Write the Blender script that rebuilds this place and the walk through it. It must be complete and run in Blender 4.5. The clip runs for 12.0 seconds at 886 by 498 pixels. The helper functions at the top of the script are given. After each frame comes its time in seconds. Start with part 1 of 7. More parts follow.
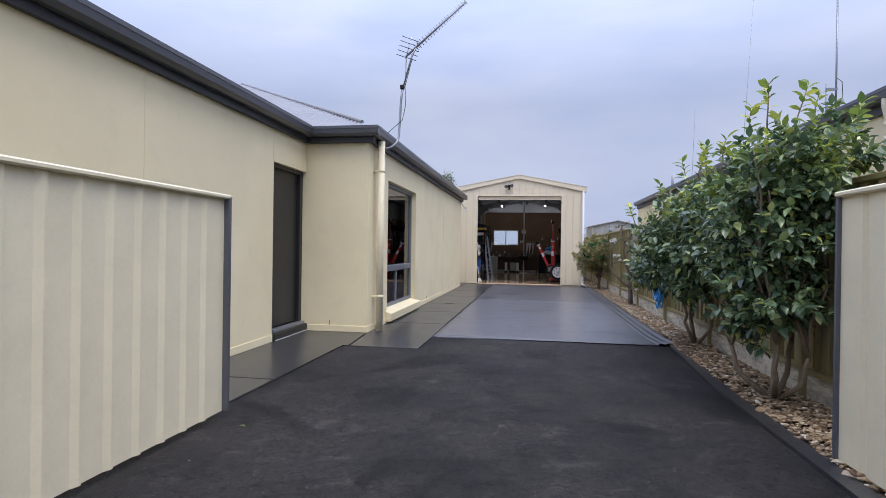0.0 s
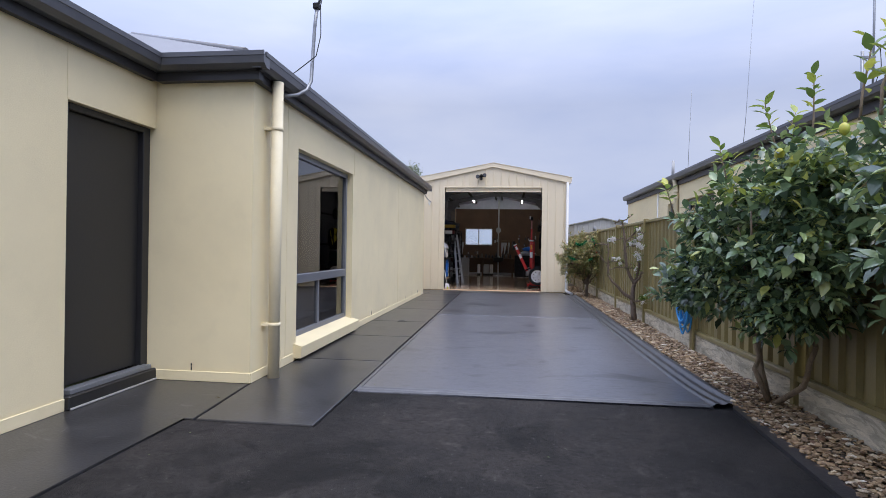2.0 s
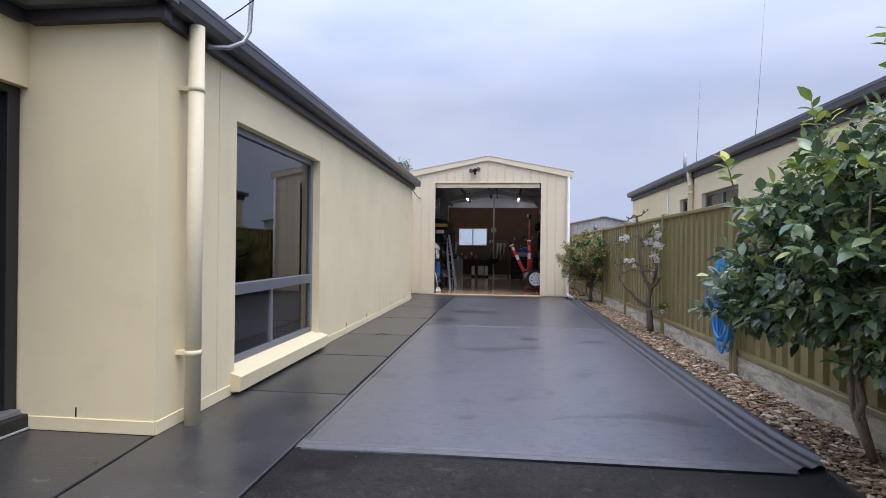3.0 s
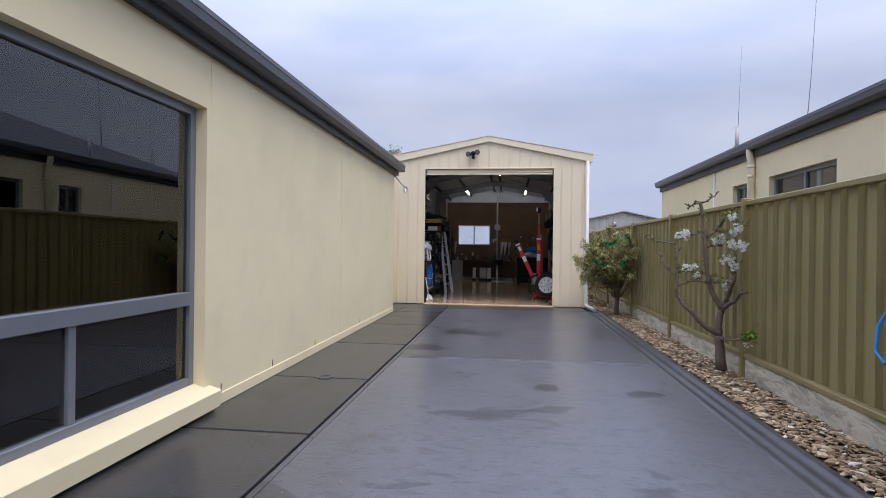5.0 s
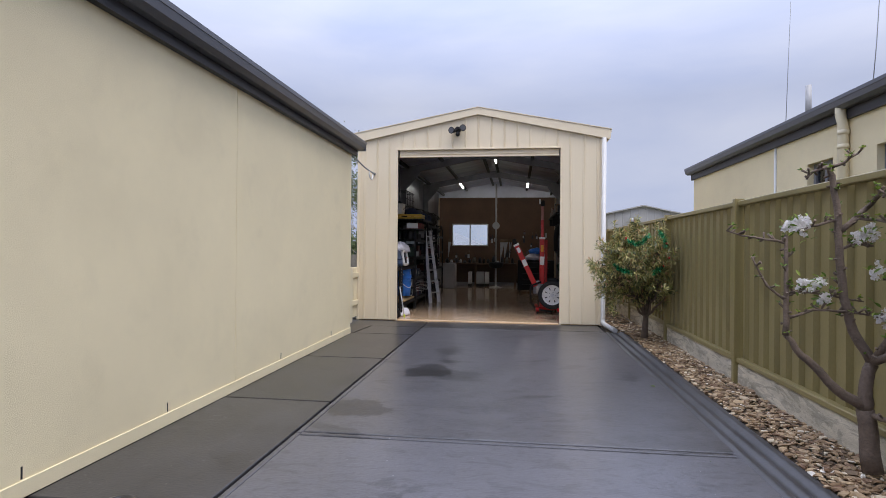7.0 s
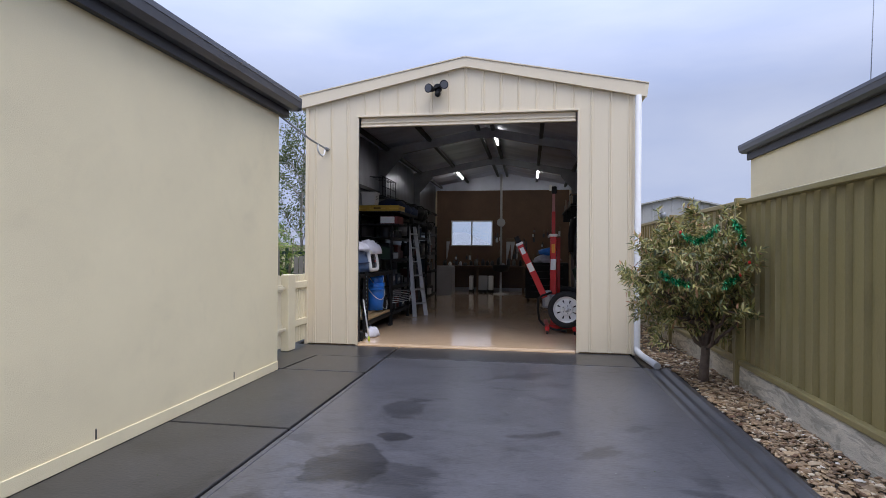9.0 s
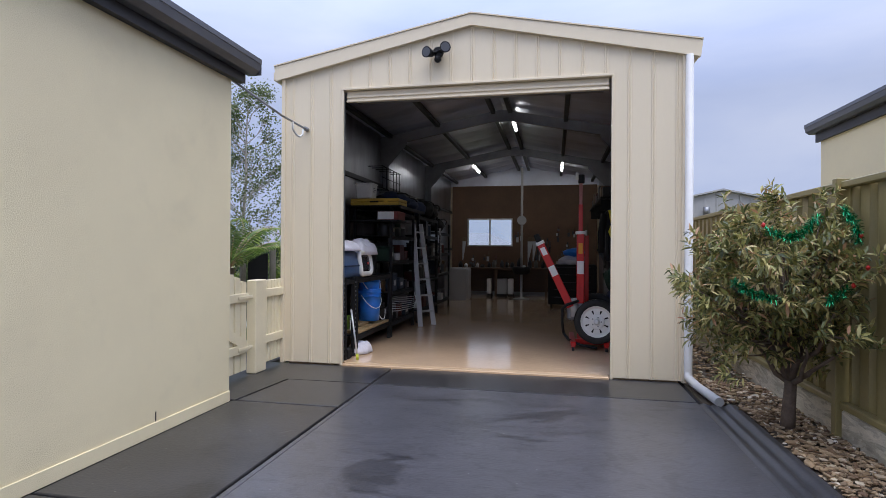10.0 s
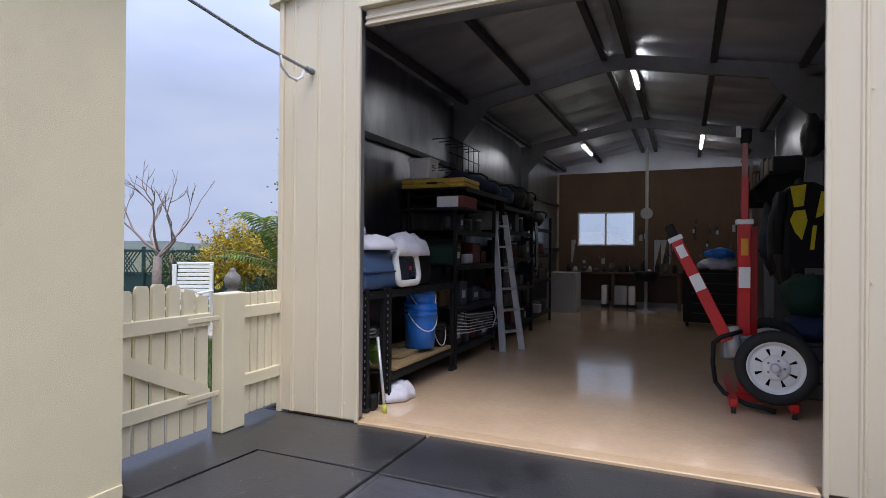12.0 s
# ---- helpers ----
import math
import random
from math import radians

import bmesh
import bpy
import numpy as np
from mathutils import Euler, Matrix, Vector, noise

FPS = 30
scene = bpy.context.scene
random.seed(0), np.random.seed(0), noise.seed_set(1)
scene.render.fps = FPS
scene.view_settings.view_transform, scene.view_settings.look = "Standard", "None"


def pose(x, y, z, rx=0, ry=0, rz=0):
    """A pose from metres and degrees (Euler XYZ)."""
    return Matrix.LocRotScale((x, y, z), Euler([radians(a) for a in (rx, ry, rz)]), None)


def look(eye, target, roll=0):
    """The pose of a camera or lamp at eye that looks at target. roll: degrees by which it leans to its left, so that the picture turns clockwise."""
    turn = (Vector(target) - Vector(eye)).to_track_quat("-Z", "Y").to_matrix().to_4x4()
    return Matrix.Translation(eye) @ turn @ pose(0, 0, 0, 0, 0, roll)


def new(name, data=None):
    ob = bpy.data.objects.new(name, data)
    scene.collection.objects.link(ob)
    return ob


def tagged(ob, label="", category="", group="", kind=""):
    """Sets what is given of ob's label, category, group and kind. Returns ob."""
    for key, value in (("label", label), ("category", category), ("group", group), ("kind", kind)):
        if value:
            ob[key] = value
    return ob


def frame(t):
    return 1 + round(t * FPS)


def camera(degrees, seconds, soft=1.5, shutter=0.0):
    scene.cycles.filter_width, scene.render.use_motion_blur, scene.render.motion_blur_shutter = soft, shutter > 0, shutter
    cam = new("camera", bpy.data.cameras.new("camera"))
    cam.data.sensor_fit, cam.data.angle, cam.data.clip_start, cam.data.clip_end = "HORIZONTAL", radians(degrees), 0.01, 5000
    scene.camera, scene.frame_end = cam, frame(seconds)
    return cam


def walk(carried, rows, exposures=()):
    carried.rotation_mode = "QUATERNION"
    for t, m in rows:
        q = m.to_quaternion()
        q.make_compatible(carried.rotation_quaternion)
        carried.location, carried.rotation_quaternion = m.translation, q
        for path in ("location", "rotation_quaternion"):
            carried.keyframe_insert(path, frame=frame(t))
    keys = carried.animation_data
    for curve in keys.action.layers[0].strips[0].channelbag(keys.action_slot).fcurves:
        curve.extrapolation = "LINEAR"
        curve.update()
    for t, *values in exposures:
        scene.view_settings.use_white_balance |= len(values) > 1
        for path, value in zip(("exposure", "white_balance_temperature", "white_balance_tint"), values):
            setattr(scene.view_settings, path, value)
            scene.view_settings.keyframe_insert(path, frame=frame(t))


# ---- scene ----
cam = camera(78.0, 12.0, soft=0.4)
PATH = [
    (0, (0.091, -0.042, 1.147), (-0.238, 1.931, 1.143), 0.8),
    (0.5, (0.028, 0.629, 1.151), (-0.271, 2.607, 1.147), 0.9),
    (1, (0.038, 1.302, 1.161), (-0.235, 3.283, 1.157), 0.9),
    (1.5, (0.052, 1.981, 1.17), (-0.2, 3.965, 1.168), 0.9),
    (2, (0.045, 2.625, 1.163), (-0.194, 4.611, 1.16), 0.9),
    (2.5, (0.033, 3.237, 1.168), (-0.191, 5.224, 1.164), 0.9),
    (3, (0.014, 3.859, 1.165), (-0.207, 5.847, 1.165), 0.7),
    (5, (0.038, 6.322, 1.187), (-0.203, 8.307, 1.184), 0.7),
    (5.5, (0.05, 6.971, 1.202), (-0.196, 8.955, 1.201), 0.6),
    (6, (0.087, 7.547, 1.203), (-0.164, 9.531, 1.202), 0.6),
    (6.5, (0.138, 8.167, 1.206), (-0.119, 10.15, 1.205), 0.6),
    (7, (0.223, 8.783, 1.202), (-0.041, 10.766, 1.203), 0.5),
    (9, (0.381, 11.178, 1.204), (0.067, 13.153, 1.207), 0.4),
    (9.5, (0.413, 11.799, 1.197), (0.063, 13.768, 1.201), 0.4),
    (10, (0.408, 12.419, 1.2), (0.008, 14.378, 1.205), 0.4),
    (10.5, (0.406, 12.997, 1.215), (-0.058, 14.943, 1.22), 0.4),
    (11, (0.374, 13.546, 1.214), (-0.2, 15.462, 1.221), 0.4),
    (11.5, (0.33, 14.078, 1.206), (-0.348, 15.96, 1.209), 0.5),
    (12, (0.298, 14.573, 1.189), (-0.51, 16.402, 1.194), 0.5),
]
walk(cam, [(t, look(eye, target, roll)) for t, eye, target, roll in PATH],
     [(0, 0.0, 6500, 10), (1.5, 0.02, 6500, 10), (2.5, 0.10, 6550, 10), (5, 0.04, 6700, 10), (6.5, 0.04, 7000, 10), (7, 0.02, 6850, 10), (9, 0.0, 6400, 10), (10.5, 0.0, 6380, 10), (12, 0.08, 6400, 10)])

# ---- world, sun ----
world = bpy.data.worlds.new("overcast_sky")
scene.world = world
world.use_nodes = True
wn, wl = world.node_tree.nodes, world.node_tree.links
wn.clear()
w_out, w_bg = wn.new("ShaderNodeOutputWorld"), wn.new("ShaderNodeBackground")
w_sky = wn.new("ShaderNodeTexSky")
w_sky.sky_type, w_sky.sun_disc = "NISHITA", False
w_sky.sun_elevation, w_sky.sun_rotation = radians(63), radians(142)
w_sky.dust_density, w_sky.ozone_density = 3.0, 2.0
w_tc, w_map = wn.new("ShaderNodeTexCoord"), wn.new("ShaderNodeMapping")
w_map.inputs["Scale"].default_value = (1.0, 1.0, 3.2)
w_n1, w_n2 = wn.new("ShaderNodeTexNoise"), wn.new("ShaderNodeTexNoise")
w_n1.inputs["Scale"].default_value, w_n1.inputs["Detail"].default_value, w_n1.inputs["Roughness"].default_value = 1.7, 7, 0.5
w_n1.inputs["Distortion"].default_value = 0.35
w_n2.inputs["Scale"].default_value, w_n2.inputs["Detail"].default_value = 5.0, 5
w_sum = wn.new("ShaderNodeMath")
w_sum.operation = "MULTIPLY_ADD"
w_sum.inputs[1].default_value = 0.3
w_ramp = wn.new("ShaderNodeValToRGB")
w_ramp.color_ramp.elements[0].position, w_ramp.color_ramp.elements[0].color = 0.42, (0.40, 0.485, 0.765, 1)
w_ramp.color_ramp.elements[1].position, w_ramp.color_ramp.elements[1].color = 0.88, (0.60, 0.655, 0.855, 1)
# the overcast deck is brighter towards the zenith
w_sep, w_pow, w_gain = wn.new("ShaderNodeSeparateXYZ"), wn.new("ShaderNodeMapRange"), wn.new("ShaderNodeVectorMath")
w_pow.inputs["From Min"].default_value, w_pow.inputs["From Max"].default_value = 0.25, 1.0
w_pow.inputs["To Min"].default_value, w_pow.inputs["To Max"].default_value = 1.0, 4.0
w_gain.operation = "SCALE"
w_mix, w_dim = wn.new("ShaderNodeMixRGB"), wn.new("ShaderNodeVectorMath")
w_dim.operation = "SCALE"
w_dim.inputs["Scale"].default_value = 0.1
w_mix.inputs["Fac"].default_value = 0.88
wl.new(w_tc.outputs["Generated"], w_map.inputs["Vector"])
wl.new(w_map.outputs["Vector"], w_n1.inputs["Vector"])
wl.new(w_map.outputs["Vector"], w_n2.inputs["Vector"])
wl.new(w_n2.outputs["Fac"], w_sum.inputs[0])
wl.new(w_n1.outputs["Fac"], w_sum.inputs[2])
wl.new(w_sum.outputs["Value"], w_ramp.inputs["Fac"])
wl.new(w_tc.outputs["Generated"], w_sep.inputs["Vector"])
wl.new(w_sep.outputs["Z"], w_pow.inputs["Value"])
wl.new(w_ramp.outputs["Color"], w_gain.inputs[0])
wl.new(w_pow.outputs["Result"], w_gain.inputs["Scale"])
wl.new(w_sky.outputs["Color"], w_dim.inputs[0])
wl.new(w_dim.outputs["Vector"], w_mix.inputs["Color1"])
wl.new(w_gain.outputs["Vector"], w_mix.inputs["Color2"])
wl.new(w_mix.outputs["Color"], w_bg.inputs["Color"])
w_bg.inputs["Strength"].default_value = 1.0
wl.new(w_bg.outputs["Background"], w_out.inputs["Surface"])

sun = new("sun", bpy.data.lights.new("sun", "SUN"))
sun.data.energy, sun.data.angle, sun.data.color = 2.0, radians(40), (1.0, 0.95, 0.86)
sun.matrix_world = look((6, 1, 18), (0.4, 8, 0))


# ---- materials ----
def mat(name, base, rough=0.6, metal=0.0, var=0.12, scale=3.0, grain=40.0, bump=0.15, tint=None, coat=0.0, spread=0.0, spec=0.5, stretch=(1, 1, 1), edge=(0.35, 0.65), blot=(), speck=(), wet=()):
    """A painted or raw surface: broad stains, fine grain, relief, and a gloss that wanders with the stains."""
    m = bpy.data.materials.new(name)
    m.use_nodes = True
    nt = m.node_tree
    n, l = nt.nodes, nt.links
    bs = n["Principled BSDF"]
    tc, mp = n.new("ShaderNodeTexCoord"), n.new("ShaderNodeMapping")
    mp.inputs["Scale"].default_value = stretch
    l.new(tc.outputs["Object"], mp.inputs["Vector"])
    big, fine = n.new("ShaderNodeTexNoise"), n.new("ShaderNodeTexNoise")
    big.inputs["Scale"].default_value, big.inputs["Detail"].default_value, big.inputs["Roughness"].default_value = scale, 6, 0.62
    fine.inputs["Scale"].default_value, fine.inputs["Detail"].default_value = grain, 4
    l.new(mp.outputs["Vector"], big.inputs["Vector"])
    l.new(mp.outputs["Vector"], fine.inputs["Vector"])
    rng = n.new("ShaderNodeMapRange")
    rng.inputs["From Min"].default_value, rng.inputs["From Max"].default_value = edge
    l.new(big.outputs["Fac"], rng.inputs["Value"])
    mix = n.new("ShaderNodeMixRGB")
    dark = tuple(c * (1 - var) for c in base)
    mix.inputs["Color1"].default_value = (*(tint or dark), 1)
    mix.inputs["Color2"].default_value = (*base, 1)
    l.new(rng.outputs["Result"], mix.inputs["Fac"])
    gr = n.new("ShaderNodeMapRange")
    gr.inputs["To Min"].default_value, gr.inputs["To Max"].default_value = 1 - var * 0.7, 1 + var * 0.7
    l.new(fine.outputs["Fac"], gr.inputs["Value"])
    sc = n.new("ShaderNodeVectorMath")
    sc.operation = "SCALE"
    l.new(mix.outputs["Color"], sc.inputs[0])
    l.new(gr.outputs["Result"], sc.inputs["Scale"])
    last = sc.outputs["Vector"]
    for b_scale, b_lo, b_hi, b_gain, b_twist in blot:
        bn, bg, b2 = n.new("ShaderNodeTexNoise"), n.new("ShaderNodeMapRange"), n.new("ShaderNodeVectorMath")
        bn.inputs["Scale"].default_value, bn.inputs["Detail"].default_value, bn.inputs["Distortion"].default_value = b_scale, 7, b_twist
        bn.inputs["Roughness"].default_value = 0.58
        bg.inputs["From Min"].default_value, bg.inputs["From Max"].default_value = b_lo, b_hi
        bg.inputs["To Min"].default_value, bg.inputs["To Max"].default_value = 1.0, b_gain
        b2.operation = "SCALE"
        l.new(mp.outputs["Vector"], bn.inputs["Vector"])
        l.new(bn.outputs["Fac"], bg.inputs["Value"])
        l.new(last, b2.inputs[0])
        l.new(bg.outputs["Result"], b2.inputs["Scale"])
        last = b2.outputs["Vector"]
    for w_x, w_y, w_rx, w_ry, w_seed in wet:
        # a damp stain with a ragged outline, at its own place on the slab
        wm, wnz, wsc, wad, wln, wr, wg = (n.new("ShaderNodeMapping"), n.new("ShaderNodeTexNoise"), n.new("ShaderNodeVectorMath"), n.new("ShaderNodeVectorMath"),
                                          n.new("ShaderNodeVectorMath"), n.new("ShaderNodeMapRange"), n.new("ShaderNodeVectorMath"))
        wm.inputs["Location"].default_value = (-w_x / w_rx, -w_y / w_ry, 0)
        wm.inputs["Scale"].default_value = (1 / w_rx, 1 / w_ry, 0)
        wnz.inputs["Scale"].default_value, wnz.inputs["Detail"].default_value = 5.0 + w_seed, 5
        wsc.operation, wad.operation, wln.operation, wg.operation = "MULTIPLY_ADD", "ADD", "LENGTH", "SCALE"
        wsc.inputs[1].default_value, wsc.inputs[2].default_value = (1.9, 1.9, 0.0), (-0.95, -0.95, 0.0)
        wr.inputs["From Min"].default_value, wr.inputs["From Max"].default_value = 0.95, 1.05
        wr.inputs["To Min"].default_value, wr.inputs["To Max"].default_value = 0.38, 1.0
        l.new(tc.outputs["Object"], wm.inputs["Vector"])
        l.new(tc.outputs["Object"], wnz.inputs["Vector"])
        l.new(wnz.outputs["Color"], wsc.inputs[0])
        l.new(wm.outputs["Vector"], wad.inputs[0])
        l.new(wsc.outputs["Vector"], wad.inputs[1])
        l.new(wad.outputs["Vector"], wln.inputs[0])
        l.new(wln.outputs["Value"], wr.inputs["Value"])
        l.new(last, wg.inputs[0])
        l.new(wr.outputs["Result"], wg.inputs["Scale"])
        last = wg.outputs["Vector"]
    if speck:
        vo, lt, sm = n.new("ShaderNodeTexVoronoi"), n.new("ShaderNodeMath"), n.new("ShaderNodeMixRGB")
        vo.inputs["Scale"].default_value = speck[0]
        lt.operation = "LESS_THAN"
        lt.inputs[1].default_value = speck[1]
        sm.inputs["Color2"].default_value = (*speck[2], 1)
        l.new(tc.outputs["Object"], vo.inputs["Vector"])
        l.new(vo.outputs["Distance"], lt.inputs[0])
        l.new(lt.outputs["Value"], sm.inputs["Fac"])
        l.new(last, sm.inputs["Color1"])
        last = sm.outputs["Color"]
    if spread:
        info, sp, s2 = n.new("ShaderNodeObjectInfo"), n.new("ShaderNodeMapRange"), n.new("ShaderNodeVectorMath")
        sp.inputs["To Min"].default_value, sp.inputs["To Max"].default_value = 1 - spread, 1 + spread
        s2.operation = "SCALE"
        l.new(info.outputs["Random"], sp.inputs["Value"])
        l.new(last, s2.inputs[0])
        l.new(sp.outputs["Result"], s2.inputs["Scale"])
        last = s2.outputs["Vector"]
    l.new(last, bs.inputs["Base Color"])
    rr = n.new("ShaderNodeMapRange")
    rr.inputs["To Min"].default_value, rr.inputs["To Max"].default_value = max(0.02, rough * 0.8), min(1.0, rough * 1.2)
    l.new(big.outputs["Fac"], rr.inputs["Value"])
    l.new(rr.outputs["Result"], bs.inputs["Roughness"])
    bs.inputs["Metallic"].default_value = metal
    bs.inputs["Coat Weight"].default_value = coat
    bs.inputs["Specular IOR Level"].default_value = spec
    if bump:
        bp = n.new("ShaderNodeBump")
        bp.inputs["Strength"].default_value, bp.inputs["Distance"].default_value = bump, 0.01
        l.new(fine.outputs["Fac"], bp.inputs["Height"])
        l.new(bp.outputs["Normal"], bs.inputs["Normal"])
    return m


def island_mat(name, ramp, rough=0.6, spec=0.4, bump=0.0, through_light=0.0):
    """Stones or leaves joined in one mesh: every island takes its own colour."""
    m = bpy.data.materials.new(name)
    m.use_nodes = True
    n, l = m.node_tree.nodes, m.node_tree.links
    bs = n["Principled BSDF"]
    geo, cr = n.new("ShaderNodeNewGeometry"), n.new("ShaderNodeValToRGB")
    cr.color_ramp.elements[0].position, cr.color_ramp.elements[0].color = ramp[0][0], (*ramp[0][1], 1)
    cr.color_ramp.elements[1].position, cr.color_ramp.elements[1].color = ramp[-1][0], (*ramp[-1][1], 1)
    for pos, col in ramp[1:-1]:
        cr.color_ramp.elements.new(pos).color = (*col, 1)
    l.new(geo.outputs["Random Per Island"], cr.inputs["Fac"])
    tc, ns, mx = n.new("ShaderNodeTexCoord"), n.new("ShaderNodeTexNoise"), n.new("ShaderNodeMixRGB")
    ns.inputs["Scale"].default_value, ns.inputs["Detail"].default_value = 45, 4
    mx.blend_type, mx.inputs["Fac"].default_value = "MULTIPLY", 0.45
    l.new(tc.outputs["Object"], ns.inputs["Vector"])
    l.new(cr.outputs["Color"], mx.inputs["Color1"])
    l.new(ns.outputs["Fac"], mx.inputs["Color2"])
    l.new(mx.outputs["Color"], bs.inputs["Base Color"])
    bs.inputs["Roughness"].default_value, bs.inputs["Specular IOR Level"].default_value = rough, spec
    if through_light:
        tr, ms = n.new("ShaderNodeBsdfTranslucent"), n.new("ShaderNodeMixShader")
        l.new(cr.outputs["Color"], tr.inputs["Color"])
        ms.inputs["Fac"].default_value = through_light
        l.new(bs.outputs["BSDF"], ms.inputs[1])
        l.new(tr.outputs["BSDF"], ms.inputs[2])
        l.new(ms.outputs["Shader"], n["Material Output"].inputs["Surface"])
    if bump:
        bp = n.new("ShaderNodeBump")
        bp.inputs["Strength"].default_value = bump
        l.new(ns.outputs["Fac"], bp.inputs["Height"])
        l.new(bp.outputs["Normal"], bs.inputs["Normal"])
    return m


def glass_mat(name, tint=(0.75, 0.78, 0.8), ior=1.6):
    m = bpy.data.materials.new(name)
    m.use_nodes = True
    n, l = m.node_tree.nodes, m.node_tree.links
    n.remove(n["Principled BSDF"])
    tr, gl, fr, ms = n.new("ShaderNodeBsdfTransparent"), n.new("ShaderNodeBsdfGlossy"), n.new("ShaderNodeFresnel"), n.new("ShaderNodeMixShader")
    tr.inputs["Color"].default_value = (*tint, 1)
    gl.inputs["Roughness"].default_value = 0.0
    fr.inputs["IOR"].default_value = ior
    l.new(fr.outputs["Fac"], ms.inputs["Fac"])
    l.new(tr.outputs["BSDF"], ms.inputs[1])
    l.new(gl.outputs["BSDF"], ms.inputs[2])
    l.new(ms.outputs["Shader"], n["Material Output"].inputs["Surface"])
    return m


def glow_mat(name, colour, strength):
    m = bpy.data.materials.new(name)
    m.use_nodes = True
    bs = m.node_tree.nodes["Principled BSDF"]
    bs.inputs["Base Color"].default_value = (0.8, 0.8, 0.8, 1)
    bs.inputs["Emission Color"].default_value = (*colour, 1)
    bs.inputs["Emission Strength"].default_value = strength
    return m


CREAM_RENDER = mat("cream_render", (0.84, 0.73, 0.475), 0.85, var=0.07, scale=0.9, grain=260, bump=0.35, blot=((3.0, 0.55, 0.75, 0.95, 0.4), (0.7, 0.52, 0.7, 0.94, 0.3)))
CREAM_STEEL = mat("cream_steel", (0.745, 0.645, 0.478), 0.45, var=0.028, scale=1.2, grain=30, bump=0.02, stretch=(2.5, 2.5, 0.5))
CREAM_PAINT = mat("cream_paint", (0.80, 0.71, 0.50), 0.55, var=0.07, scale=4, grain=60, bump=0.06, spread=0.03)
CHARCOAL = mat("charcoal_steel", (0.095, 0.098, 0.112), 0.34, var=0.12, scale=2, grain=25, bump=0.02)
DARK_FASCIA = mat("dark_fascia", (0.035, 0.033, 0.036), 0.5, var=0.1, scale=2, bump=0.03)
ROOF_GREY = mat("grey_roof_sheet", (0.24, 0.24, 0.255), 0.45, var=0.15, scale=2.5, grain=30, bump=0.03)
ROOF_DARK = mat("dark_roof_sheet", (0.06, 0.063, 0.075), 0.5, var=0.15, scale=2, bump=0.03)
DOOR_DARK = mat("dark_door_paint", (0.020, 0.020, 0.022), 0.45, var=0.1, scale=3, bump=0.04)
FRAME_GREY = mat("grey_aluminium_frame", (0.225, 0.24, 0.275), 0.35, metal=0.4, var=0.06, scale=5, bump=0.02)
WET = ((-0.62, 14.1, 0.22, 0.32, 0), (-0.47, 14.62, 0.10, 0.08, 1), (-0.92, 12.8, 0.25, 0.2, 1), (0.37, 11.08, 0.13, 0.12, 2), (1.15, 11.0, 0.18, 0.1, 0.5))
SLAB = mat("blue_grey_sealed_concrete", (0.100, 0.100, 0.115), 0.32, var=0.36, scale=3.2, grain=45, bump=0.15, tint=(0.086, 0.086, 0.098), stretch=(0.8, 1.5, 1), edge=(0.3, 0.62), spec=0.75, blot=((1.0, 0.60, 0.625, 0.55, 1.0), (3.8, 0.53, 0.62, 0.74, 2.6), (5.5, 0.37, 0.31, 1.22, 1.5), (14, 0.55, 0.65, 0.76, 1.0)), speck=(9, 0.035, (0.26, 0.26, 0.26)),
           wet=WET)
# SLAB again with a darker base and tint, for the far bay and joint bands
SLAB_DARKER = mat("darker_blue_grey_sealed_concrete", (0.084, 0.083, 0.093), 0.32, var=0.36, scale=3.2, grain=45, bump=0.15, tint=(0.064, 0.063, 0.070), stretch=(0.8, 1.5, 1), edge=(0.3, 0.62), spec=0.75, blot=((1.0, 0.60, 0.625, 0.55, 1.0), (3.8, 0.53, 0.62, 0.74, 2.6), (5.5, 0.37, 0.31, 1.22, 1.5), (14, 0.55, 0.65, 0.76, 1.0)), speck=(9, 0.035, (0.26, 0.26, 0.26)),
           wet=WET)
PATHC = mat("charcoal_sealed_concrete", (0.048, 0.047, 0.050), 0.30, var=0.36, scale=2.2, grain=60, bump=0.13, spread=0.10, blot=((1.6, 0.57, 0.63, 0.66, 1.2), (6, 0.36, 0.30, 1.4, 1.5), (12, 0.58, 0.66, 0.75, 1.0), (2.6, 0.66, 0.70, 2.2, 3.5)), speck=(8, 0.03, (0.3, 0.29, 0.27)))
DRAIN = mat("dark_sealed_drain", (0.062, 0.062, 0.068), 0.36, var=0.3, scale=4, grain=40, bump=0.15)
JOINT = mat("joint_shadow_grey", (0.012, 0.012, 0.013), 0.9, var=0.2, scale=20, bump=0.1)
ASPHALT = mat("black_asphalt", (0.029, 0.0253, 0.0235), 0.82, var=0.7, scale=1.1, grain=170, bump=1.0, tint=(0.0145, 0.0130, 0.0125), edge=(0.40, 0.58), spec=0.28, blot=((0.75, 0.54, 0.60, 0.42, 0.6), (2.6, 0.54, 0.64, 0.6, 1.0), (5, 0.44, 0.30, 1.9, 1.0), (30, 0.52, 0.65, 0.5, 0.5), (60, 0.45, 0.32, 1.7, 0.0)), speck=(20, 0.075, (0.14, 0.13, 0.12)))
PLINTH = mat("rough_concrete_plinth", (0.66, 0.60, 0.48), 0.9, var=0.35, scale=3, grain=60, bump=0.6, tint=(0.44, 0.40, 0.31), stretch=(1, 1, 4), blot=((2.5, 0.50, 0.56, 0.72, 2.5), (9, 0.55, 0.65, 0.8, 1.0)))
SOIL = mat("brown_soil", (0.10, 0.075, 0.05), 0.95, var=0.4, scale=12, grain=80, bump=0.6)
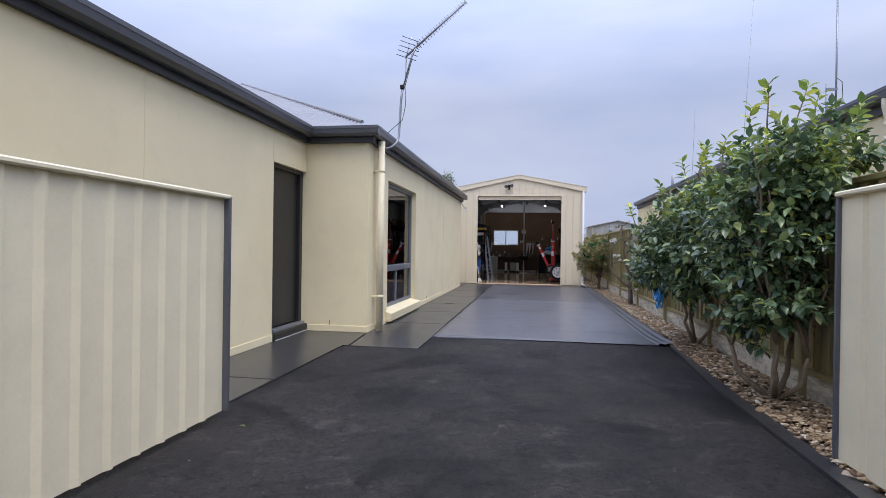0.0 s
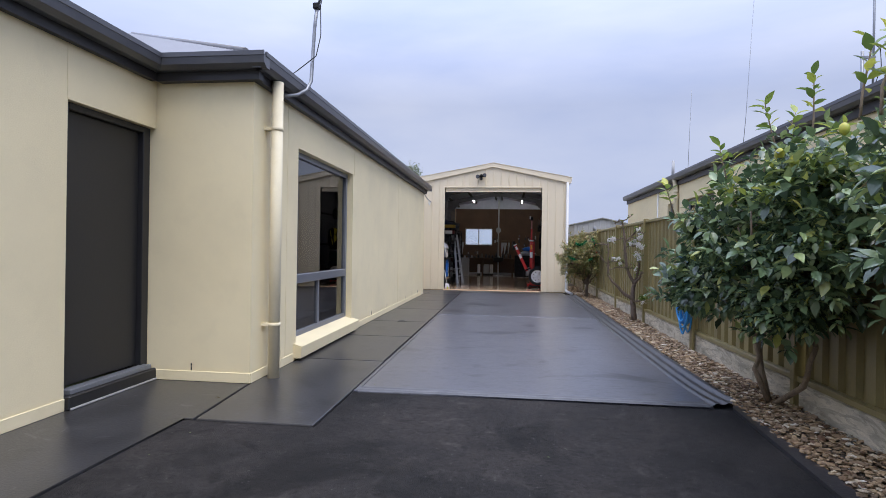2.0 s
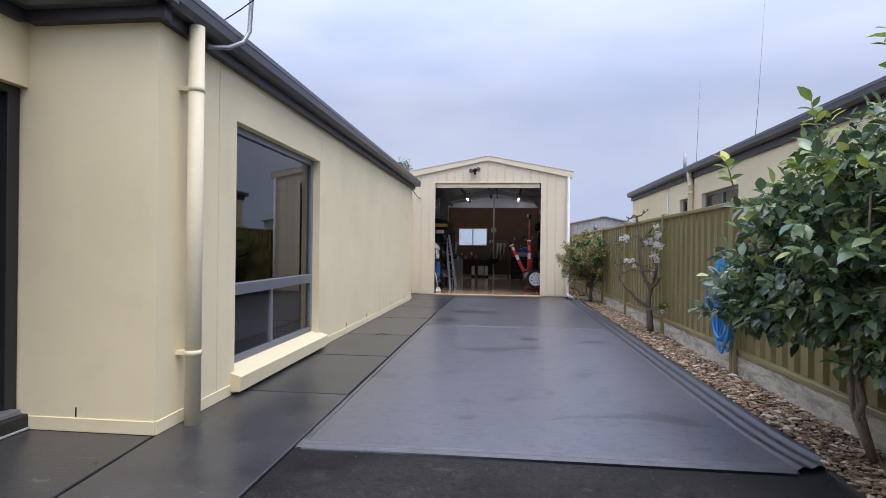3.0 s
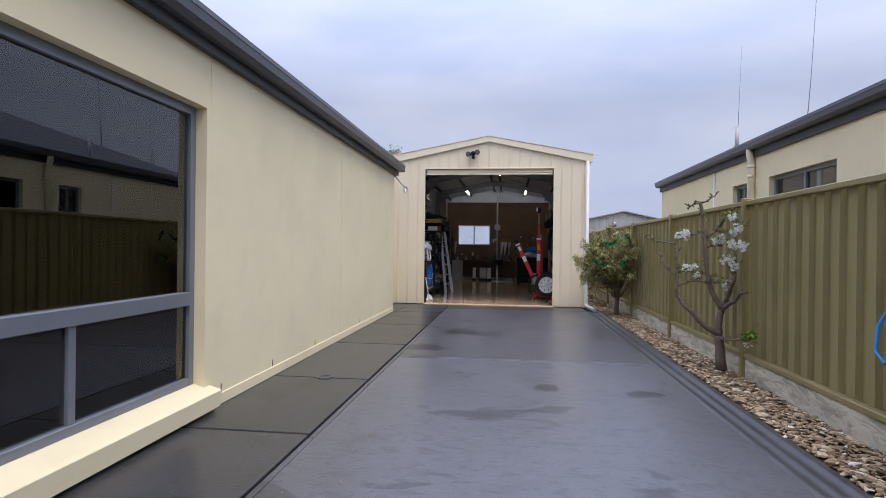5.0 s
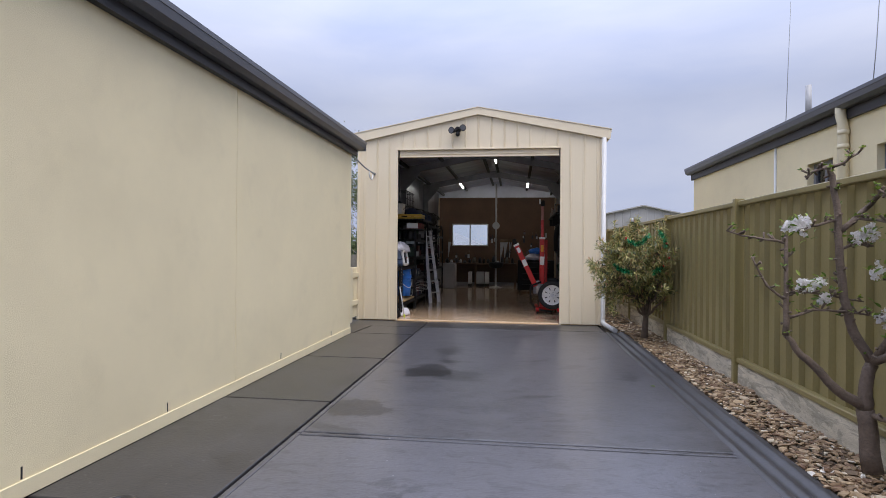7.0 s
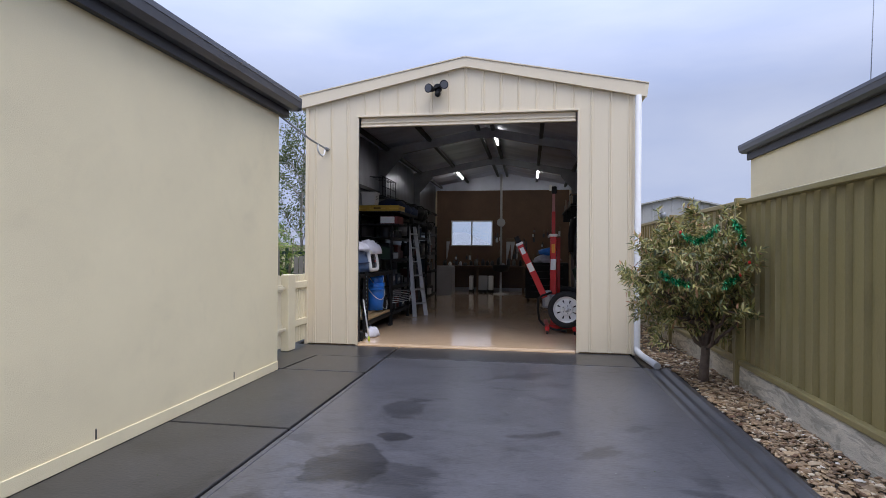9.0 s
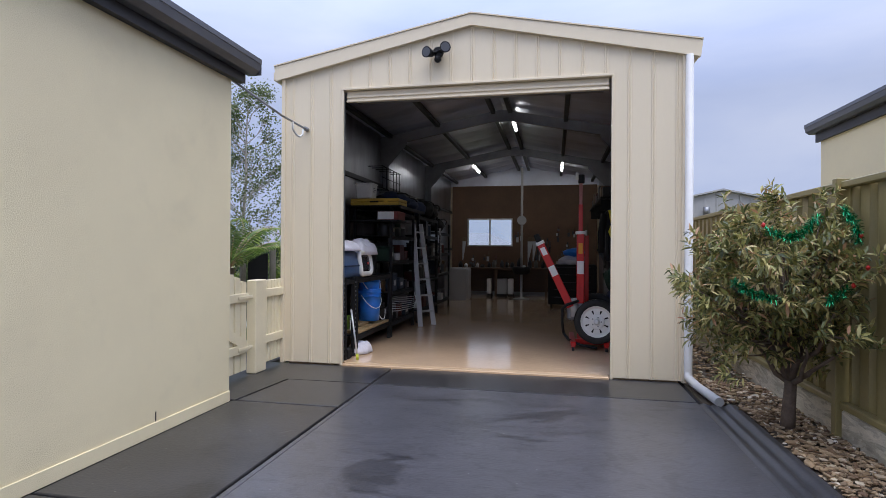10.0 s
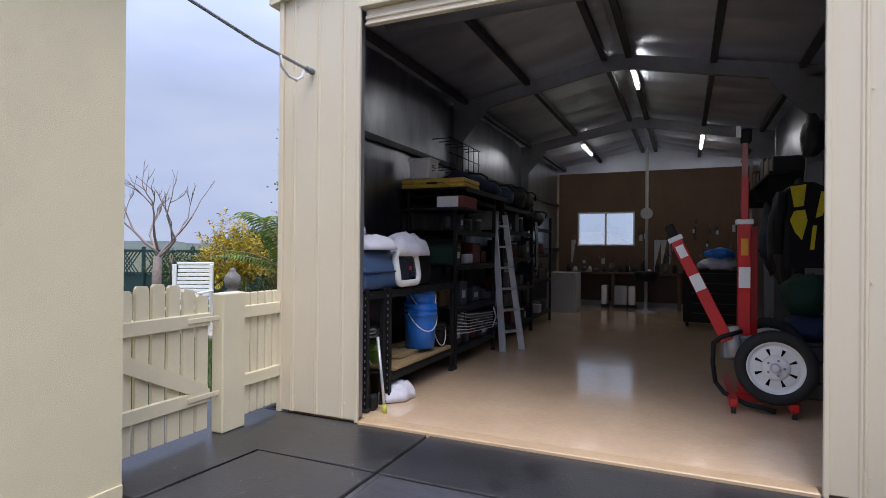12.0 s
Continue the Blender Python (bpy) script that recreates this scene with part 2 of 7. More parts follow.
GRASS_GROUND = mat("rough_grass_ground", (0.07, 0.085, 0.03), 0.95, var=0.4, scale=0.6, grain=14, bump=0.4, tint=(0.11, 0.10, 0.05))
OLIVE = mat("olive_fence_steel", (0.268, 0.219, 0.092), 0.36, var=0.16, scale=1.1, grain=120, bump=0.08, stretch=(1, 1, 0.35), blot=((2.2, 0.56, 0.70, 0.78, 0.5),))
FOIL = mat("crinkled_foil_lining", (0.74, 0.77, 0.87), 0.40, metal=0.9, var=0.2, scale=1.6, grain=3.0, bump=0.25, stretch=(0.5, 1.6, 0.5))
# same lining as FOIL in a darker grey, with a stronger crinkle
FOIL_WALL = mat("darker_foil_wall_lining", (0.34, 0.35, 0.39), 0.32, metal=0.95, var=0.3, scale=2.2, grain=2.4, bump=0.6, stretch=(1, 2.0, 0.6))
STEEL_GREY = mat("galvanised_steel", (0.30, 0.31, 0.33), 0.42, metal=0.6, var=0.2, scale=6, grain=60, bump=0.03)
PURLIN = mat("dark_purlin", (0.035, 0.036, 0.04), 0.5, var=0.15, scale=5, bump=0.03)
EPOXY = mat("beige_epoxy_floor", (0.74, 0.525, 0.345), 0.09, var=0.12, scale=1.4, grain=26, bump=0.17, speck=(14, 0.04, (0.46, 0.32, 0.20)), coat=0.3)
EPOXY_EDGE = mat("peach_epoxy_lip", (0.62, 0.43, 0.26), 0.35, var=0.1, scale=6, bump=0.05)
MASONITE = mat("brown_hardboard", (0.15, 0.082, 0.045), 0.6, var=0.25, scale=2, grain=35, bump=0.08)
WHITE = mat("white_plastic", (0.78, 0.78, 0.76), 0.4, var=0.05, scale=6, bump=0.02)
PALE_PIPE = mat("pale_grey_plastic", (0.60, 0.60, 0.60), 0.45, var=0.08, scale=6, bump=0.02)
BLACK = mat("black_powder_coat", (0.009, 0.009, 0.010), 0.6, var=0.2, scale=5, bump=0.03, spec=0.3)
RUBBER = mat("black_rubber", (0.014, 0.014, 0.015), 0.75, var=0.2, scale=12, bump=0.1)
RED = mat("red_enamel", (0.55, 0.014, 0.011), 0.32, var=0.15, scale=6, grain=30, bump=0.03, coat=0.2)
BLUE = mat("blue_plastic", (0.02, 0.19, 0.72), 0.35, var=0.1, scale=6, bump=0.02)
NAVY = mat("navy_fabric", (0.018, 0.032, 0.085), 0.9, var=0.3, scale=14, grain=120, bump=0.4)
ALU = mat("bare_aluminium", (0.68, 0.69, 0.71), 0.34, metal=0.5, var=0.1, scale=8, grain=80, bump=0.03)
TIMBER = mat("pale_timber", (0.42, 0.29, 0.15), 0.6, var=0.25, scale=9, grain=50, bump=0.1, stretch=(1, 6, 6))
GREY_TIMBER = mat("weathered_timber", (0.25, 0.23, 0.20), 0.85, var=0.3, scale=8, grain=60, bump=0.3, stretch=(5, 5, 1))
YELLOW = mat("yellow_case_plastic", (0.62, 0.40, 0.06), 0.45, var=0.12, scale=5, bump=0.03)
BRIGHT_YELLOW = mat("yellow_panel_fabric", (0.75, 0.62, 0.02), 0.6, var=0.1, scale=10, bump=0.1)
CLOTH = mat("white_cloth", (0.74, 0.73, 0.82), 0.85, var=0.12, scale=9, grain=130, bump=0.25)
# near-black colour that holds the shade of the unlit rooms
ROOM_DARK = mat("room_shade_paint", (0.05, 0.047, 0.045), 0.8, var=0.1, scale=2, bump=0.05)
GREY_BOX = mat("light_grey_cabinet", (0.42, 0.42, 0.42), 0.45, var=0.1, scale=4, bump=0.02)
STONE = mat("grey_cast_stone", (0.23, 0.215, 0.20), 0.9, var=0.35, scale=14, grain=70, bump=0.4)
LATTICE = mat("dark_green_lattice", (0.012, 0.045, 0.04), 0.7, var=0.2, scale=6, bump=0.1)
BARK = mat("grey_brown_bark", (0.30, 0.23, 0.16), 0.9, var=0.35, scale=18, grain=70, bump=0.6, stretch=(2, 2, 0.6))
BARK_DARK = mat("dark_bark", (0.17, 0.125, 0.095), 0.9, var=0.35, scale=22, grain=80, bump=0.6)
HOSE_BLUE = mat("blue_hose_rubber", (0.045, 0.30, 0.66), 0.38, var=0.12, scale=12, bump=0.03)
LEMON = mat("lemon_rind", (0.55, 0.46, 0.05), 0.45, var=0.12, scale=20, grain=150, bump=0.15, tint=(0.30, 0.36, 0.06))
TINSEL = mat("green_tinsel", (0.01, 0.32, 0.13), 0.2, metal=0.7, var=0.3, scale=40, bump=0.1)
HILL = mat("far_hill", (0.10, 0.12, 0.09), 1.0, var=0.35, scale=0.02, grain=0.4, bump=0.0)
GLASS = glass_mat("tinted_window_glass", (0.62, 0.64, 0.66), 2.1)
CLEAR = glass_mat("clear_glass", (0.92, 0.95, 0.95), 1.45)
TUBE = glow_mat("lit_tube", (1.0, 0.98, 0.95), 30.0)
GRAVEL = island_mat("river_gravel", [(0.0, (0.17, 0.09, 0.05)), (0.22, (0.33, 0.22, 0.12)), (0.42, (0.56, 0.40, 0.23)), (0.58, (0.14, 0.09, 0.055)), (0.8, (0.44, 0.30, 0.17)), (0.94, (0.72, 0.60, 0.42)), (1.0, (0.88, 0.82, 0.70))], 0.65, bump=0.4)
LEAF = island_mat("citrus_leaf", [(0.0, (0.055, 0.10, 0.06)), (0.4, (0.14, 0.22, 0.115)), (0.72, (0.27, 0.38, 0.18)), (0.94, (0.44, 0.54, 0.22)), (1.0, (0.66, 0.66, 0.16))], 0.27, 0.85, through_light=0.2)
LEAF_YOUNG = island_mat("young_citrus_leaf", [(0.0, (0.13, 0.21, 0.06)), (0.5, (0.27, 0.37, 0.08)), (0.85, (0.48, 0.54, 0.10)), (1.0, (0.70, 0.70, 0.14))], 0.36, 0.5, through_light=0.3)
LEAF_DRY = island_mat("bronze_green_leaf", [(0.0, (0.07, 0.09, 0.035)), (0.3, (0.20, 0.22, 0.07)), (0.6, (0.42, 0.40, 0.13)), (0.85, (0.62, 0.52, 0.22)), (1.0, (0.55, 0.28, 0.16))], 0.42, 0.55, through_light=0.25)
LEAF_BIRCH = island_mat("pale_birch_leaf", [(0.0, (0.08, 0.12, 0.045)), (0.6, (0.16, 0.21, 0.08)), (1.0, (0.34, 0.36, 0.2))], 0.6, 0.3, through_light=0.3)
LEAF_FERN = island_mat("fern_green", [(0.0, (0.08, 0.15, 0.025)), (0.6, (0.17, 0.26, 0.04)), (1.0, (0.33, 0.40, 0.07))], 0.5, 0.3, through_light=0.3)
LEAF_WATTLE = island_mat("wattle_yellow", [(0.0, (0.260, 0.234, 0.039)), (0.5, (0.546, 0.403, 0.039)), (1.0, (0.800, 0.585, 0.065))], 0.6, 0.3, through_light=0.2)
LEAF_HEDGE = island_mat("hedge_green", [(0.0, (0.048, 0.080, 0.024)), (0.6, (0.112, 0.160, 0.048)), (1.0, (0.240, 0.272, 0.096))], 0.6, 0.3, through_light=0.15)
BLOSSOM = island_mat("white_blossom", [(0.0, (0.93, 0.89, 0.88)), (1.0, (0.98, 0.96, 0.95))], 0.7, 0.2, through_light=0.45)
GRASS = island_mat("lawn_green", [(0.0, (0.035, 0.08, 0.012)), (0.6, (0.07, 0.14, 0.02)), (1.0, (0.14, 0.21, 0.04))], 0.6, 0.3, through_light=0.2)


# ---- mesh helpers ----
def box(bm, x0, x1, y0, y1, z0, z1, bev=0.0, rot=None, seg=1):
    g = bmesh.ops.create_cube(bm, size=1.0)
    vs = g["verts"]
    for v in vs:
        v.co = Vector(((x0 + x1) / 2 + v.co.x * (x1 - x0), (y0 + y1) / 2 + v.co.y * (y1 - y0), (z0 + z1) / 2 + v.co.z * (z1 - z0)))
    if bev:
        es = list({e for v in vs for e in v.link_edges})
        r = bmesh.ops.bevel(bm, geom=es, offset=bev, segments=seg, profile=0.5, affect="EDGES")
        vs = list({v for f in r["faces"] for v in f.verts} | {v for v in vs if v.is_valid})
    if rot is not None:
        bmesh.ops.transform(bm, matrix=rot, verts=[v for v in vs if v.is_valid])
    return bm


def new_box(*a, **k):
    return box(bmesh.new(), *a, **k)


def tube(bm, pts, r, seg=8, r_end=None, cap=True):
    """A round bar along a line of points; r_end: its radius at the far end."""
    pts = [Vector(p) for p in pts]
    n = len(pts)
    r_end = r if r_end is None else r_end
    rings, ref = [], None
    for i, p in enumerate(pts):
        d = (pts[min(i + 1, n - 1)] - pts[max(i - 1, 0)]).normalized()
        if ref is None:
            ref = Vector((0, 0, 1)) if abs(d.z) < 0.9 else Vector((1, 0, 0))
        a = d.cross(ref).normalized()
        b = a.cross(d).normalized()
        ref = b
        rad = r + (r_end - r) * i / max(1, n - 1)
        rings.append([bm.verts.new(p + (a * math.cos(2 * math.pi * k / seg) + b * math.sin(2 * math.pi * k / seg)) * rad) for k in range(seg)])
    for q, w in zip(rings, rings[1:]):
        for k in range(seg):
            f = bm.faces.new((q[k], q[(k + 1) % seg], w[(k + 1) % seg], w[k]))
            f.smooth = True
    if cap:
        bm.faces.new(rings[0])
        bm.faces.new(rings[-1][::-1])
    return bm


def new_tube(*a, **k):
    return tube(bmesh.new(), *a, **k)


def prism(bm, poly, m, depth):
    """A polygon in its own x, y plane, drawn out along z by depth, then placed by m."""
    lo = [bm.verts.new(m @ Vector((x, y, 0))) for x, y in poly]
    hi = [bm.verts.new(m @ Vector((x, y, depth))) for x, y in poly]
    bm.faces.new(lo[::-1])
    bm.faces.new(hi)
    for i in range(len(poly)):
        j = (i + 1) % len(poly)
        bm.faces.new((lo[i], lo[j], hi[j], hi[i]))
    return bm


def lathe(bm, prof, centre, seg=20, m=None):
    """A turned body: prof is radius and height, from below upwards."""
    rings = []
    for r, z in prof:
        rings.append([bm.verts.new(Vector((r * math.cos(2 * math.pi * k / seg), r * math.sin(2 * math.pi * k / seg), z))) for k in range(seg)])
    for q, w in zip(rings, rings[1:]):
        for k in range(seg):
            bm.faces.new((q[k], q[(k + 1) % seg], w[(k + 1) % seg], w[k])).smooth = True
    bm.faces.new(rings[0][::-1])
    bm.faces.new(rings[-1])
    mm = Matrix.Translation(centre) @ (m or Matrix())
    bmesh.ops.transform(bm, matrix=mm, verts=[v for ring in rings for v in ring])
    return bm


def finish(name, bm, material):
    bmesh.ops.recalc_face_normals(bm, faces=bm.faces)
    me = bpy.data.meshes.new(name)
    bm.to_mesh(me)
    bm.free()
    me.materials.append(material)
    return me


def part(name, bm, material, parent, label=""):
    ob = new(name, finish(name, bm, material))
    ob.parent = parent
    if parent is not None:
        ob.matrix_parent_inverse = parent.matrix_world.inverted()
    return tagged(ob, label)


def share(name, me, m, parent):
    ob = new(name, me)
    ob.parent = parent
    ob.matrix_world = m
    return ob


def thing(name, label, category, at=(0, 0, 0), group="", kind=""):
    ob = new(name)
    ob.empty_display_size = 0.1
    ob.location = at
    ob.matrix_world = Matrix.Translation(at)
    return tagged(ob, label, category, group, kind)


def single(name, bm, material, label, category, group="", kind=""):
    return tagged(new(name, finish(name, bm, material)), label, category, group, kind)


def raw(name, verts, faces, material, smooth=False):
    me = bpy.data.meshes.new(name)
    me.from_pydata(verts, [], faces)
    me.materials.append(material)
    if smooth:
        me.polygons.foreach_set("use_smooth", [True] * len(me.polygons))
    me.update()
    return me


def ribs(u0, u1, pitch, first, prof):
    """The section of a ribbed sheet between u0 and u1: prof is a rib's offsets and depths round its middle."""
    out = [(u0, 0.0)]
    c = first
    while c - prof[-1][0] < u1:
        if c + prof[0][0] > u0 and c + prof[-1][0] < u1:
            out += [(c + du, d) for du, d in prof]
        c += pitch
    return out + [(u1, 0.0)]


def sheet(bm, section, low, high, m):
    """A folded steel sheet: section along u, depth out of it, from low(u) to high(u)."""
    lo = [bm.verts.new(m @ Vector((u, d, low(u)))) for u, d in section]
    hi = [bm.verts.new(m @ Vector((u, d, high(u)))) for u, d in section]
    for i in range(len(section) - 1):
        bm.faces.new((lo[i], lo[i + 1], hi[i + 1], hi[i]))
    return bm


SHED_RIB = [(-0.020, 0), (-0.013, 0.009), (-0.005, 0.009), (0.0, 0.002), (0.005, 0.009), (0.013, 0.009), (0.020, 0)]
FENCE_RIB = [(-0.045, 0), (-0.025, -0.026), (0.025, -0.026), (0.045, 0)]

# ---- ground ----
g_bm = bmesh.new()
bmesh.ops.create_grid(g_bm, x_segments=60, y_segments=60, size=2500)
bmesh.ops.translate(g_bm, verts=g_bm.verts, vec=(0, 0, -0.09))
single("ground", g_bm, GRASS_GROUND, "wide flat ground of rough grass to the horizon", "ground", kind="structure")

# hills, far off
hv, hf = [], []
for i in range(121):
    a = radians(40 + i * 1.25)
    for r, z in ((420, -2), (520, 7 + 7 * noise.noise((i * 0.16, 0, 0)) + 3 * noise.noise((i * 0.6, 5, 0))), (700, -2)):
        hv.append((r * math.cos(a), r * math.sin(a), z))
for i in range(120):
    for j in range(2):
        q = i * 3 + j
        hf.append((q, q + 3, q + 4, q + 1))
tagged(new("backdrop", raw("backdrop", hv, hf, HILL, True)), "low wooded hills far on the horizon", "hill", kind="structure")

# asphalt drive, its kerb, the painted slab with ridged drain, the path slabs
road = thing("road", "black asphalt driveway with dark damp patches", "driveway", (0, 0, -0.02), kind="structure")
a_bm = bmesh.new()
prism(a_bm, [(-2.09, -14), (1.58, -14), (1.60, 4.9), (1.72, 6.93), (-1.19, 6.93), (-1.19, 6.05), (-2.09, 6.05)], Matrix.Translation((0, 0, -0.08)), 0.068)
part("asphalt", a_bm, ASPHALT, road)
k_bm = bmesh.new()
prism(k_bm, [(1.585, -14), (1.705, -14), (1.715, 4.9), (1.83, 7.2), (1.725, 6.94), (1.605, 4.9)], Matrix.Translation((0, 0, -0.08)), 0.088)
part("kerb", k_bm, PATHC, road, "dark concrete edging kerb")

pave = thing("pavement", "charcoal and blue-grey sealed concrete slabs", "pavement", (0, 10, 0), kind="structure")
bed = new_box(-3.0, 1.82, 6.93, 17.9, -0.08, -0.03)
box(bed, -3.0, -2.1, -3, 6.93, -0.08, -0.03)
part("joint_bed", bed, JOINT, pave)


def slab_piece(poly, material, name, top=0.0):
    bm = bmesh.new()
    prism(bm, poly, Matrix.Translation((0, 0, -0.07)), 0.07 + top)
    es = [e for e in bm.edges if all(v.co.z > -0.01 + top for v in e.verts)]
    bmesh.ops.bevel(bm, geom=es, offset=0.007, segments=2, profile=0.5, affect="EDGES")
    return part(name, bm, material, pave)


J = 0.010
for y0, y1 in ((-3.0, -1.2), (-1.2, 0.7), (0.7, 2.5), (2.5, 4.35)):
    slab_piece([(-2.99, y0 + J), (-2.1, y0 + J), (-2.1, y1 - J), (-2.99, y1 - J)], PATHC, "slab")
slab_piece([(-2.99, 4.35 + J), (-2.1, 4.35 + J), (-2.1, 6.05), (-2.02 - J, 6.05), (-2.1 - J, 6.99), (-2.99, 6.99)], PATHC, "slab")
slab_piece([(-2.02 + J, 6.05), (-1.2, 6.05), (-1.2, 8.1 - J), (-2.09, 8.1 - J), (-2.09, 7.0)], PATHC, "slab")
path_y = [8.1, 9.66, 11.12, 12.92, 14.64, 16.35, 17.78]
for y0, y1 in zip(path_y, path_y[1:]):
    x0 = -2.09 if y1 < 17 else -3.0
    if y1 > 17:
        # the corner bay is split along the line of the house wall
        slab_piece([(-2.07 + J, y0 + J), (-1.2 - J, y0 + J), (-1.2 - J, 17.1), (-2.0, 17.1)], PATHC, "slab")
        slab_piece([(-3.0, y0 + J), (-2.07 - J, y0 + J), (-2.0 - 2 * J, 17.1 + J), (-1.2 - J, 17.1 + 2 * J), (-1.2 - J, y1 - J), (-3.0, y1 - J)], PATHC, "slab")
        continue
    slab_piece([(x0, y0 + J), (-1.2 - J, y0 + J), (-1.2 - J, y1 - J), (x0, y1 - J)], PATHC, "slab")
# the drive slabs; a low lip crosses its foot
slab_piece([(-1.16 + J, 6.93), (1.60, 6.98), (1.555, 7.6), (1.545, 12.18 - J), (-1.16 + J, 12.16 - J)], SLAB, "drive_slab")
slab_piece([(-1.16 + J, 12.22 + J), (1.545, 12.24 + J), (1.53, 17.1 - J), (-1.165 + J, 17.1 - J)], SLAB_DARKER, "drive_slab")
slab_piece([(-1.2 + J, 17.1 + J), (1.53, 17.1 + J), (1.53, 17.79), (-1.2 + J, 17.79)], PATHC, "threshold_slab")
slab_piece([(-1.16 + J, 12.16 + J), (1.545, 12.18 + J), (1.545, 12.24 - J), (-1.16 + J, 12.22 - J)], SLAB_DARKER, "joint_band")
for y0, y1 in ((6.95, 9.6), (9.6, 12.2), (12.2, 14.6), (14.6, 17.1)):
    slab_piece([(-1.2 + J, y0), (-1.162 + J, y0), (-1.162 + J, y1 - 0.003), (-1.2 + J, y1 - 0.003)], SLAB_DARKER, "joint_band")
lip = bmesh.new()
prism(lip, [(-0.06, 0), (-0.035, 0.012), (0.0, 0.004), (0.035, 0.011), (0.07, 0)], Matrix.Translation((-1.17, 7.0, 0.0)) @ Matrix(((0, 0, 1, 0), (1, 0, 0, 0), (0, 1, 0, 0), (0, 0, 0, 1))), 2.74)
part("slab_lip", lip, mat("pale_worn_lip", (0.12, 0.12, 0.128), 0.5, var=0.3, scale=8, bump=0.2), pave)
# ridged drain along the gravel: three rounded ridges, drawn along y and flared at the foot
dv, df = [], []
sec = []
for k in range(31):
    u = k / 30
    sec.append((u, 0.014 * (0.5 - 0.5 * math.cos(2 * math.pi * 3 * u)) + (0.016 * max(0, (u - 0.75) / 0.25))))
ny = 44
for j in range(ny):
    y = 7.0 + (17.05 - 7.0) * j / (ny - 1)
    flare = 0.09 * math.exp(-(y - 7.0) / 0.35)
    for u, z in sec:
        dv.append((1.515 + flare * 0.9 + u * (0.28 + flare * 0.05), y + 0.10 * u * math.exp(-(y - 7.0) / 0.4), z - 0.004))
for j in range(ny - 1):
    for k in range(30):
        q = j * 31 + k
        df.append((q, q + 1, q + 32, q + 31))
d_ob = new("drain", raw("drain", dv, df, DRAIN, True))
d_ob.parent = pave
d_ob.matrix_parent_inverse = pave.matrix_world.inverted()
tagged(d_ob, "dark ridged concrete spoon drain")
capb = bmesh.new()
lathe(capb, [(0.075, 0.0), (0.075, 0.006), (0.055, 0.007), (0.053, 0.004), (0.0001, 0.004)], (-1.615, 11.13, 0.0), 24)
part("inspection_cap", capb, PATHC, pave, "round inspection cap set in the path")

# garden bed under the gravel
bedb = bmesh.new()
prism(bedb, [(1.70, -3), (2.42, -3), (2.42, 24), (1.58, 24), (1.58, 17.1), (1.78, 17.1), (1.78, 7.1), (1.71, 4.9)], Matrix.Translation((0, 0, -0.085)), 0.075)
single("garden_bed", bedb, SOIL, "narrow brown soil bed along the fence", "garden bed", kind="structure")

# ---- house ----
house = thing("house", "cream rendered single-storey house with charcoal gutters", "house", (-4, 8, 0))
WT = 2.56
part("wall", new_box(-3.16, -2.98, -4.0, 6.05, 0.0, WT), CREAM_RENDER, house)
part("wall", new_box(-3.16, -2.98, 6.05, 7.0, 2.15, WT), CREAM_RENDER, house)
part("wall", new_box(-3.16, -2.1, 7.0, 7.2, 0.0, WT), CREAM_RENDER, house)
part("wall", new_box(-2.3, -2.1, 7.2, 7.99, 0.0, WT), CREAM_RENDER, house)
part("wall", new_box(-2.3, -2.1, 9.97, 16.31, 0.0, WT), CREAM_RENDER, house)
part("wall", new_box(-2.3, -2.1, 7.99, 9.97, 2.16, WT), CREAM_RENDER, house)
part("wall", new_box(-2.3, -2.1, 7.99, 9.97, 0.0, 0.17), CREAM_RENDER, house)
part("wall", new_box(-10.5, -2.3, 16.11, 16.31, 0.0, WT), CREAM_RENDER, house)
part("wall", new_box(-10.5, -10.3, -4.0, 16.11, 0.0, WT), CREAM_RENDER, house)
part("wall", new_box(-10.3, -3.16, -4.0, -3.8, 0.0, WT), CREAM_RENDER, house)
# render foot strip, 12 mm proud, with a step joint above it
for x0, x1, y0, y1 in ((-2.98, -2.97, -4.0, 6.05), (-2.97, -2.1, 6.99, 7.0), (-2.1, -2.09, 7.0, 7.92), (-2.1, -2.09, 10.06, 16.31)):
    part("foot_strip", new_box(x0, x1, y0, y1, 0.0, 0.085, bev=0.003), CREAM_RENDER, house)
# expansion joints in the render
for x, y in ((-2.98, 3.86), (-2.98, 6.045), (-2.1, 7.72), (-2.1, 10.02), (-2.1, 13.1)):
    part("render_joint", new_box(x, x + 0.004, y - 0.004, y + 0.004, 0.09 if abs(y - 6.045) > 0.1 and abs(y - 10.02) > 0.1 else 2.14, WT, bev=0.001), CREAM_RENDER, house)
for x, y in ((-2.98, 4.9), (-2.1, 12.2), (-2.1, 14.0), (-2.1, 15.5), (-2.1, 11.1), (-2.1, 10.2)):
    part("weep_hole", new_box(x, x + 0.003, y - 0.004, y + 0.004, 0.09, 0.15), JOINT, house)
part("weep_hole", new_box(-2.63, -2.622, 6.996, 7.0, 0.09, 0.15), JOINT, house)
# fascia and gutters: an ogee-like box gutter in front of a dark fascia
G = [(0, 0), (0.06, 0), (0.105, 0.03), (0.115, 0.085), (0.12, 0.088), (0.12, 0.125), (0.108, 0.125), (0.1, 0.09), (0.0, 0.09)]
AX_Y = Matrix(((1, 0, 0, 0), (0, 0, 1, 0), (0, 1, 0, 0), (0, 0, 0, 1)))


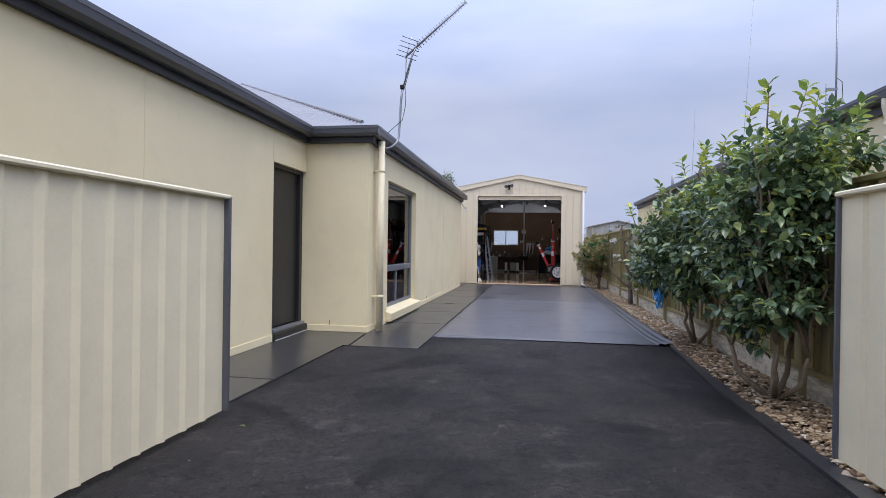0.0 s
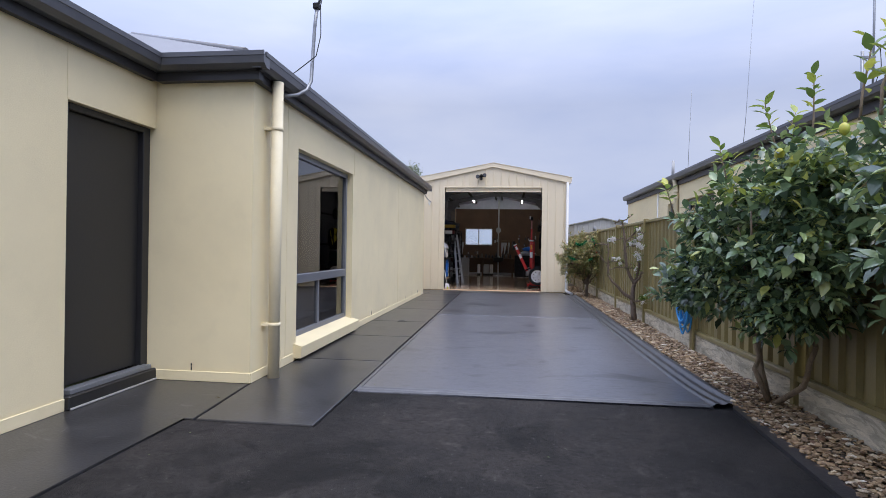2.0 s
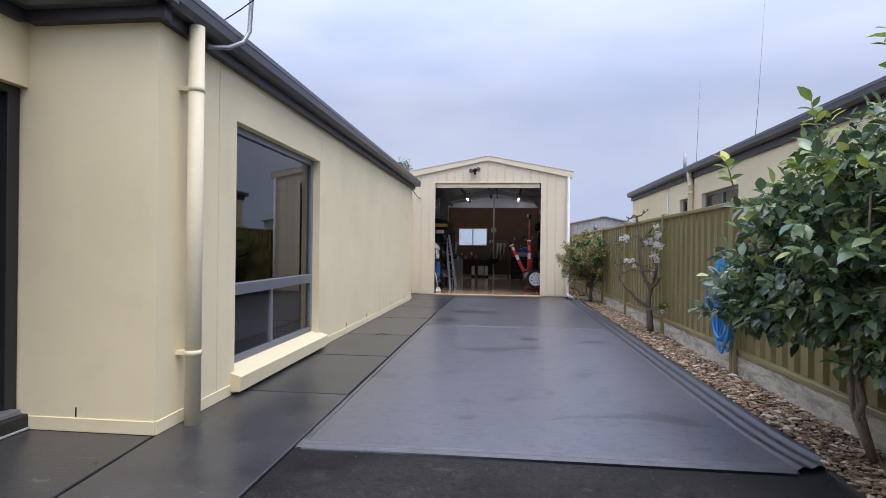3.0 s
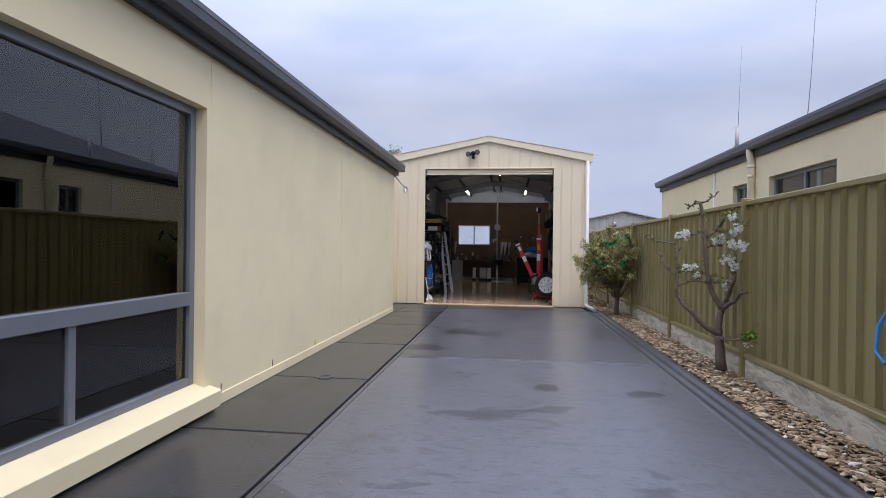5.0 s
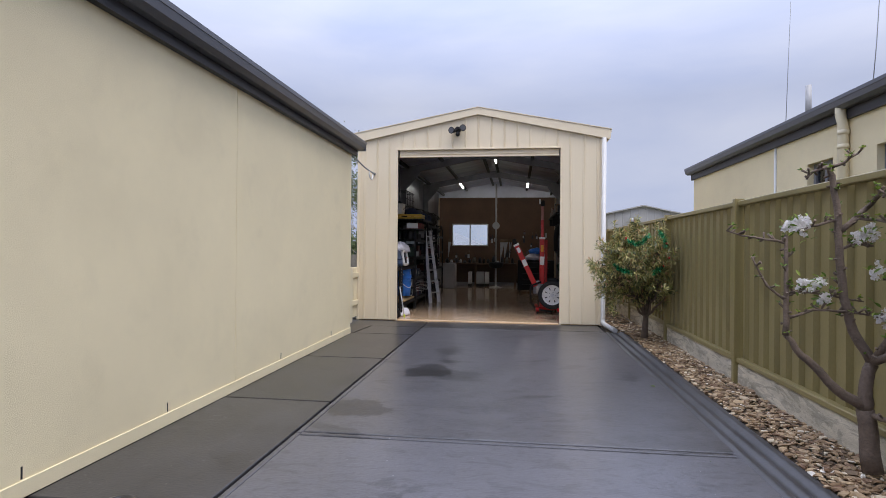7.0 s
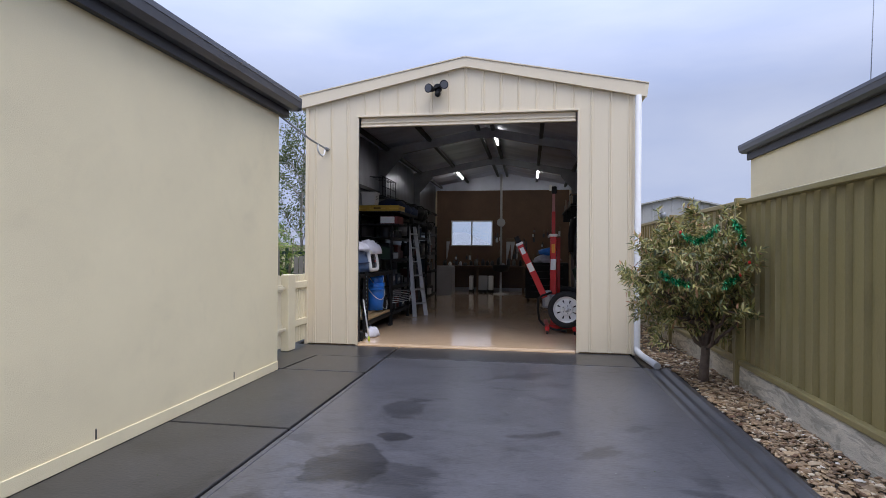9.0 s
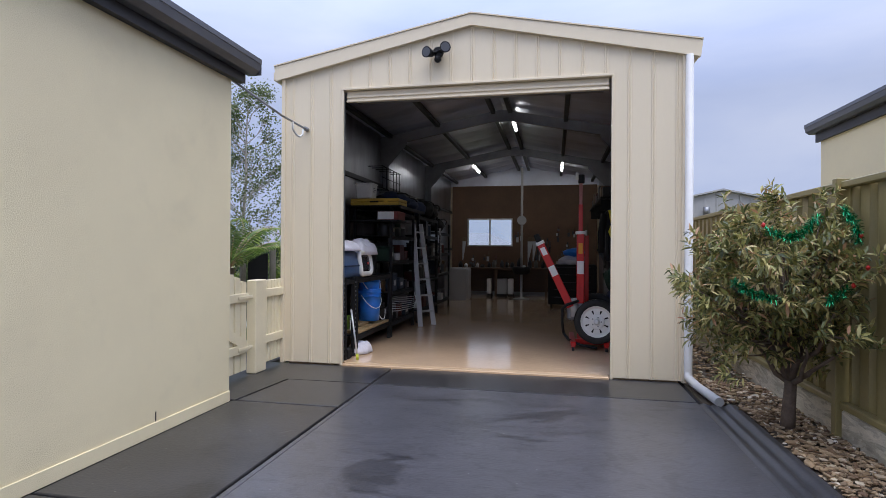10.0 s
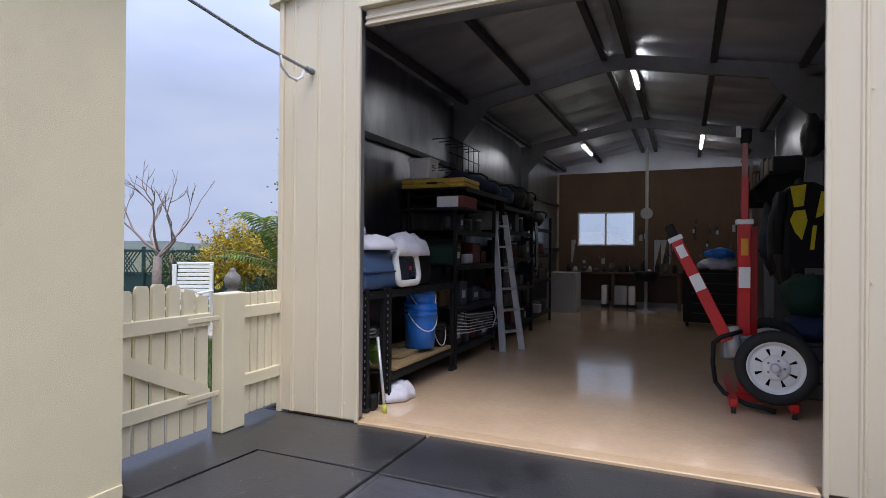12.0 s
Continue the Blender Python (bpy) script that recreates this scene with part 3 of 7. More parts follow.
def gutter_y(x, y0, y1, z, name="gutter", parent=None, flip=1):
    bm = bmesh.new()
    prism(bm, [(flip * a, b) for a, b in G], Matrix.Translation((x, y0, z)) @ AX_Y, y1 - y0)
    return part(name, bm, CHARCOAL, parent, "charcoal steel gutter")


def gutter_x(y, x0, x1, z, parent):
    bm = bmesh.new()
    prism(bm, [(-a, b) for a, b in G], Matrix.Translation((x0, y, z)) @ Matrix(((0, 0, 1, 0), (1, 0, 0, 0), (0, 1, 0, 0), (0, 0, 0, 1))), x1 - x0)
    return part("gutter", bm, CHARCOAL, parent, "charcoal steel gutter")


GZ = 2.607
part("fascia", new_box(-3.0, -2.93, -4.0, 6.925, 2.535, 2.69), DARK_FASCIA, house)
part("fascia", new_box(-2.93, -2.02, 6.925, 6.998, 2.535, 2.69), DARK_FASCIA, house)
part("fascia", new_box(-2.098, -2.045, 6.99, 16.42, 2.535, 2.69), DARK_FASCIA, house)
gutter_y(-2.93, -4.0, 6.86, GZ, parent=house)
gutter_x(6.925, -2.93, -1.93, GZ, house)
gutter_y(-2.045, 6.85, 16.46, GZ, parent=house)
part("gutter_end", new_box(-2.05, -1.93, 16.46, 16.465, GZ, GZ + 0.13), CHARCOAL, house)
# roof: hipped front of the wing in corrugated sheet, ridged up the slope
TP = 0.46
rv, rf = [], []
cols = [-1.99 - 0.019 * i for i in range(462)]
for i, x in enumerate(cols):
    wz = 0.013 * math.cos(i * math.pi / 2)
    d = min(-1.99 - x, x + 10.77) if x < -1.99 else 0
    d = max(d, 0.0)
    rv += [(x, 6.86, 2.715 + wz), (x, 6.86 + d, 2.715 + wz + d * TP)]
for i in range(len(cols) - 1):
    rf.append((2 * i, 2 * i + 2, 2 * i + 3, 2 * i + 1))
r_ob = new("roof", raw("roof", rv, rf, ROOF_GREY, True))
r_ob.parent = house
r_ob.matrix_parent_inverse = house.matrix_world.inverted()
side = bmesh.new()
c1, rdg0, rdg1, c2 = (-1.99, 6.86, 2.71), (-6.38, 11.25, 2.71 + 4.39 * TP), (-6.38, 12.0, 2.71 + 4.39 * TP), (-1.99, 16.42, 2.71)
c3, c4 = (-10.77, 16.42, 2.71), (-10.77, 6.86, 2.71)
v1, v2, v3, v4, v5, v6 = [side.verts.new(c) for c in (c1, rdg0, rdg1, c2, c3, c4)]
side.faces.new((v1, v2, v3, v4))
side.faces.new((v4, v3, v5))
side.faces.new((v5, v3, v2, v6))
part("roof_side", side, ROOF_GREY, house)
fr = bmesh.new()
w1, w2, w3, w4 = [fr.verts.new(c) for c in ((-2.87, -4, 2.70), (-2.87, 6.86, 2.70), (-7.0, 6.9, 2.70 + 1.9), (-7.0, -4, 2.70 + 1.9))]
fr.faces.new((w1, w2, w3, w4))
part("roof_front", fr, ROOF_GREY, house)
hip = new_tube([(-2.25, 7.13, 2.715 + 0.28 * TP), (-6.38, 11.25, 2.715 + 4.39 * TP)], 0.032, 8)
part("hip_cap", hip, ROOF_GREY, house, "grey rolled hip capping")

# the dark side door
door = part("door", new_box(-3.11, -3.075, 6.12, 6.91, 0.14, 2.10, bev=0.004), DOOR_DARK, house, "dark grey flush side door, shut")
df_bm = bmesh.new()
for a in ((-3.13, -3.03, 6.055, 6.12, 0.1, 2.148), (-3.13, -3.03, 6.91, 6.995, 0.1, 2.148), (-3.13, -3.03, 6.12, 6.91, 2.10, 2.148)):
    box(df_bm, *a, bev=0.004)
part("door_frame", df_bm, DOOR_DARK, door)
part("door_sill", new_box(-3.13, -2.94, 6.055, 6.995, 0.0, 0.1, bev=0.01), DOOR_DARK, door)
part("threshold", new_box(-3.05, -2.965, 6.09, 6.96, 0.1, 0.135, bev=0.004), FRAME_GREY, door, "worn grey metal threshold")
part("sill_edge", new_box(-2.939, -2.93, 6.06, 6.99, 0.004, 0.018, bev=0.002), GREY_BOX, door)

# the wide window, glass set back in its reveal, over a sloping sill
win = part("window_frame", new_box(-2.24, -2.18, 7.99, 8.05, 0.2, 2.16, bev=0.004), FRAME_GREY, house, "grey aluminium window with one large fixed pane over two sashes")
part("head_rail", new_box(-2.24, -2.18, 8.05, 9.91, 2.10, 2.16, bev=0.004), FRAME_GREY, win)
part("jamb", new_box(-2.24, -2.18, 9.91, 9.97, 0.2, 2.16, bev=0.004), FRAME_GREY, win)
part("bottom_rail", new_box(-2.24, -2.18, 8.05, 9.91, 0.2, 0.255, bev=0.004), FRAME_GREY, win)
part("transom", new_box(-2.235, -2.165, 8.05, 9.91, 0.765, 0.86, bev=0.006), FRAME_GREY, win)
part("mullion", new_box(-2.235, -2.185, 8.86, 8.91, 0.255, 0.765, bev=0.004), FRAME_GREY, win)
for y0, y1, z0, z1 in ((8.05, 9.91, 0.86, 2.10), (8.05, 8.86, 0.255, 0.765), (8.91, 9.91, 0.255, 0.765)):
    p_ob = part("pane", new_box(-2.213, -2.207, y0, y1, z0, z1), GLASS, win)
    p_ob.visible_shadow = False
sill = bmesh.new()
prism(sill, [(-2.24, 0.2), (-2.18, 0.2), (-2.015, 0.15), (-2.01, 0.145), (-2.02, 0.03), (-2.098, 0.03), (-2.098, 0.16), (-2.24, 0.16)], Matrix.Translation((0, 7.925, 0)) @ AX_Y, 2.12)
part("sill", sill, CREAM_RENDER, win, "thick cream rendered sloping sill")
# the room behind it, its dimness put into the near-black surfaces
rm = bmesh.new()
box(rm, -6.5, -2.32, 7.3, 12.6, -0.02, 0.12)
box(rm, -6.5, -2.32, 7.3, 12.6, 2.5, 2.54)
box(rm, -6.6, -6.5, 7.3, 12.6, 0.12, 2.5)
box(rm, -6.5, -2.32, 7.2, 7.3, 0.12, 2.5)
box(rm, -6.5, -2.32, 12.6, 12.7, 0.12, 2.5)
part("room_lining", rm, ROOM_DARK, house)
for a in ((-2.36, -2.245, 8.0, 8.03, 0.2, 2.16), (-2.36, -2.245, 9.93, 9.965, 0.2, 2.16)):
    part("inner_reveal", new_box(*a), WHITE, win, "white inner window lining")
for z0, z1 in ((0.26, 0.76), (0.87, 2.09)):
    part("inner_jamb", new_box(-2.30, -2.25, 9.76, 9.87, z0, z1, bev=0.004), WHITE, win, "white inner window jamb")
dt = thing("dining_table", "dark round-edged table on chrome legs indoors", "table", (-3.5, 9.3, 0.12))
part("tabletop", new_box(-4.1, -2.9, 8.6, 10.1, 0.80, 0.83, bev=0.012, seg=2), BLACK, dt)
for x, y in ((-4.0, 8.7), (-3.0, 8.7), (-4.0, 10.0), (-3.0, 10.0)):
    part("leg", new_tube([(x, y, 0.12), (x, y, 0.80)], 0.022, 10), ALU, dt, "chrome leg")
for sx, sy, cm in ((-2.85, 9.0, RED), (-4.6, 9.4, ROOM_DARK)):
    st = thing("stool", "low upholstered stool beside the indoor table", "stool", (sx - 0.6, sy, 0.12))
    sb = bmesh.new()
    lathe(sb, [(0.15, 0.34), (0.18, 0.36), (0.185, 0.41), (0.15, 0.43), (0.001, 0.43)], (sx - 0.6, sy, 0.12), 20)
    part("seat", sb, cm, st)
    for k in range(4):
        a = math.pi / 4 + k * math.pi / 2
        part("leg", new_tube([(sx - 0.6 + 0.16 * math.cos(a), sy + 0.16 * math.sin(a), 0.12), (sx - 0.6 + 0.12 * math.cos(a), sy + 0.12 * math.sin(a), 0.47)], 0.012, 6), ALU, st)

# downpipe on the corner
dp = part("downpipe", new_tube([(-2.0, 7.24, 2.6), (-2.0, 7.24, 0.0)], 0.05, 16), CREAM_PAINT, house, "round cream downpipe on the house corner")
for z in (2.17, 0.45):
    b = new_tube([(-2.0, 7.24, z), (-2.0, 7.24, z + 0.035)], 0.054, 16)
    box(b, -2.1, -1.99, 7.20, 7.28, z + 0.005, z + 0.03)
    part("bracket", b, CREAM_PAINT, dp)

# television aerial: bent mast on the fascia, long yagi
aer = thing("tv_antenna", "grey yagi television antenna on a bent pole", "antenna", (-1.98, 7.5, 2.6))
part("mast", new_tube([(-2.03, 7.42, 2.54), (-1.99, 7.46, 2.545), (-1.95, 7.56, 2.58), (-1.905, 7.68, 2.66), (-1.885, 7.74, 2.76), (-1.86, 7.75, 3.3), (-1.835, 7.75, 3.52)], 0.017, 8), STEEL_GREY, aer)
part("upper_mast", new_tube([(-1.84, 7.75, 3.45), (-1.72, 7.75, 3.9), (-1.62, 7.75, 4.13)], 0.013, 8), STEEL_GREY, aer)
b0, b1 = Vector((-1.80, 7.75, 3.93)), Vector((-0.93, 7.75, 4.68))
part("boom", new_tube([b0, b1], 0.015, 6), STEEL_GREY, aer)
for k in range(19):
    p = b0.lerp(b1, 0.18 + 0.82 * k / 18)
    ln = 0.055 - 0.0012 * k
    q = Vector((0.60, 0.35, -0.72)) * ln
    part("element", new_tube([p - q, p + q], 0.0065, 5), STEEL_GREY, aer)
for k in range(5):
    z = 3.92 + 0.065 * k
    part("reflector_rod", new_tube([(-1.90 + 0.02 * k, 7.60, z), (-1.68 + 0.02 * k, 7.9, z)], 0.007, 5), STEEL_GREY, aer)
part("reflector_frame", new_tube([(-1.80, 7.75, 3.9), (-1.72, 7.75, 4.21)], 0.007, 5), ALU, aer)
part("stay", new_tube([(-1.855, 7.75, 3.35), (-1.80, 7.75, 3.6), (-1.79, 7.75, 3.92)], 0.009, 6), STEEL_GREY, aer)
part("cable", new_tube([(-2.0, 7.52, 2.73), (-2.0, 7.6, 2.80), (-1.93, 7.68, 2.90), (-1.83, 7.72, 3.0), (-1.79, 7.73, 3.2), (-1.80, 7.74, 3.5), (-1.70, 7.75, 3.9)], 0.005, 5), RUBBER, aer)
part("clamp", new_box(-1.875, -1.815, 7.72, 7.78, 3.46, 3.52, bev=0.008), BLACK, aer)

# rod and hook between house and shed
rod = thing("clothes_line_rod", "thin metal rod with a looped wire hook between house and shed", "rod", (-2.12, 17.0, 2.5))
part("bar", new_tube([(-2.12, 16.33, 2.55), (-2.14, 17.2, 2.47), (-2.15, 17.70, 2.46), (-2.15, 17.77, 2.46)], 0.011, 8), STEEL_GREY, rod)
part("loop", new_tube([(-2.14, 17.42, 2.465), (-2.155, 17.45, 2.40), (-2.15, 17.52, 2.355), (-2.15, 17.6, 2.35), (-2.15, 17.66, 2.39), (-2.15, 17.67, 2.44)], 0.011, 8), WHITE, rod)
part("eye_bolt", new_tube([(-2.15, 17.71, 2.46), (-2.15, 17.775, 2.46)], 0.022, 10), STEEL_GREY, rod)

# ---- boundary fence ----
fence = thing("fence", "olive green ribbed steel fence on concrete plinths", "fence", (2.25, 10, 0))
post_y = [16.42 + 2.34 * k for k in range(-8, 5)]
post_me = finish("post", new_box(-0.055, 0.03, -0.030, 0.030, 0, 1.685, bev=0.005), OLIVE)
rail_bm = new_box(-0.040, 0.024, -1.138, 1.138, -0.022, 0.022, bev=0.006)
rail_me = finish("rail", rail_bm, OLIVE)
sh_bm = bmesh.new()
sheet(sh_bm, ribs(-1.125, 1.125, 0.19, -1.045, [(-0.05, 0), (-0.034, -0.036), (0.034, -0.036), (0.05, 0)]), lambda u: 0.0, lambda u: 1.40, pose(0, 0, 0, 0, 0, 90))
sheet_me = finish("fence_sheet", sh_bm, OLIVE)
pl_bm = new_box(-0.03, 0.03, -1.138, 1.138, -0.1, 0.195, bev=0.012)
plinth_me = finish("plinth", pl_bm, PLINTH)
for y in post_y:
    share("post", post_me, Matrix.Translation((2.245, y, 0)), fence)
for y in [(a + b) / 2 for a, b in zip(post_y, post_y[1:])]:
    share("fence_sheet", sheet_me, Matrix.Translation((2.262, y, 0.225)), fence)
    share("top_rail", rail_me, Matrix.Translation((2.25, y, 1.64)), fence)
    share("bottom_rail", rail_me, Matrix.Translation((2.25, y, 0.222)), fence)
    share("plinth", plinth_me, Matrix.Translation((2.25, y, 0)), fence)

# ---- drive gates, swung open along the drive ----
gate_me = None
for gx, gname, y1 in ((-1.96, "left", 3.36), (1.735, "right", 3.27)):
    gt = thing("drive_gate", "cream ribbed steel drive gate standing open", "gate", (gx, 2.3, 0.04), "pair of drive gates")
    gb = bmesh.new()
    sheet(gb, ribs(y1 - 1.94, y1 - 0.03, 0.193, y1 - 1.77, [(-0.060, 0), (-0.022, -0.015), (-0.008, -0.015), (0.006, 0)]), lambda u: 0.035, lambda u: 1.465, Matrix.Translation((gx, 0, 0)) @ pose(0, 0, 0, 0, 0, 90))
    part("gate_sheet", gb, CREAM_PAINT, gt)
    part("top_rail", new_box(gx - 0.03, gx + 0.04, y1 - 1.95, y1 - 0.004, 1.452, 1.482, bev=0.008), CREAM_PAINT, gt)
    part("end_stile", new_box(gx - 0.02, gx + 0.04, y1 - 0.03, y1, 0.03, 1.47, bev=0.005), CHARCOAL, gt, "dark steel gate stile")
    part("hinge_stile", new_box(gx - 0.02, gx + 0.04, y1 - 1.98, y1 - 1.95, 0.03, 1.47, bev=0.005), CHARCOAL, gt)
    part("gate_post", new_box(gx - 0.04, gx + 0.06, y1 - 2.1, y1 - 2.0, -0.02, 1.55, bev=0.006), CHARCOAL, gt)
    for z in (0.3, 1.2):
        part("hinge", new_tube([(gx + 0.01, y1 - 2.01, z), (gx + 0.01, y1 - 1.97, z)], 0.018, 8), STEEL_GREY, gt)

# ---- neighbour's house ----
nb = thing("neighbour_house", "cream rendered house next door with charcoal gutters", "house", (7, 10, 0))
part("wall", new_box(3.7, 3.9, -6, 13.0, -0.1, 2.66), CREAM_RENDER, nb)
part("wall", new_box(3.7, 3.9, 14.62, 15.36, -0.1, 2.66), CREAM_RENDER, nb)
part("wall", new_box(3.7, 3.9, 15.9, 20.15, -0.1, 2.66), CREAM_RENDER, nb)
for y0, y1 in ((13.0, 14.62), (15.36, 15.9)):
    part("wall", new_box(3.7, 3.9, y0, y1, 2.26, 2.66), CREAM_RENDER, nb)
    part("wall", new_box(3.7, 3.9, y0, y1, -0.1, 1.2), CREAM_RENDER, nb)
    w = part("window", new_box(3.77, 3.82, y0, y0 + 0.05, 1.2, 2.26), FRAME_GREY, nb, "aluminium window of the house next door")
    for a in ((y1 - 0.05, y1, 1.2, 2.26), (y0 + 0.05, y1 - 0.05, 2.21, 2.26), (y0 + 0.05, y1 - 0.05, 1.2, 1.25), ((y0 + y1) / 2 - 0.02, (y0 + y1) / 2 + 0.02, 1.25, 2.21)):
        part("frame", new_box(3.77, 3.82, *a), FRAME_GREY, w)
    part("pane", new_box(3.795, 3.80, y0 + 0.05, y1 - 0.05, 1.25, 2.21), GLASS, w).visible_shadow = False
    # added dark sheet: the room's shade is in its colour
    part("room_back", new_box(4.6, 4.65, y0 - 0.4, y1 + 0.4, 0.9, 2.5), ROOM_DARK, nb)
part("wall", new_box(3.9, 14, 19.95, 20.15, -0.1, 2.66), CREAM_RENDER, nb)
part("wall", new_box(13.3, 13.5, -6, 20.05, -0.1, 2.66), CREAM_RENDER, nb)
part("wall", new_box(3.9, 13.3, -6, -5.8, -0.1, 2.66), CREAM_RENDER, nb)
part("fascia", new_box(3.665, 3.7, -6, 20.22, 2.61, 2.80), DARK_FASCIA, nb)
gutter_y(3.665, -6, 20.25, 2.715, parent=nb, flip=-1)
nr = bmesh.new()
n1, n2, n3, n4, n5, n6 = [nr.verts.new(c) for c in ((3.55, -6, 2.83), (3.56, 20.25, 2.83), (8.6, 15.3, 2.83 + 5.05 * 0.40), (8.6, -6, 2.83 + 5.05 * 0.40), (13.65, 20.34, 2.83), (13.65, -6, 2.83))]
nr.faces.new((n1, n2, n3, n4))
nr.faces.new((n2, n5, n3))
nr.faces.new((n3, n5, n6, n4))
part("roof", nr, ROOF_DARK, nb)
for y in (15.08, 6.2):
    npipe = part("downpipe", new_tube([(3.62, y, 2.74), (3.62, y, 2.66), (3.645, y, 2.55), (3.65, y, 0.0)], 0.05, 12), CREAM_PAINT, nb, "round cream downpipe")
    for z in (2.3, 2.45):
        part("collar", new_tube([(3.65, y, z), (3.65, y, z + 0.05)], 0.056, 12), CREAM_PAINT, npipe)
part("conduit", new_tube([(3.69, 16.7, 2.64), (3.69, 16.7, 0)], 0.016, 8), WHITE, nb)
part("vent_pipe", new_tube([(3.95, 16.4, 2.9), (3.95, 16.4, 3.36)], 0.035, 12), GREY_BOX, nb, "short grey roof vent pipe")
for ax, ay, z0, z1, lean in ((5.53, 20.62, -0.09, 6.25, 0.14), (7.24, 20.8, -0.09, 10.9, 0.40)):
    wa = thing("whip_antenna", "thin grey whip antenna above the roof next door", "antenna", (ax, ay, z0), "whip antennas")
    part("pole", new_tube([(ax, ay, z0), (ax, ay, z0 + 3.9)], 0.022, 8), STEEL_GREY, wa)
    part("whip", new_tube([(ax, ay, z0 + 3.9), (ax + lean * 0.3, ay, (z0 + z1) / 2), (ax + lean, ay, z1)], 0.012, 6, 0.005), STEEL_GREY, wa)
ma = thing("radio_mast", "tall grey radio mast clamped to a roof pole", "antenna", (7.0, 14.4, 4.0))
part("pole", new_tube([(6.95, 14.4, 3.9), (6.95, 14.4, 5.2)], 0.03, 8), STEEL_GREY, ma)
part("mast", new_tube([(7.15, 14.4, 3.9), (7.16, 14.4, 7.4)], 0.022, 8), STEEL_GREY, ma)
part("clamp", new_box(6.93, 7.18, 14.37, 14.43, 5.05, 5.1), STEEL_GREY, ma)
part("cable", new_tube([(7.15, 14.4, 5.35), (7.28, 14.4, 5.25), (7.3, 14.4, 4.9), (7.15, 14.4, 4.4)], 0.008, 5), RUBBER, ma)

# small shed beyond the fence
fs = thing("garden_shed", "pale steel garden shed behind the fence", "shed", (3.5, 24.5, 0))
gb = bmesh.new()
sheet(gb, ribs(2.45, 4.55, 0.2, 2.6, SHED_RIB), lambda u: -0.1, lambda u: 2.36 - abs(u - 3.5) * 0.22, Matrix.Translation((0, 23.6, 0)) @ Matrix.Diagonal((1, -1, 1, 1)))
part("front_wall", gb, GREY_BOX, fs)
part("side_wall", new_box(2.46, 2.5, 23.61, 26, -0.1, 2.12), GREY_BOX, fs)
part("side_wall", new_box(4.5, 4.54, 23.61, 26, -0.1, 2.12), GREY_BOX, fs)
for s in (-1, 1):
    rb = bmesh.new()
    prism(rb, [(3.5, 2.40), (3.5 + s * 1.15, 2.147), (3.5 + s * 1.15, 2.117), (3.5, 2.37)], Matrix.Translation((0, 23.52, 0)) @ AX_Y, 2.5)
    part("roof", rb, GREY_BOX, fs)
part("vent", new_tube([(3.2, 23.5, 1.9), (3.2, 23.5, 2.05)], 0.06, 10), STEEL_GREY, fs)

# ---- shed ----
shed = thing("shed", "cream steel-clad gable shed with its roller door up", "shed", (-0.42, 22, 0))
SX0, SX1, SY0, SY1, SR = -2.42, 1.57, 17.78, 27.12, -0.41
DX0, DX1, DZ = -1.748, 0.926, 2.865


def gable(u):
    return 3.44 - abs(u - SR) * 0.19


OUT = Matrix.Translation((0, SY0, 0)) @ Matrix.Diagonal((1, -1, 1, 1))
for u0, u1, low in ((SX0, DX0, 0.015), (DX1, SX1, 0.015)):
    bm = bmesh.new()
    sheet(bm, ribs(u0, u1, 0.2125, -2.315, SHED_RIB), lambda u: low, gable, OUT)
    part("front_cladding", bm, CREAM_STEEL, shed)
bm = bmesh.new()
sheet(bm, ribs(DX0, DX1, 0.2125, -2.315, SHED_RIB), lambda u: DZ, gable, OUT)
part("gable_cladding", bm, CREAM_STEEL, shed)
# screw heads on the cladding
for u in [-2.315 + 0.2125 * k + 0.03 for k in range(19)]:
    for z in (0.12, 1.05, 1.98, 2.95):
        if u < DX0 or u > DX1 or z > 2.9:
            part("screw", new_tube([(u, SY0 - 0.001, z), (u, SY0 - 0.006, z)], 0.006, 6), CREAM_STEEL, shed)
# door opening trims, roller curtain lip
part("door_jamb", new_box(DX0 - 0.022, DX0 + 0.002, SY0 - 0.016, SY0 + 0.01, 0.0, DZ, bev=0.003), CREAM_STEEL, shed)
part("door_jamb", new_box(DX1 - 0.002, DX1 + 0.022, SY0 - 0.016, SY0 + 0.01, 0.0, DZ, bev=0.003), CREAM_STEEL, shed)
for gx in (DX0 - 0.05, DX1 + 0.01):
    part("door_guide", new_box(gx, gx + 0.04, SY0 + 0.015, SY0 + 0.075, 0.02, 2.9, bev=0.003), STEEL_GREY, shed, "grey steel roller door guide")
part("door_head", new_box(DX0 - 0.012, DX1 + 0.012, SY0 - 0.02, SY0 + 0.08, DZ - 0.012, DZ + 0.012, bev=0.003), CREAM_STEEL, shed)
roll = part("roller_door", new_box(DX0 + 0.02, DX1 - 0.02, SY0 + 0.03, SY0 + 0.06, 2.735, 2.85, bev=0.006), CREAM_STEEL, shed, "cream roller door rolled up")
part("curtain_rib", new_box(DX0 + 0.02, DX1 - 0.02, SY0 + 0.018, SY0 + 0.03, 2.778, 2.80, bev=0.004), CREAM_STEEL, roll)
part("bottom_rail", new_box(DX0 + 0.02, DX1 - 0.02, SY0 + 0.012, SY0 + 0.03, 2.735, 2.752, bev=0.004), CREAM_STEEL, roll)
part("drum", new_tube([(DX0 + 0.05, SY0 + 0.30, 2.95), (DX1 - 0.05, SY0 + 0.30, 2.95)], 0.16, 20), STEEL_GREY, roll, "rolled steel curtain on its drum")
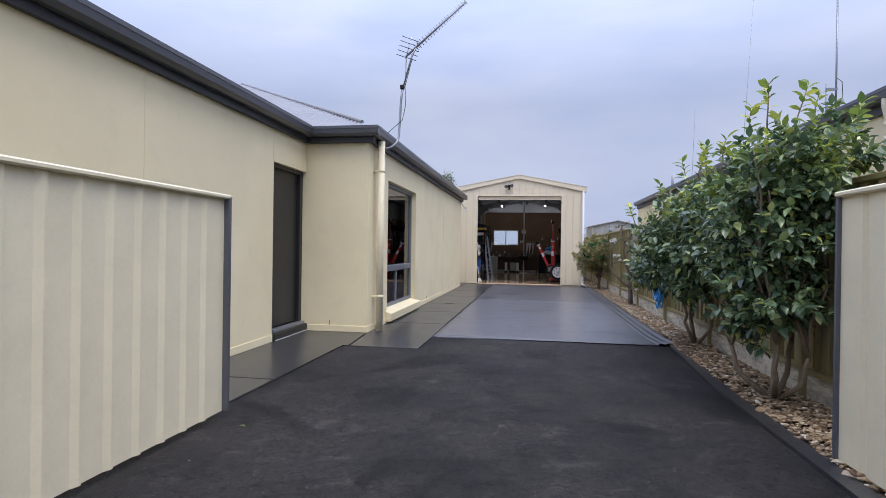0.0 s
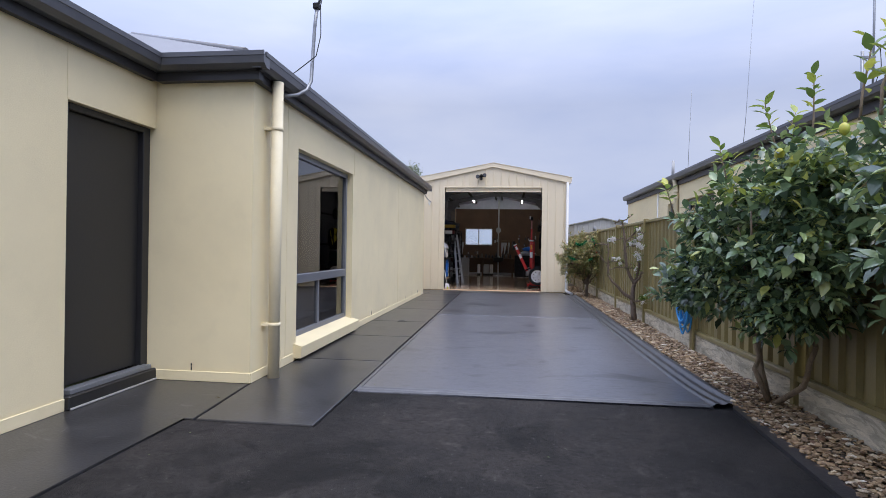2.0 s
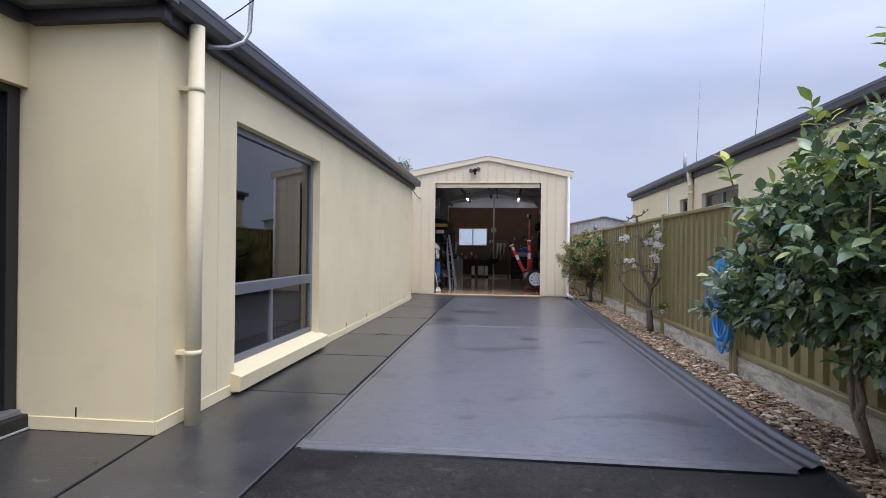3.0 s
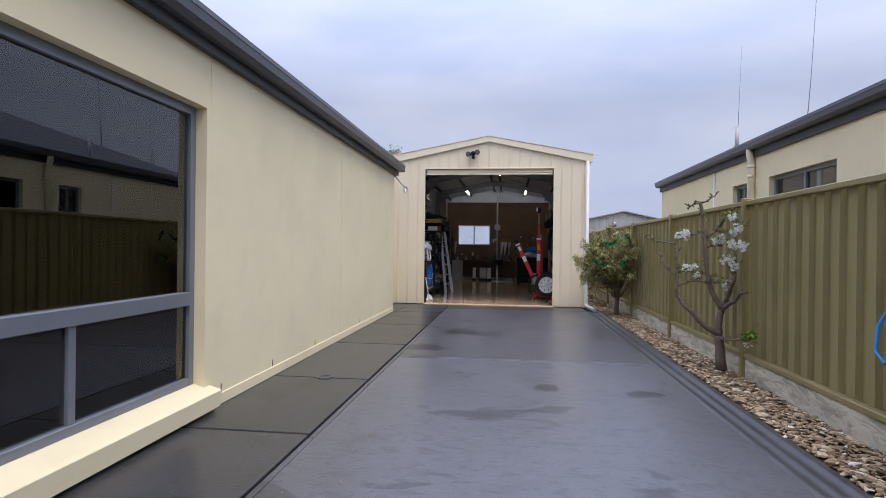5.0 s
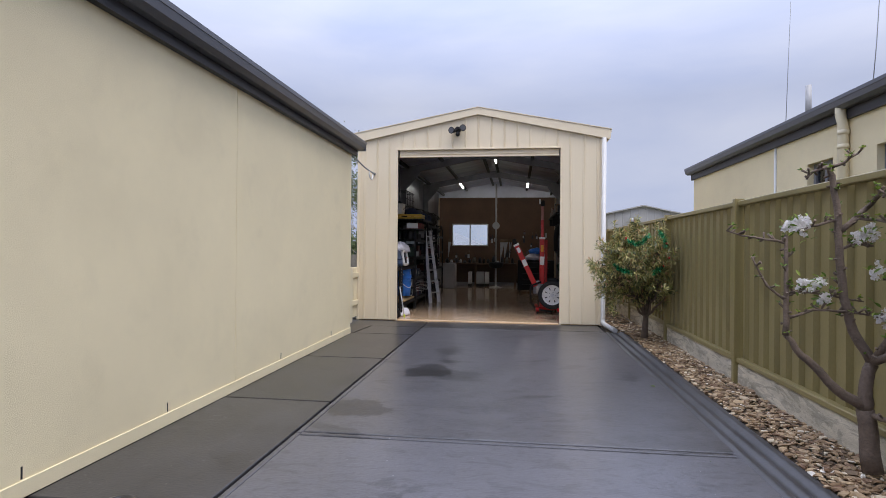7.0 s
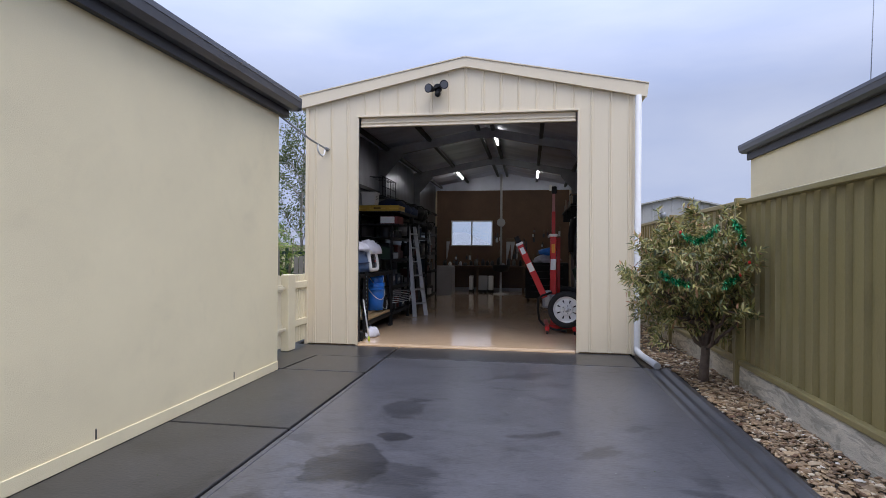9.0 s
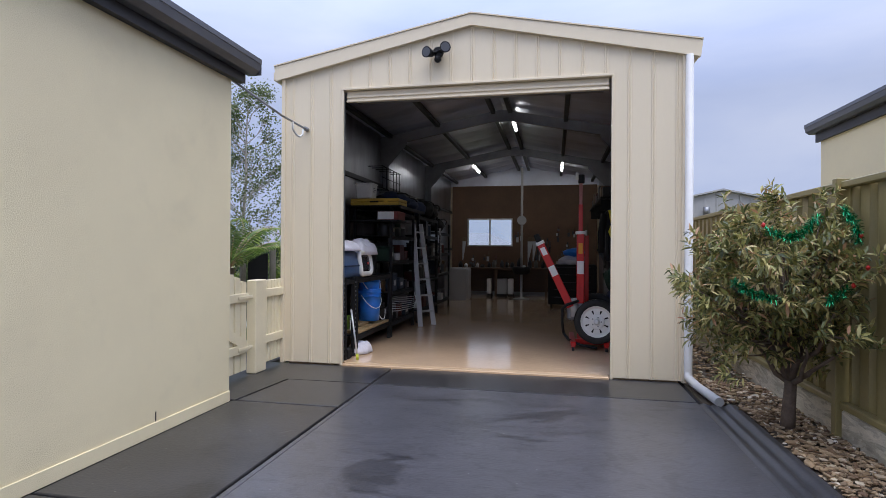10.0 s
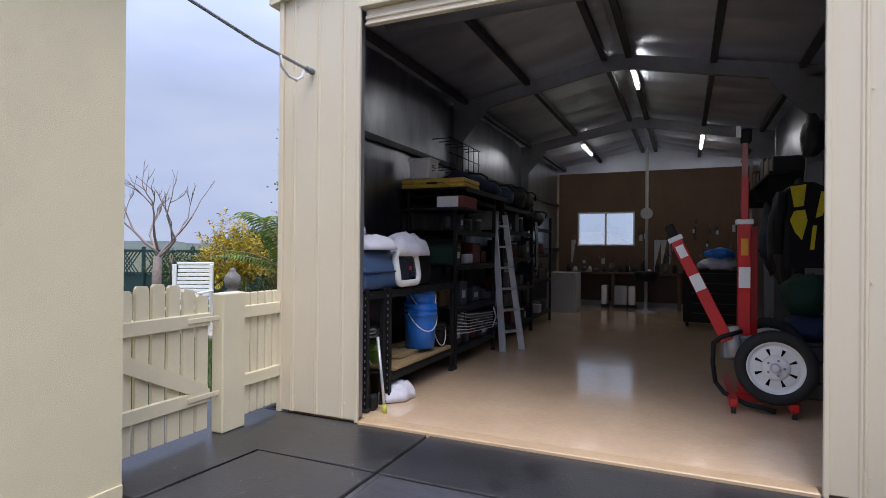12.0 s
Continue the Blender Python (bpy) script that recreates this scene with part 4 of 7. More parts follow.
# corner and barge trims
for x in (SX0, SX1):
    part("corner_trim", new_box(x - 0.02, x + 0.02, SY0 - 0.022, SY0 + 0.06, 0.0, gable(x), bev=0.004), CREAM_STEEL, shed)
for s in (-1, 1):
    bm = bmesh.new()
    xe = SX0 - 0.095 if s < 0 else SX1 + 0.145
    prism(bm, [(SR, 3.53), (xe, 3.53 - abs(xe - SR) * 0.19), (xe + 0.02 * -s, 3.53 - abs(xe - SR) * 0.19 - 0.15), (SR, 3.42)], Matrix.Translation((0, SY0 - 0.05, 0)) @ AX_Y, 0.045)
    part("barge_board", bm, CREAM_STEEL, shed, "cream folded barge flashing")
    bm = bmesh.new()
    prism(bm, [(SR, 3.545), (xe, 3.545 - abs(xe - SR) * 0.19), (xe, 3.532 - abs(xe - SR) * 0.19), (SR, 3.532)], Matrix.Translation((0, SY0 - 0.06, 0)) @ AX_Y, SY1 - SY0 + 0.12)
    part("roof_sheet", bm, CREAM_STEEL, shed)
part("gutter", new_box(SX1 + 0.02, SX1 + 0.13, SY0 - 0.04, SY1, 2.985, 3.08, bev=0.01), CREAM_STEEL, shed)
part("gutter", new_box(SX0 - 0.11, SX0 - 0.02, SY0 - 0.04, SY1, 2.985, 3.08, bev=0.01), CREAM_STEEL, shed)
# outer side and back walls
part("side_wall", new_box(SX0, SX0 + 0.03, SY0 + 0.06, SY1, 0.0, 3.11), CREAM_STEEL, shed)
part("side_wall", new_box(SX1 - 0.03, SX1, SY0 + 0.06, SY1, 0.0, 3.11), CREAM_STEEL, shed)
WX0, WX1, WZ0, WZ1 = -1.90, -0.69, 1.32, 2.06
for a in ((SX0, WX0, 0.0, 2.92), (WX1, SX1, 0.0, 2.92), (WX0, WX1, 0.0, WZ0), (WX0, WX1, WZ1, 2.92)):
    part("back_wall", new_box(a[0], a[1], SY1 - 0.03, SY1, a[2], a[3]), CREAM_STEEL, shed)
bm = bmesh.new()
prism(bm, [(SX0, 2.92), (SX1, 2.92), (SX1, 3.11), (SR, 3.50), (SX0, 3.11)], Matrix.Translation((0, SY1 - 0.03, 0)) @ AX_Y, 0.03)
part("back_gable", bm, FOIL, shed)
# foil lining: side walls and the underside of the roof, sagging a little between frames


def foil(p, du, dv, nu, nv, sag, skin=FOIL, billows=0):
    """Foil between two edges: sags along du, or billows downwards in shallow pleats along dv."""
    bm = bmesh.new()
    p, du, dv = Vector(p), Vector(du), Vector(dv)
    nrm = du.cross(dv).normalized()
    vs = []
    for i in range(nu + 1):
        row = []
        for j in range(nv + 1):
            h = noise.noise((i * 0.7, j * 0.9 * 60 / max(nv, 60), p.x * 3)) * sag
            if billows:
                w = j / nv * billows + 0.18 * noise.noise((i * 0.45, j * 0.12, p.x))
                h -= 0.045 * abs(math.sin(math.pi * w)) ** 0.6 * min(1.0, 2.5 * min(i, nu - i) / nu + 0.35)
            else:
                h += sag * abs(math.sin(i * math.pi / nu * 9))
            row.append(bm.verts.new(p + du * (i / nu) + dv * (j / nv) + nrm * h))
        vs.append(row)
    for i in range(nu):
        for j in range(nv):
            bm.faces.new((vs[i][j], vs[i + 1][j], vs[i + 1][j + 1], vs[i][j + 1])).smooth = True
    return part("foil_lining", bm, skin, shed, "crinkled silver foil insulation")


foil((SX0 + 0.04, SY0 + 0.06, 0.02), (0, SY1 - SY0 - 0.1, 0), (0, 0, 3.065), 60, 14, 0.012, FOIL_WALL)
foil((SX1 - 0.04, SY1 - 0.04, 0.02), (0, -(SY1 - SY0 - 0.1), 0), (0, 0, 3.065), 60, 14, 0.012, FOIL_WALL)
foil((SX0 + 0.04, SY0 + 0.06, 3.07), (SR - SX0 - 0.04, 0, 0.40), (0, SY1 - SY0 - 0.1, 0), 16, 180, 0.008, FOIL, 13)
foil((SR, SY0 + 0.06, 3.47), (SX1 - SR - 0.04, 0, -0.40), (0, SY1 - SY0 - 0.1, 0), 16, 180, 0.008, FOIL, 13)
# portal frames and purlins
for y in (20.9, 24.0, 26.9):
    if y > 26:
        continue
    fr_ob = part("portal_frame", new_box(SX0 + 0.05, SX0 + 0.19, y, y + 0.06, 0.02, 2.95, bev=0.005), STEEL_GREY, shed, "galvanised steel portal frame")
    part("column", new_box(SX1 - 0.19, SX1 - 0.05, y, y + 0.06, 0.02, 2.95, bev=0.005), STEEL_GREY, fr_ob)
    for s in (-1, 1):
        xe = SX0 + 0.05 if s < 0 else SX1 - 0.05
        bm = bmesh.new()
        prism(bm, [(SR, 3.39), (xe, 3.02), (xe, 2.86), (SR, 3.24)], Matrix.Translation((0, y, 0)) @ AX_Y, 0.06)
        part("rafter", bm, STEEL_GREY, fr_ob)
        bm = bmesh.new()
        prism(bm, [(xe, 2.90), (xe, 2.55), (xe - s * 0.14, 2.55), (xe - s * 0.45, 2.90), (xe - s * 0.45, 2.98)], Matrix.Translation((0, y - 0.004, 0)) @ AX_Y, 0.004)
        part("knee_plate", bm, STEEL_GREY, fr_ob)
    part("apex_plate", new_box(SR - 0.2, SR + 0.2, y - 0.005, y - 0.001, 3.2, 3.36), STEEL_GREY, fr_ob)
for x, dz in ((SR - 0.13, 0), (SR + 0.13, 0), (-1.42, 0), (0.56, 0), (-2.2, 0), (1.35, 0)):
    zz = 3.43 - abs(x - SR) * 0.195 - 0.05
    part("purlin", new_box(x - 0.032, x + 0.032, SY0 + 0.07, SY1 - 0.04, zz - 0.03, zz + 0.03, bev=0.004), PURLIN, shed, "dark steel purlin")
for z in (1.2, 2.2):
    part("girt", new_box(SX0 + 0.05, SX0 + 0.085, SY0 + 0.07, SY1 - 0.04, z, z + 0.06), PURLIN, shed)
    part("girt", new_box(SX1 - 0.085, SX1 - 0.05, SY0 + 0.07, SY1 - 0.04, z, z + 0.06), PURLIN, shed)
# floor with its lip, back lining, skirting
part("floor", new_box(SX0 + 0.03, SX1 - 0.03, SY0 + 0.08, SY1 - 0.03, -0.06, 0.02), EPOXY, shed, "glossy beige epoxy-painted floor")
part("door_lip", new_box(DX0 + 0.012, DX1 - 0.012, SY0 - 0.03, SY0 + 0.08, -0.06, 0.021, bev=0.006), EPOXY_EDGE, shed, "peach painted threshold lip")
for a in ((SX0 + 0.1, WX0, 0.10, 2.93), (WX1, SX1 - 0.1, 0.10, 2.93), (WX0, WX1, 0.10, WZ0), (WX0, WX1, WZ1, 2.93)):
    part("hardboard_lining", new_box(a[0], a[1], SY1 - 0.1, SY1 - 0.07, a[2], a[3]), MASONITE, shed, "brown hardboard back lining")
part("skirting", new_box(SX0 + 0.1, SX1 - 0.1, SY1 - 0.12, SY1 - 0.1, 0.02, 0.12, bev=0.004), GREY_BOX, shed, "pale skirting board")
bw = part("window", new_box(WX0, WX0 + 0.03, SY1 - 0.11, SY1 - 0.03, WZ0, WZ1), WHITE, shed, "white sliding window in the back wall")
for a in ((WX1 - 0.03, WX1, WZ0, WZ1), (WX0 + 0.03, WX1 - 0.03, WZ1 - 0.03, WZ1), (WX0 + 0.03, WX1 - 0.03, WZ0, WZ0 + 0.03), (-1.315, -1.275, WZ0 + 0.03, WZ1 - 0.03)):
    part("frame", new_box(a[0], a[1], SY1 - 0.11, SY1 - 0.03, a[2], a[3]), WHITE, bw)
for a in ((WX0 + 0.03, -1.315), (-1.275, WX1 - 0.03)):
    part("pane", new_box(a[0], a[1], SY1 - 0.07, SY1 - 0.065, WZ0 + 0.03, WZ1 - 0.03), CLEAR, bw).visible_shadow = False
# downpipe at the corner, elbow out over the gravel
part("downpipe", new_tube([(1.605, 17.75, 3.0), (1.605, 17.75, 0.12), (1.60, 17.72, 0.06), (1.615, 17.5, 0.045), (1.665, 17.0, 0.04)], 0.036, 14), PALE_PIPE, shed, "white plastic downpipe with a low outlet bend")
# batten lights
for x, y0, y1, z in ((-0.27, 21.0, 22.1, 3.33), (-1.42, 24.75, 25.8, 3.14), (0.56, 24.6, 25.8, 3.14)):
    bl = thing("batten_light", "lit white batten tube light under the roof", "light", (x, (y0 + y1) / 2, z), "shed batten lights")
    part("housing", new_box(x - 0.035, x + 0.035, y0, y1, z - 0.0, z + 0.045, bev=0.006), WHITE, bl)
    part("tube", new_tube([(x, y0 + 0.03, z - 0.02), (x, y1 - 0.03, z - 0.02)], 0.019, 10), TUBE, bl, "glowing tube")
# twin spotlight on the gable
sp = thing("security_light", "black twin-head security spotlight on the gable", "light", (-0.74, 17.76, 3.15))
part("base", new_tube([(-0.74, 17.765, 3.17), (-0.74, 17.715, 3.17)], 0.05, 14), BLACK, sp)
for s, tilt in ((-1, -0.06), (1, 0.03)):
    hb = bmesh.new()
    c = Vector((-0.74 + s * 0.075, 17.67, 3.17 + tilt * 0.4))
    d = Vector((s * 0.35, -0.9, -0.1)).normalized()
    tube(hb, [c - d * 0.05, c - d * 0.02, c + d * 0.03, c + d * 0.055], 0.03, 12, 0.055)
    hd = part("lamp_head", hb, BLACK, sp)
    part("lens", new_tube([c + d * 0.053, c + d * 0.058], 0.044, 14), CHARCOAL, hd)
    part("arm", new_tube([(-0.74, 17.72, 3.17), c], 0.013, 8), BLACK, sp)
sb = bmesh.new()
bmesh.ops.create_icosphere(sb, subdivisions=2, radius=0.035, matrix=Matrix.Translation((-0.735, 17.69, 3.085)))
part("sensor", sb, BLACK, sp)

# ---- picket gate and side panel between house and shed ----
pf = thing("picket_fence", "cream painted picket panel beside the shed", "fence", (-2.45, 17.4, 0))
part("post", new_box(-2.50, -2.40, 17.21, 17.41, 0.0, 0.90, bev=0.008), CREAM_PAINT, pf, "broad cream gate post")
for z in (0.26, 0.72):
    part("rail", new_box(-2.43, -2.405, 17.40, 17.76, z, z + 0.085, bev=0.006), CREAM_PAINT, pf)
for k in range(5):
    y = 17.428 + k * 0.072
    part("picket", new_box(-2.458, -2.435, y, y + 0.058, 0.06, 0.89, bev=0.006), CREAM_PAINT, pf)
pg = thing("picket_gate", "cream painted picket gate with an arched top, shut", "gate", (-2.47, 16.75, 0))
for k in range(8):
    y = 16.33 + k * 0.105
    top = 0.865 + 0.115 * math.sin(math.pi * min(1, max(0, (17.12 - y) / 0.78))) ** 0.8
    pb = bmesh.new()
    prism(pb, [(y, 0.05), (y + 0.082, 0.05), (y + 0.082, top - 0.02), (y + 0.07, top - 0.002 - 0.01 * (k > 5)), (y + 0.012, top), (y, top - 0.015)], Matrix.Translation((-2.485, 0, 0)) @ Matrix(((0, 0, 1, 0), (1, 0, 0, 0), (0, 1, 0, 0), (0, 0, 0, 1))), 0.022)
    part("picket", pb, CREAM_PAINT, pg)
for z in (0.22, 0.70):
    part("rail", new_box(-2.463, -2.44, 16.33, 17.15, z, z + 0.085, bev=0.006), CREAM_PAINT, pg)
    part("hinge", new_box(-2.438, -2.43, 16.97, 17.21, z + 0.028, z + 0.06, bev=0.003), CREAM_PAINT, pg, "painted strap hinge")
bb = bmesh.new()
prism(bb, [(16.35, 0.62), (16.35, 0.72), (17.13, 0.33), (17.13, 0.30), (16.99, 0.30)], Matrix.Translation((-2.463, 0, 0)) @ Matrix(((0, 0, 1, 0), (1, 0, 0, 0), (0, 1, 0, 0), (0, 0, 0, 1))), 0.023)
part("brace", bb, CREAM_PAINT, pg)

# ---- plants by the fence ----
LEAF_V = np.array([(0, 0, 0), (0.22, -0.36, 0.045), (0.48, -0.5, 0.06), (0.76, -0.30, 0.01), (1.0, 0, -0.13), (0.76, 0.30, 0.01), (0.48, 0.5, 0.06), (0.22, 0.36, 0.045), (0.5, 0, 0.0)])
LEAF_F = ((0, 8, 2, 1), (8, 4, 3, 2), (0, 7, 6, 8), (8, 6, 5, 4))


def leaves_mesh(name, items, material):
    """items: place, direction, length, width and roll of every leaf."""
    verts, faces = [], []
    for p, d, ln, wd, roll in items:
        d = Vector(d).normalized()
        s = d.cross(Vector((0, 0, 1)))
        s = s.normalized() if s.length > 1e-3 else Vector((1, 0, 0))
        s = Matrix.Rotation(roll, 3, d) @ s
        n = s.cross(d)
        k = len(verts)
        for a, b, c in LEAF_V:
            verts.append(Vector(p) + d * (a * ln) + s * (b * wd) + n * (c * ln))
        faces += [tuple(k + i for i in f) for f in LEAF_F]
    return raw(name, verts, faces, material, True)


def child(name, me, parent, label=""):
    ob = new(name, me)
    ob.parent = parent
    ob.matrix_parent_inverse = parent.matrix_world.inverted()
    return tagged(ob, label)


def wander(a, b, n, amp, rng):
    a, b = Vector(a), Vector(b)
    pts = [a.lerp(b, i / n) + (Vector([rng.uniform(-amp, amp) for _ in range(3)]) if 0 < i < n else Vector()) for i in range(n + 1)]
    return pts


def shoot_leaves(items, rng, tip, d, ln, n, size, spread=0.9, ratio=0.5):
    """Leaves set round a shoot that ends at tip."""
    d = Vector(d).normalized()
    side = d.orthogonal().normalized()
    for i in range(n):
        t = 0.25 + 0.75 * i / max(1, n - 1)
        a = i * 2.4 + rng.uniform(-0.4, 0.4)
        out = (Matrix.Rotation(a, 3, d) @ side)
        ld = d * (0.35 + 0.7 * t) + out * spread + Vector((0, 0, rng.uniform(-0.55, 0.15)))
        s = size * rng.uniform(0.65, 1.2)
        items.append((tip - d * ln * (1 - t), ld, s, s * ratio, rng.uniform(-0.6, 0.6)))


def citrus(base, lobes, seed, sprouts, stems, lemons, label):
    """lobes: centre, radii and number of shoots of each bulge of the crown."""
    rng = random.Random(seed)
    tr = thing("lemon_tree", label, "tree", base, "lemon trees")
    wood, items, young = bmesh.new(), [], []
    centre, rad = lobes[0][0], lobes[0][1]
    c = Vector(centre)
    for s in stems:
        mid = Vector(base) + Vector(s)
        p = [Vector(base)] + wander(Vector(base).lerp(mid, 0.45) + Vector((s[0] * 0.3, s[1] * 0.3, 0)), mid, 3, 0.025, rng)
        tube(wood, p, 0.022, 8, 0.016)
        for k in range(5):
            e = c + Vector((rng.uniform(-0.6, 0.6) * rad[0], rng.uniform(-0.6, 0.6) * rad[1], rng.uniform(-0.3, 0.75) * rad[2]))
            tube(wood, wander(mid, e, 4, 0.04, rng), 0.014, 6, 0.005)
    part("trunk", wood, BARK, tr)
    for lobe_c, lobe_r, shoots in lobes:
        lc = Vector(lobe_c)
        for k in range(shoots):
            v = Vector((rng.gauss(0, 1), rng.gauss(0, 1), rng.gauss(0, 1))).normalized()
            r = rng.uniform(0.2, 1.0) ** 0.42
            lump = 0.84 + 0.42 * noise.noise(v * 2.3 + Vector((seed, lc.y, 0)))
            p = lc + Vector((v.x * lobe_r[0], v.y * lobe_r[1], v.z * lobe_r[2])) * r * lump
            if p.x > 2.18 and p.z < 1.74:
                p.x = 2.18 - rng.uniform(0, 0.25)
            d = Vector((v.x, v.y, v.z * 0.6 + 0.15)) + Vector([rng.uniform(-0.45, 0.45) for _ in range(3)])
            up = p.z > c.z + rad[2] * 0.35 and rng.random() < 0.28
            shoot_leaves(young if up else items, rng, p, d, 0.17, rng.randint(7, 10), 0.092, 1.0, 0.54)
    for sx, sy, sz, h in sprouts:
        h *= 0.8
        b = Vector((sx, sy, sz))
        t = b + Vector((rng.uniform(-0.1, 0.1), rng.uniform(-0.06, 0.06), h))
        tw = new_tube(wander(b, t, 3, 0.012, rng), 0.007, 5, 0.003)
        part("twig", tw, BARK, tr)
        shoot_leaves(young, rng, t, t - b, h * 0.8, int(7 + h * 16), 0.095, 0.9, 0.5)
    tagged(child("crown", leaves_mesh("crown", items, LEAF), tr, "dense glossy dark green leaves"), kind="stuff")
    tagged(child("young_growth", leaves_mesh("young_growth", young, LEAF_YOUNG), tr, "bright yellow-green young leaves"), kind="stuff")
    for x, y, z in lemons:
        lb = bmesh.new()
        lathe(lb, [(0.003, -0.04), (0.011, -0.035), (0.023, -0.021), (0.028, 0.0), (0.024, 0.019), (0.012, 0.033), (0.005, 0.037)], (x, y, z), 12, pose(0, 0, 0, rng.uniform(-25, 25), rng.uniform(-25, 25)))
        part("lemon", lb, LEMON, tr, "ripening lemon")
    return tr


citrus((1.95, 4.6, -0.02), [((1.96, 4.6, 1.38), (0.70, 0.92, 0.82), 560), ((1.82, 4.5, 0.82), (0.46, 0.7, 0.46), 190), ((2.1, 4.2, 1.75), (0.6, 0.6, 0.5), 120)], 3,
       [(1.72, 4.2, 2.0, 0.45), (1.98, 4.4, 2.05, 0.42), (2.15, 4.5, 2.05, 0.40), (1.5, 4.5, 1.75, 0.35), (1.45, 4.9, 1.7, 0.4), (2.3, 4.3, 1.95, 0.35), (1.85, 4.9, 2.0, 0.45), (1.6, 3.95, 1.7, 0.3), (1.55, 5.2, 1.75, 0.42)],
       [(-0.28, 0.1, 0.42), (0.12, 0.3, 0.45), (0.08, -0.38, 0.42), (0.15, 0.05, 0.5), (-0.1, -0.3, 0.5)], [], "leafy lemon tree with several bare stems in gravel")
citrus((2.07, 7.12, -0.02), [((1.93, 6.95, 1.26), (0.74, 1.0, 0.74), 520), ((1.98, 6.2, 1.36), (0.55, 0.62, 0.72), 300), ((1.62, 7.55, 0.92), (0.36, 0.5, 0.36), 120), ((1.95, 6.6, 0.82), (0.45, 0.7, 0.36), 150)], 8,
       [(1.60, 6.8, 1.70, 0.30), (1.80, 6.5, 1.85, 0.40), (2.05, 6.9, 1.85, 0.42), (1.92, 6.3, 1.90, 0.50), (1.36, 7.2, 1.45, 0.3), (2.2, 6.1, 1.9, 0.35), (1.5, 7.6, 1.2, 0.3)],
       [(-0.16, -0.1, 0.50), (0.02, 0.28, 0.5), (0.06, -0.5, 0.55), (-0.05, 0.1, 0.6)],
       [(1.60, 6.02, 1.74), (1.66, 5.98, 1.69), (1.88, 5.9, 1.86), (1.78, 6.2, 1.45)], "lemon tree with yellow-green fruit and twisted stems")


# young pear in blossom, nearly bare
def limb(bm, pts, r0, r1, seg=7):
    tube(bm, pts, r0, seg, r1)


pear = thing("pear_tree", "nearly bare young pear tree with white blossom", "tree", (2.11, 12.0, -0.02))
rng = random.Random(21)
wood, spurs = bmesh.new(), []


def pear_limb(r0, r1, *pts):
    """A knuckled limb along its bends, thinning to r1, with short fruiting spurs on the thinner wood."""
    fine = []
    for q, w in zip(pts, pts[1:]):
        q, w = Vector(q), Vector(w)
        fine += [q, q.lerp(w, 0.5) + Vector([rng.uniform(-0.007, 0.007) for _ in range(3)])]
    fine.append(Vector(pts[-1]))
    limb(wood, fine, r0, r1, 9)
    if r0 > 0.028:
        return
    for q, w in zip(fine, fine[1:]):
        for _ in range(2 + int((w - q).length * 14)):
            st = q.lerp(w, rng.random())
            e = st + Vector((rng.uniform(-0.035, 0.035), rng.uniform(-0.035, 0.035), rng.uniform(-0.015, 0.04)))
            tube(wood, [st, st.lerp(e, 0.7), e], 0.005, 5, 0.007)
            spurs.append(e)


pear_limb(0.05, 0.042, (2.12, 11.98, 0.03), (2.11, 12.0, 0.23), (2.09, 12.0, 0.36))
pear_limb(0.030, 0.014, (2.08, 12.0, 0.38), (1.99, 12.0, 0.43), (1.91, 12.0, 0.5), (1.8, 12.0, 0.62), (1.74, 12.0, 0.68), (1.69, 12.0, 0.75))
pear_limb(0.017, 0.009, (1.69, 12.0, 0.75), (1.69, 12.0, 0.9), (1.69, 12.0, 1.06), (1.69, 12.0, 1.29))
pear_limb(0.036, 0.030, (2.09, 12.0, 0.36), (2.09, 12.0, 0.44), (2.1, 12.0, 0.53), (2.12, 11.99, 0.61))
pear_limb(0.027, 0.013, (2.12, 11.99, 0.61), (2.06, 12.0, 0.72), (2.01, 12.0, 0.84), (1.98, 12.0, 0.96), (1.96, 12.0, 1.15), (1.95, 12.0, 1.31), (1.94, 12.0, 1.48), (1.92, 12.0, 1.62), (1.9, 12.0, 1.67))
pear_limb(0.010, 0.005, (1.9, 12.0, 1.67), (1.82, 12.0, 1.64), (1.79, 12.0, 1.6))
pear_limb(0.010, 0.005, (1.9, 12.0, 1.67), (1.98, 12.0, 1.69), (2.05, 12.0, 1.74))
pear_limb(0.024, 0.011, (2.12, 11.99, 0.61), (2.12, 11.87, 0.74), (2.12, 11.78, 0.86), (2.12, 11.7, 0.95), (2.12, 11.78, 1.02), (2.12, 11.88, 1.07))
pear_limb(0.022, 0.010, (2.12, 11.98, 0.62), (2.12, 11.79, 0.7), (2.12, 11.64, 0.75), (2.12, 11.58, 0.8), (2.12, 11.44, 0.83))
pear_limb(0.015, 0.008, (2.11, 12.0, 0.34), (2.12, 11.81, 0.35), (2.12, 11.57, 0.39), (2.12, 11.41, 0.43))
pear_limb(0.017, 0.009, (1.96, 12.0, 1.32), (2.04, 12.0, 1.39), (2.11, 12.0, 1.46), (2.12, 11.94, 1.51), (2.12, 11.91, 1.55))
pear_limb(0.008, 0.004, (2.12, 11.94, 1.51), (2.12, 11.71, 1.47), (2.12, 11.42, 1.42))
pear_limb(0.008, 0.005, (2.04, 12.0, 1.39), (2.12, 11.97, 1.38), (2.12, 11.83, 1.35), (2.12, 11.75, 1.34))
pear_limb(0.009, 0.005, (1.96, 12.0, 1.22), (2.06, 12.0, 1.25), (2.12, 11.99, 1.24))
pear_limb(0.008, 0.004, (1.69, 12.0, 1.25), (1.59, 12.0, 1.27), (1.47, 12.0, 1.29), (1.38, 12.0, 1.32))
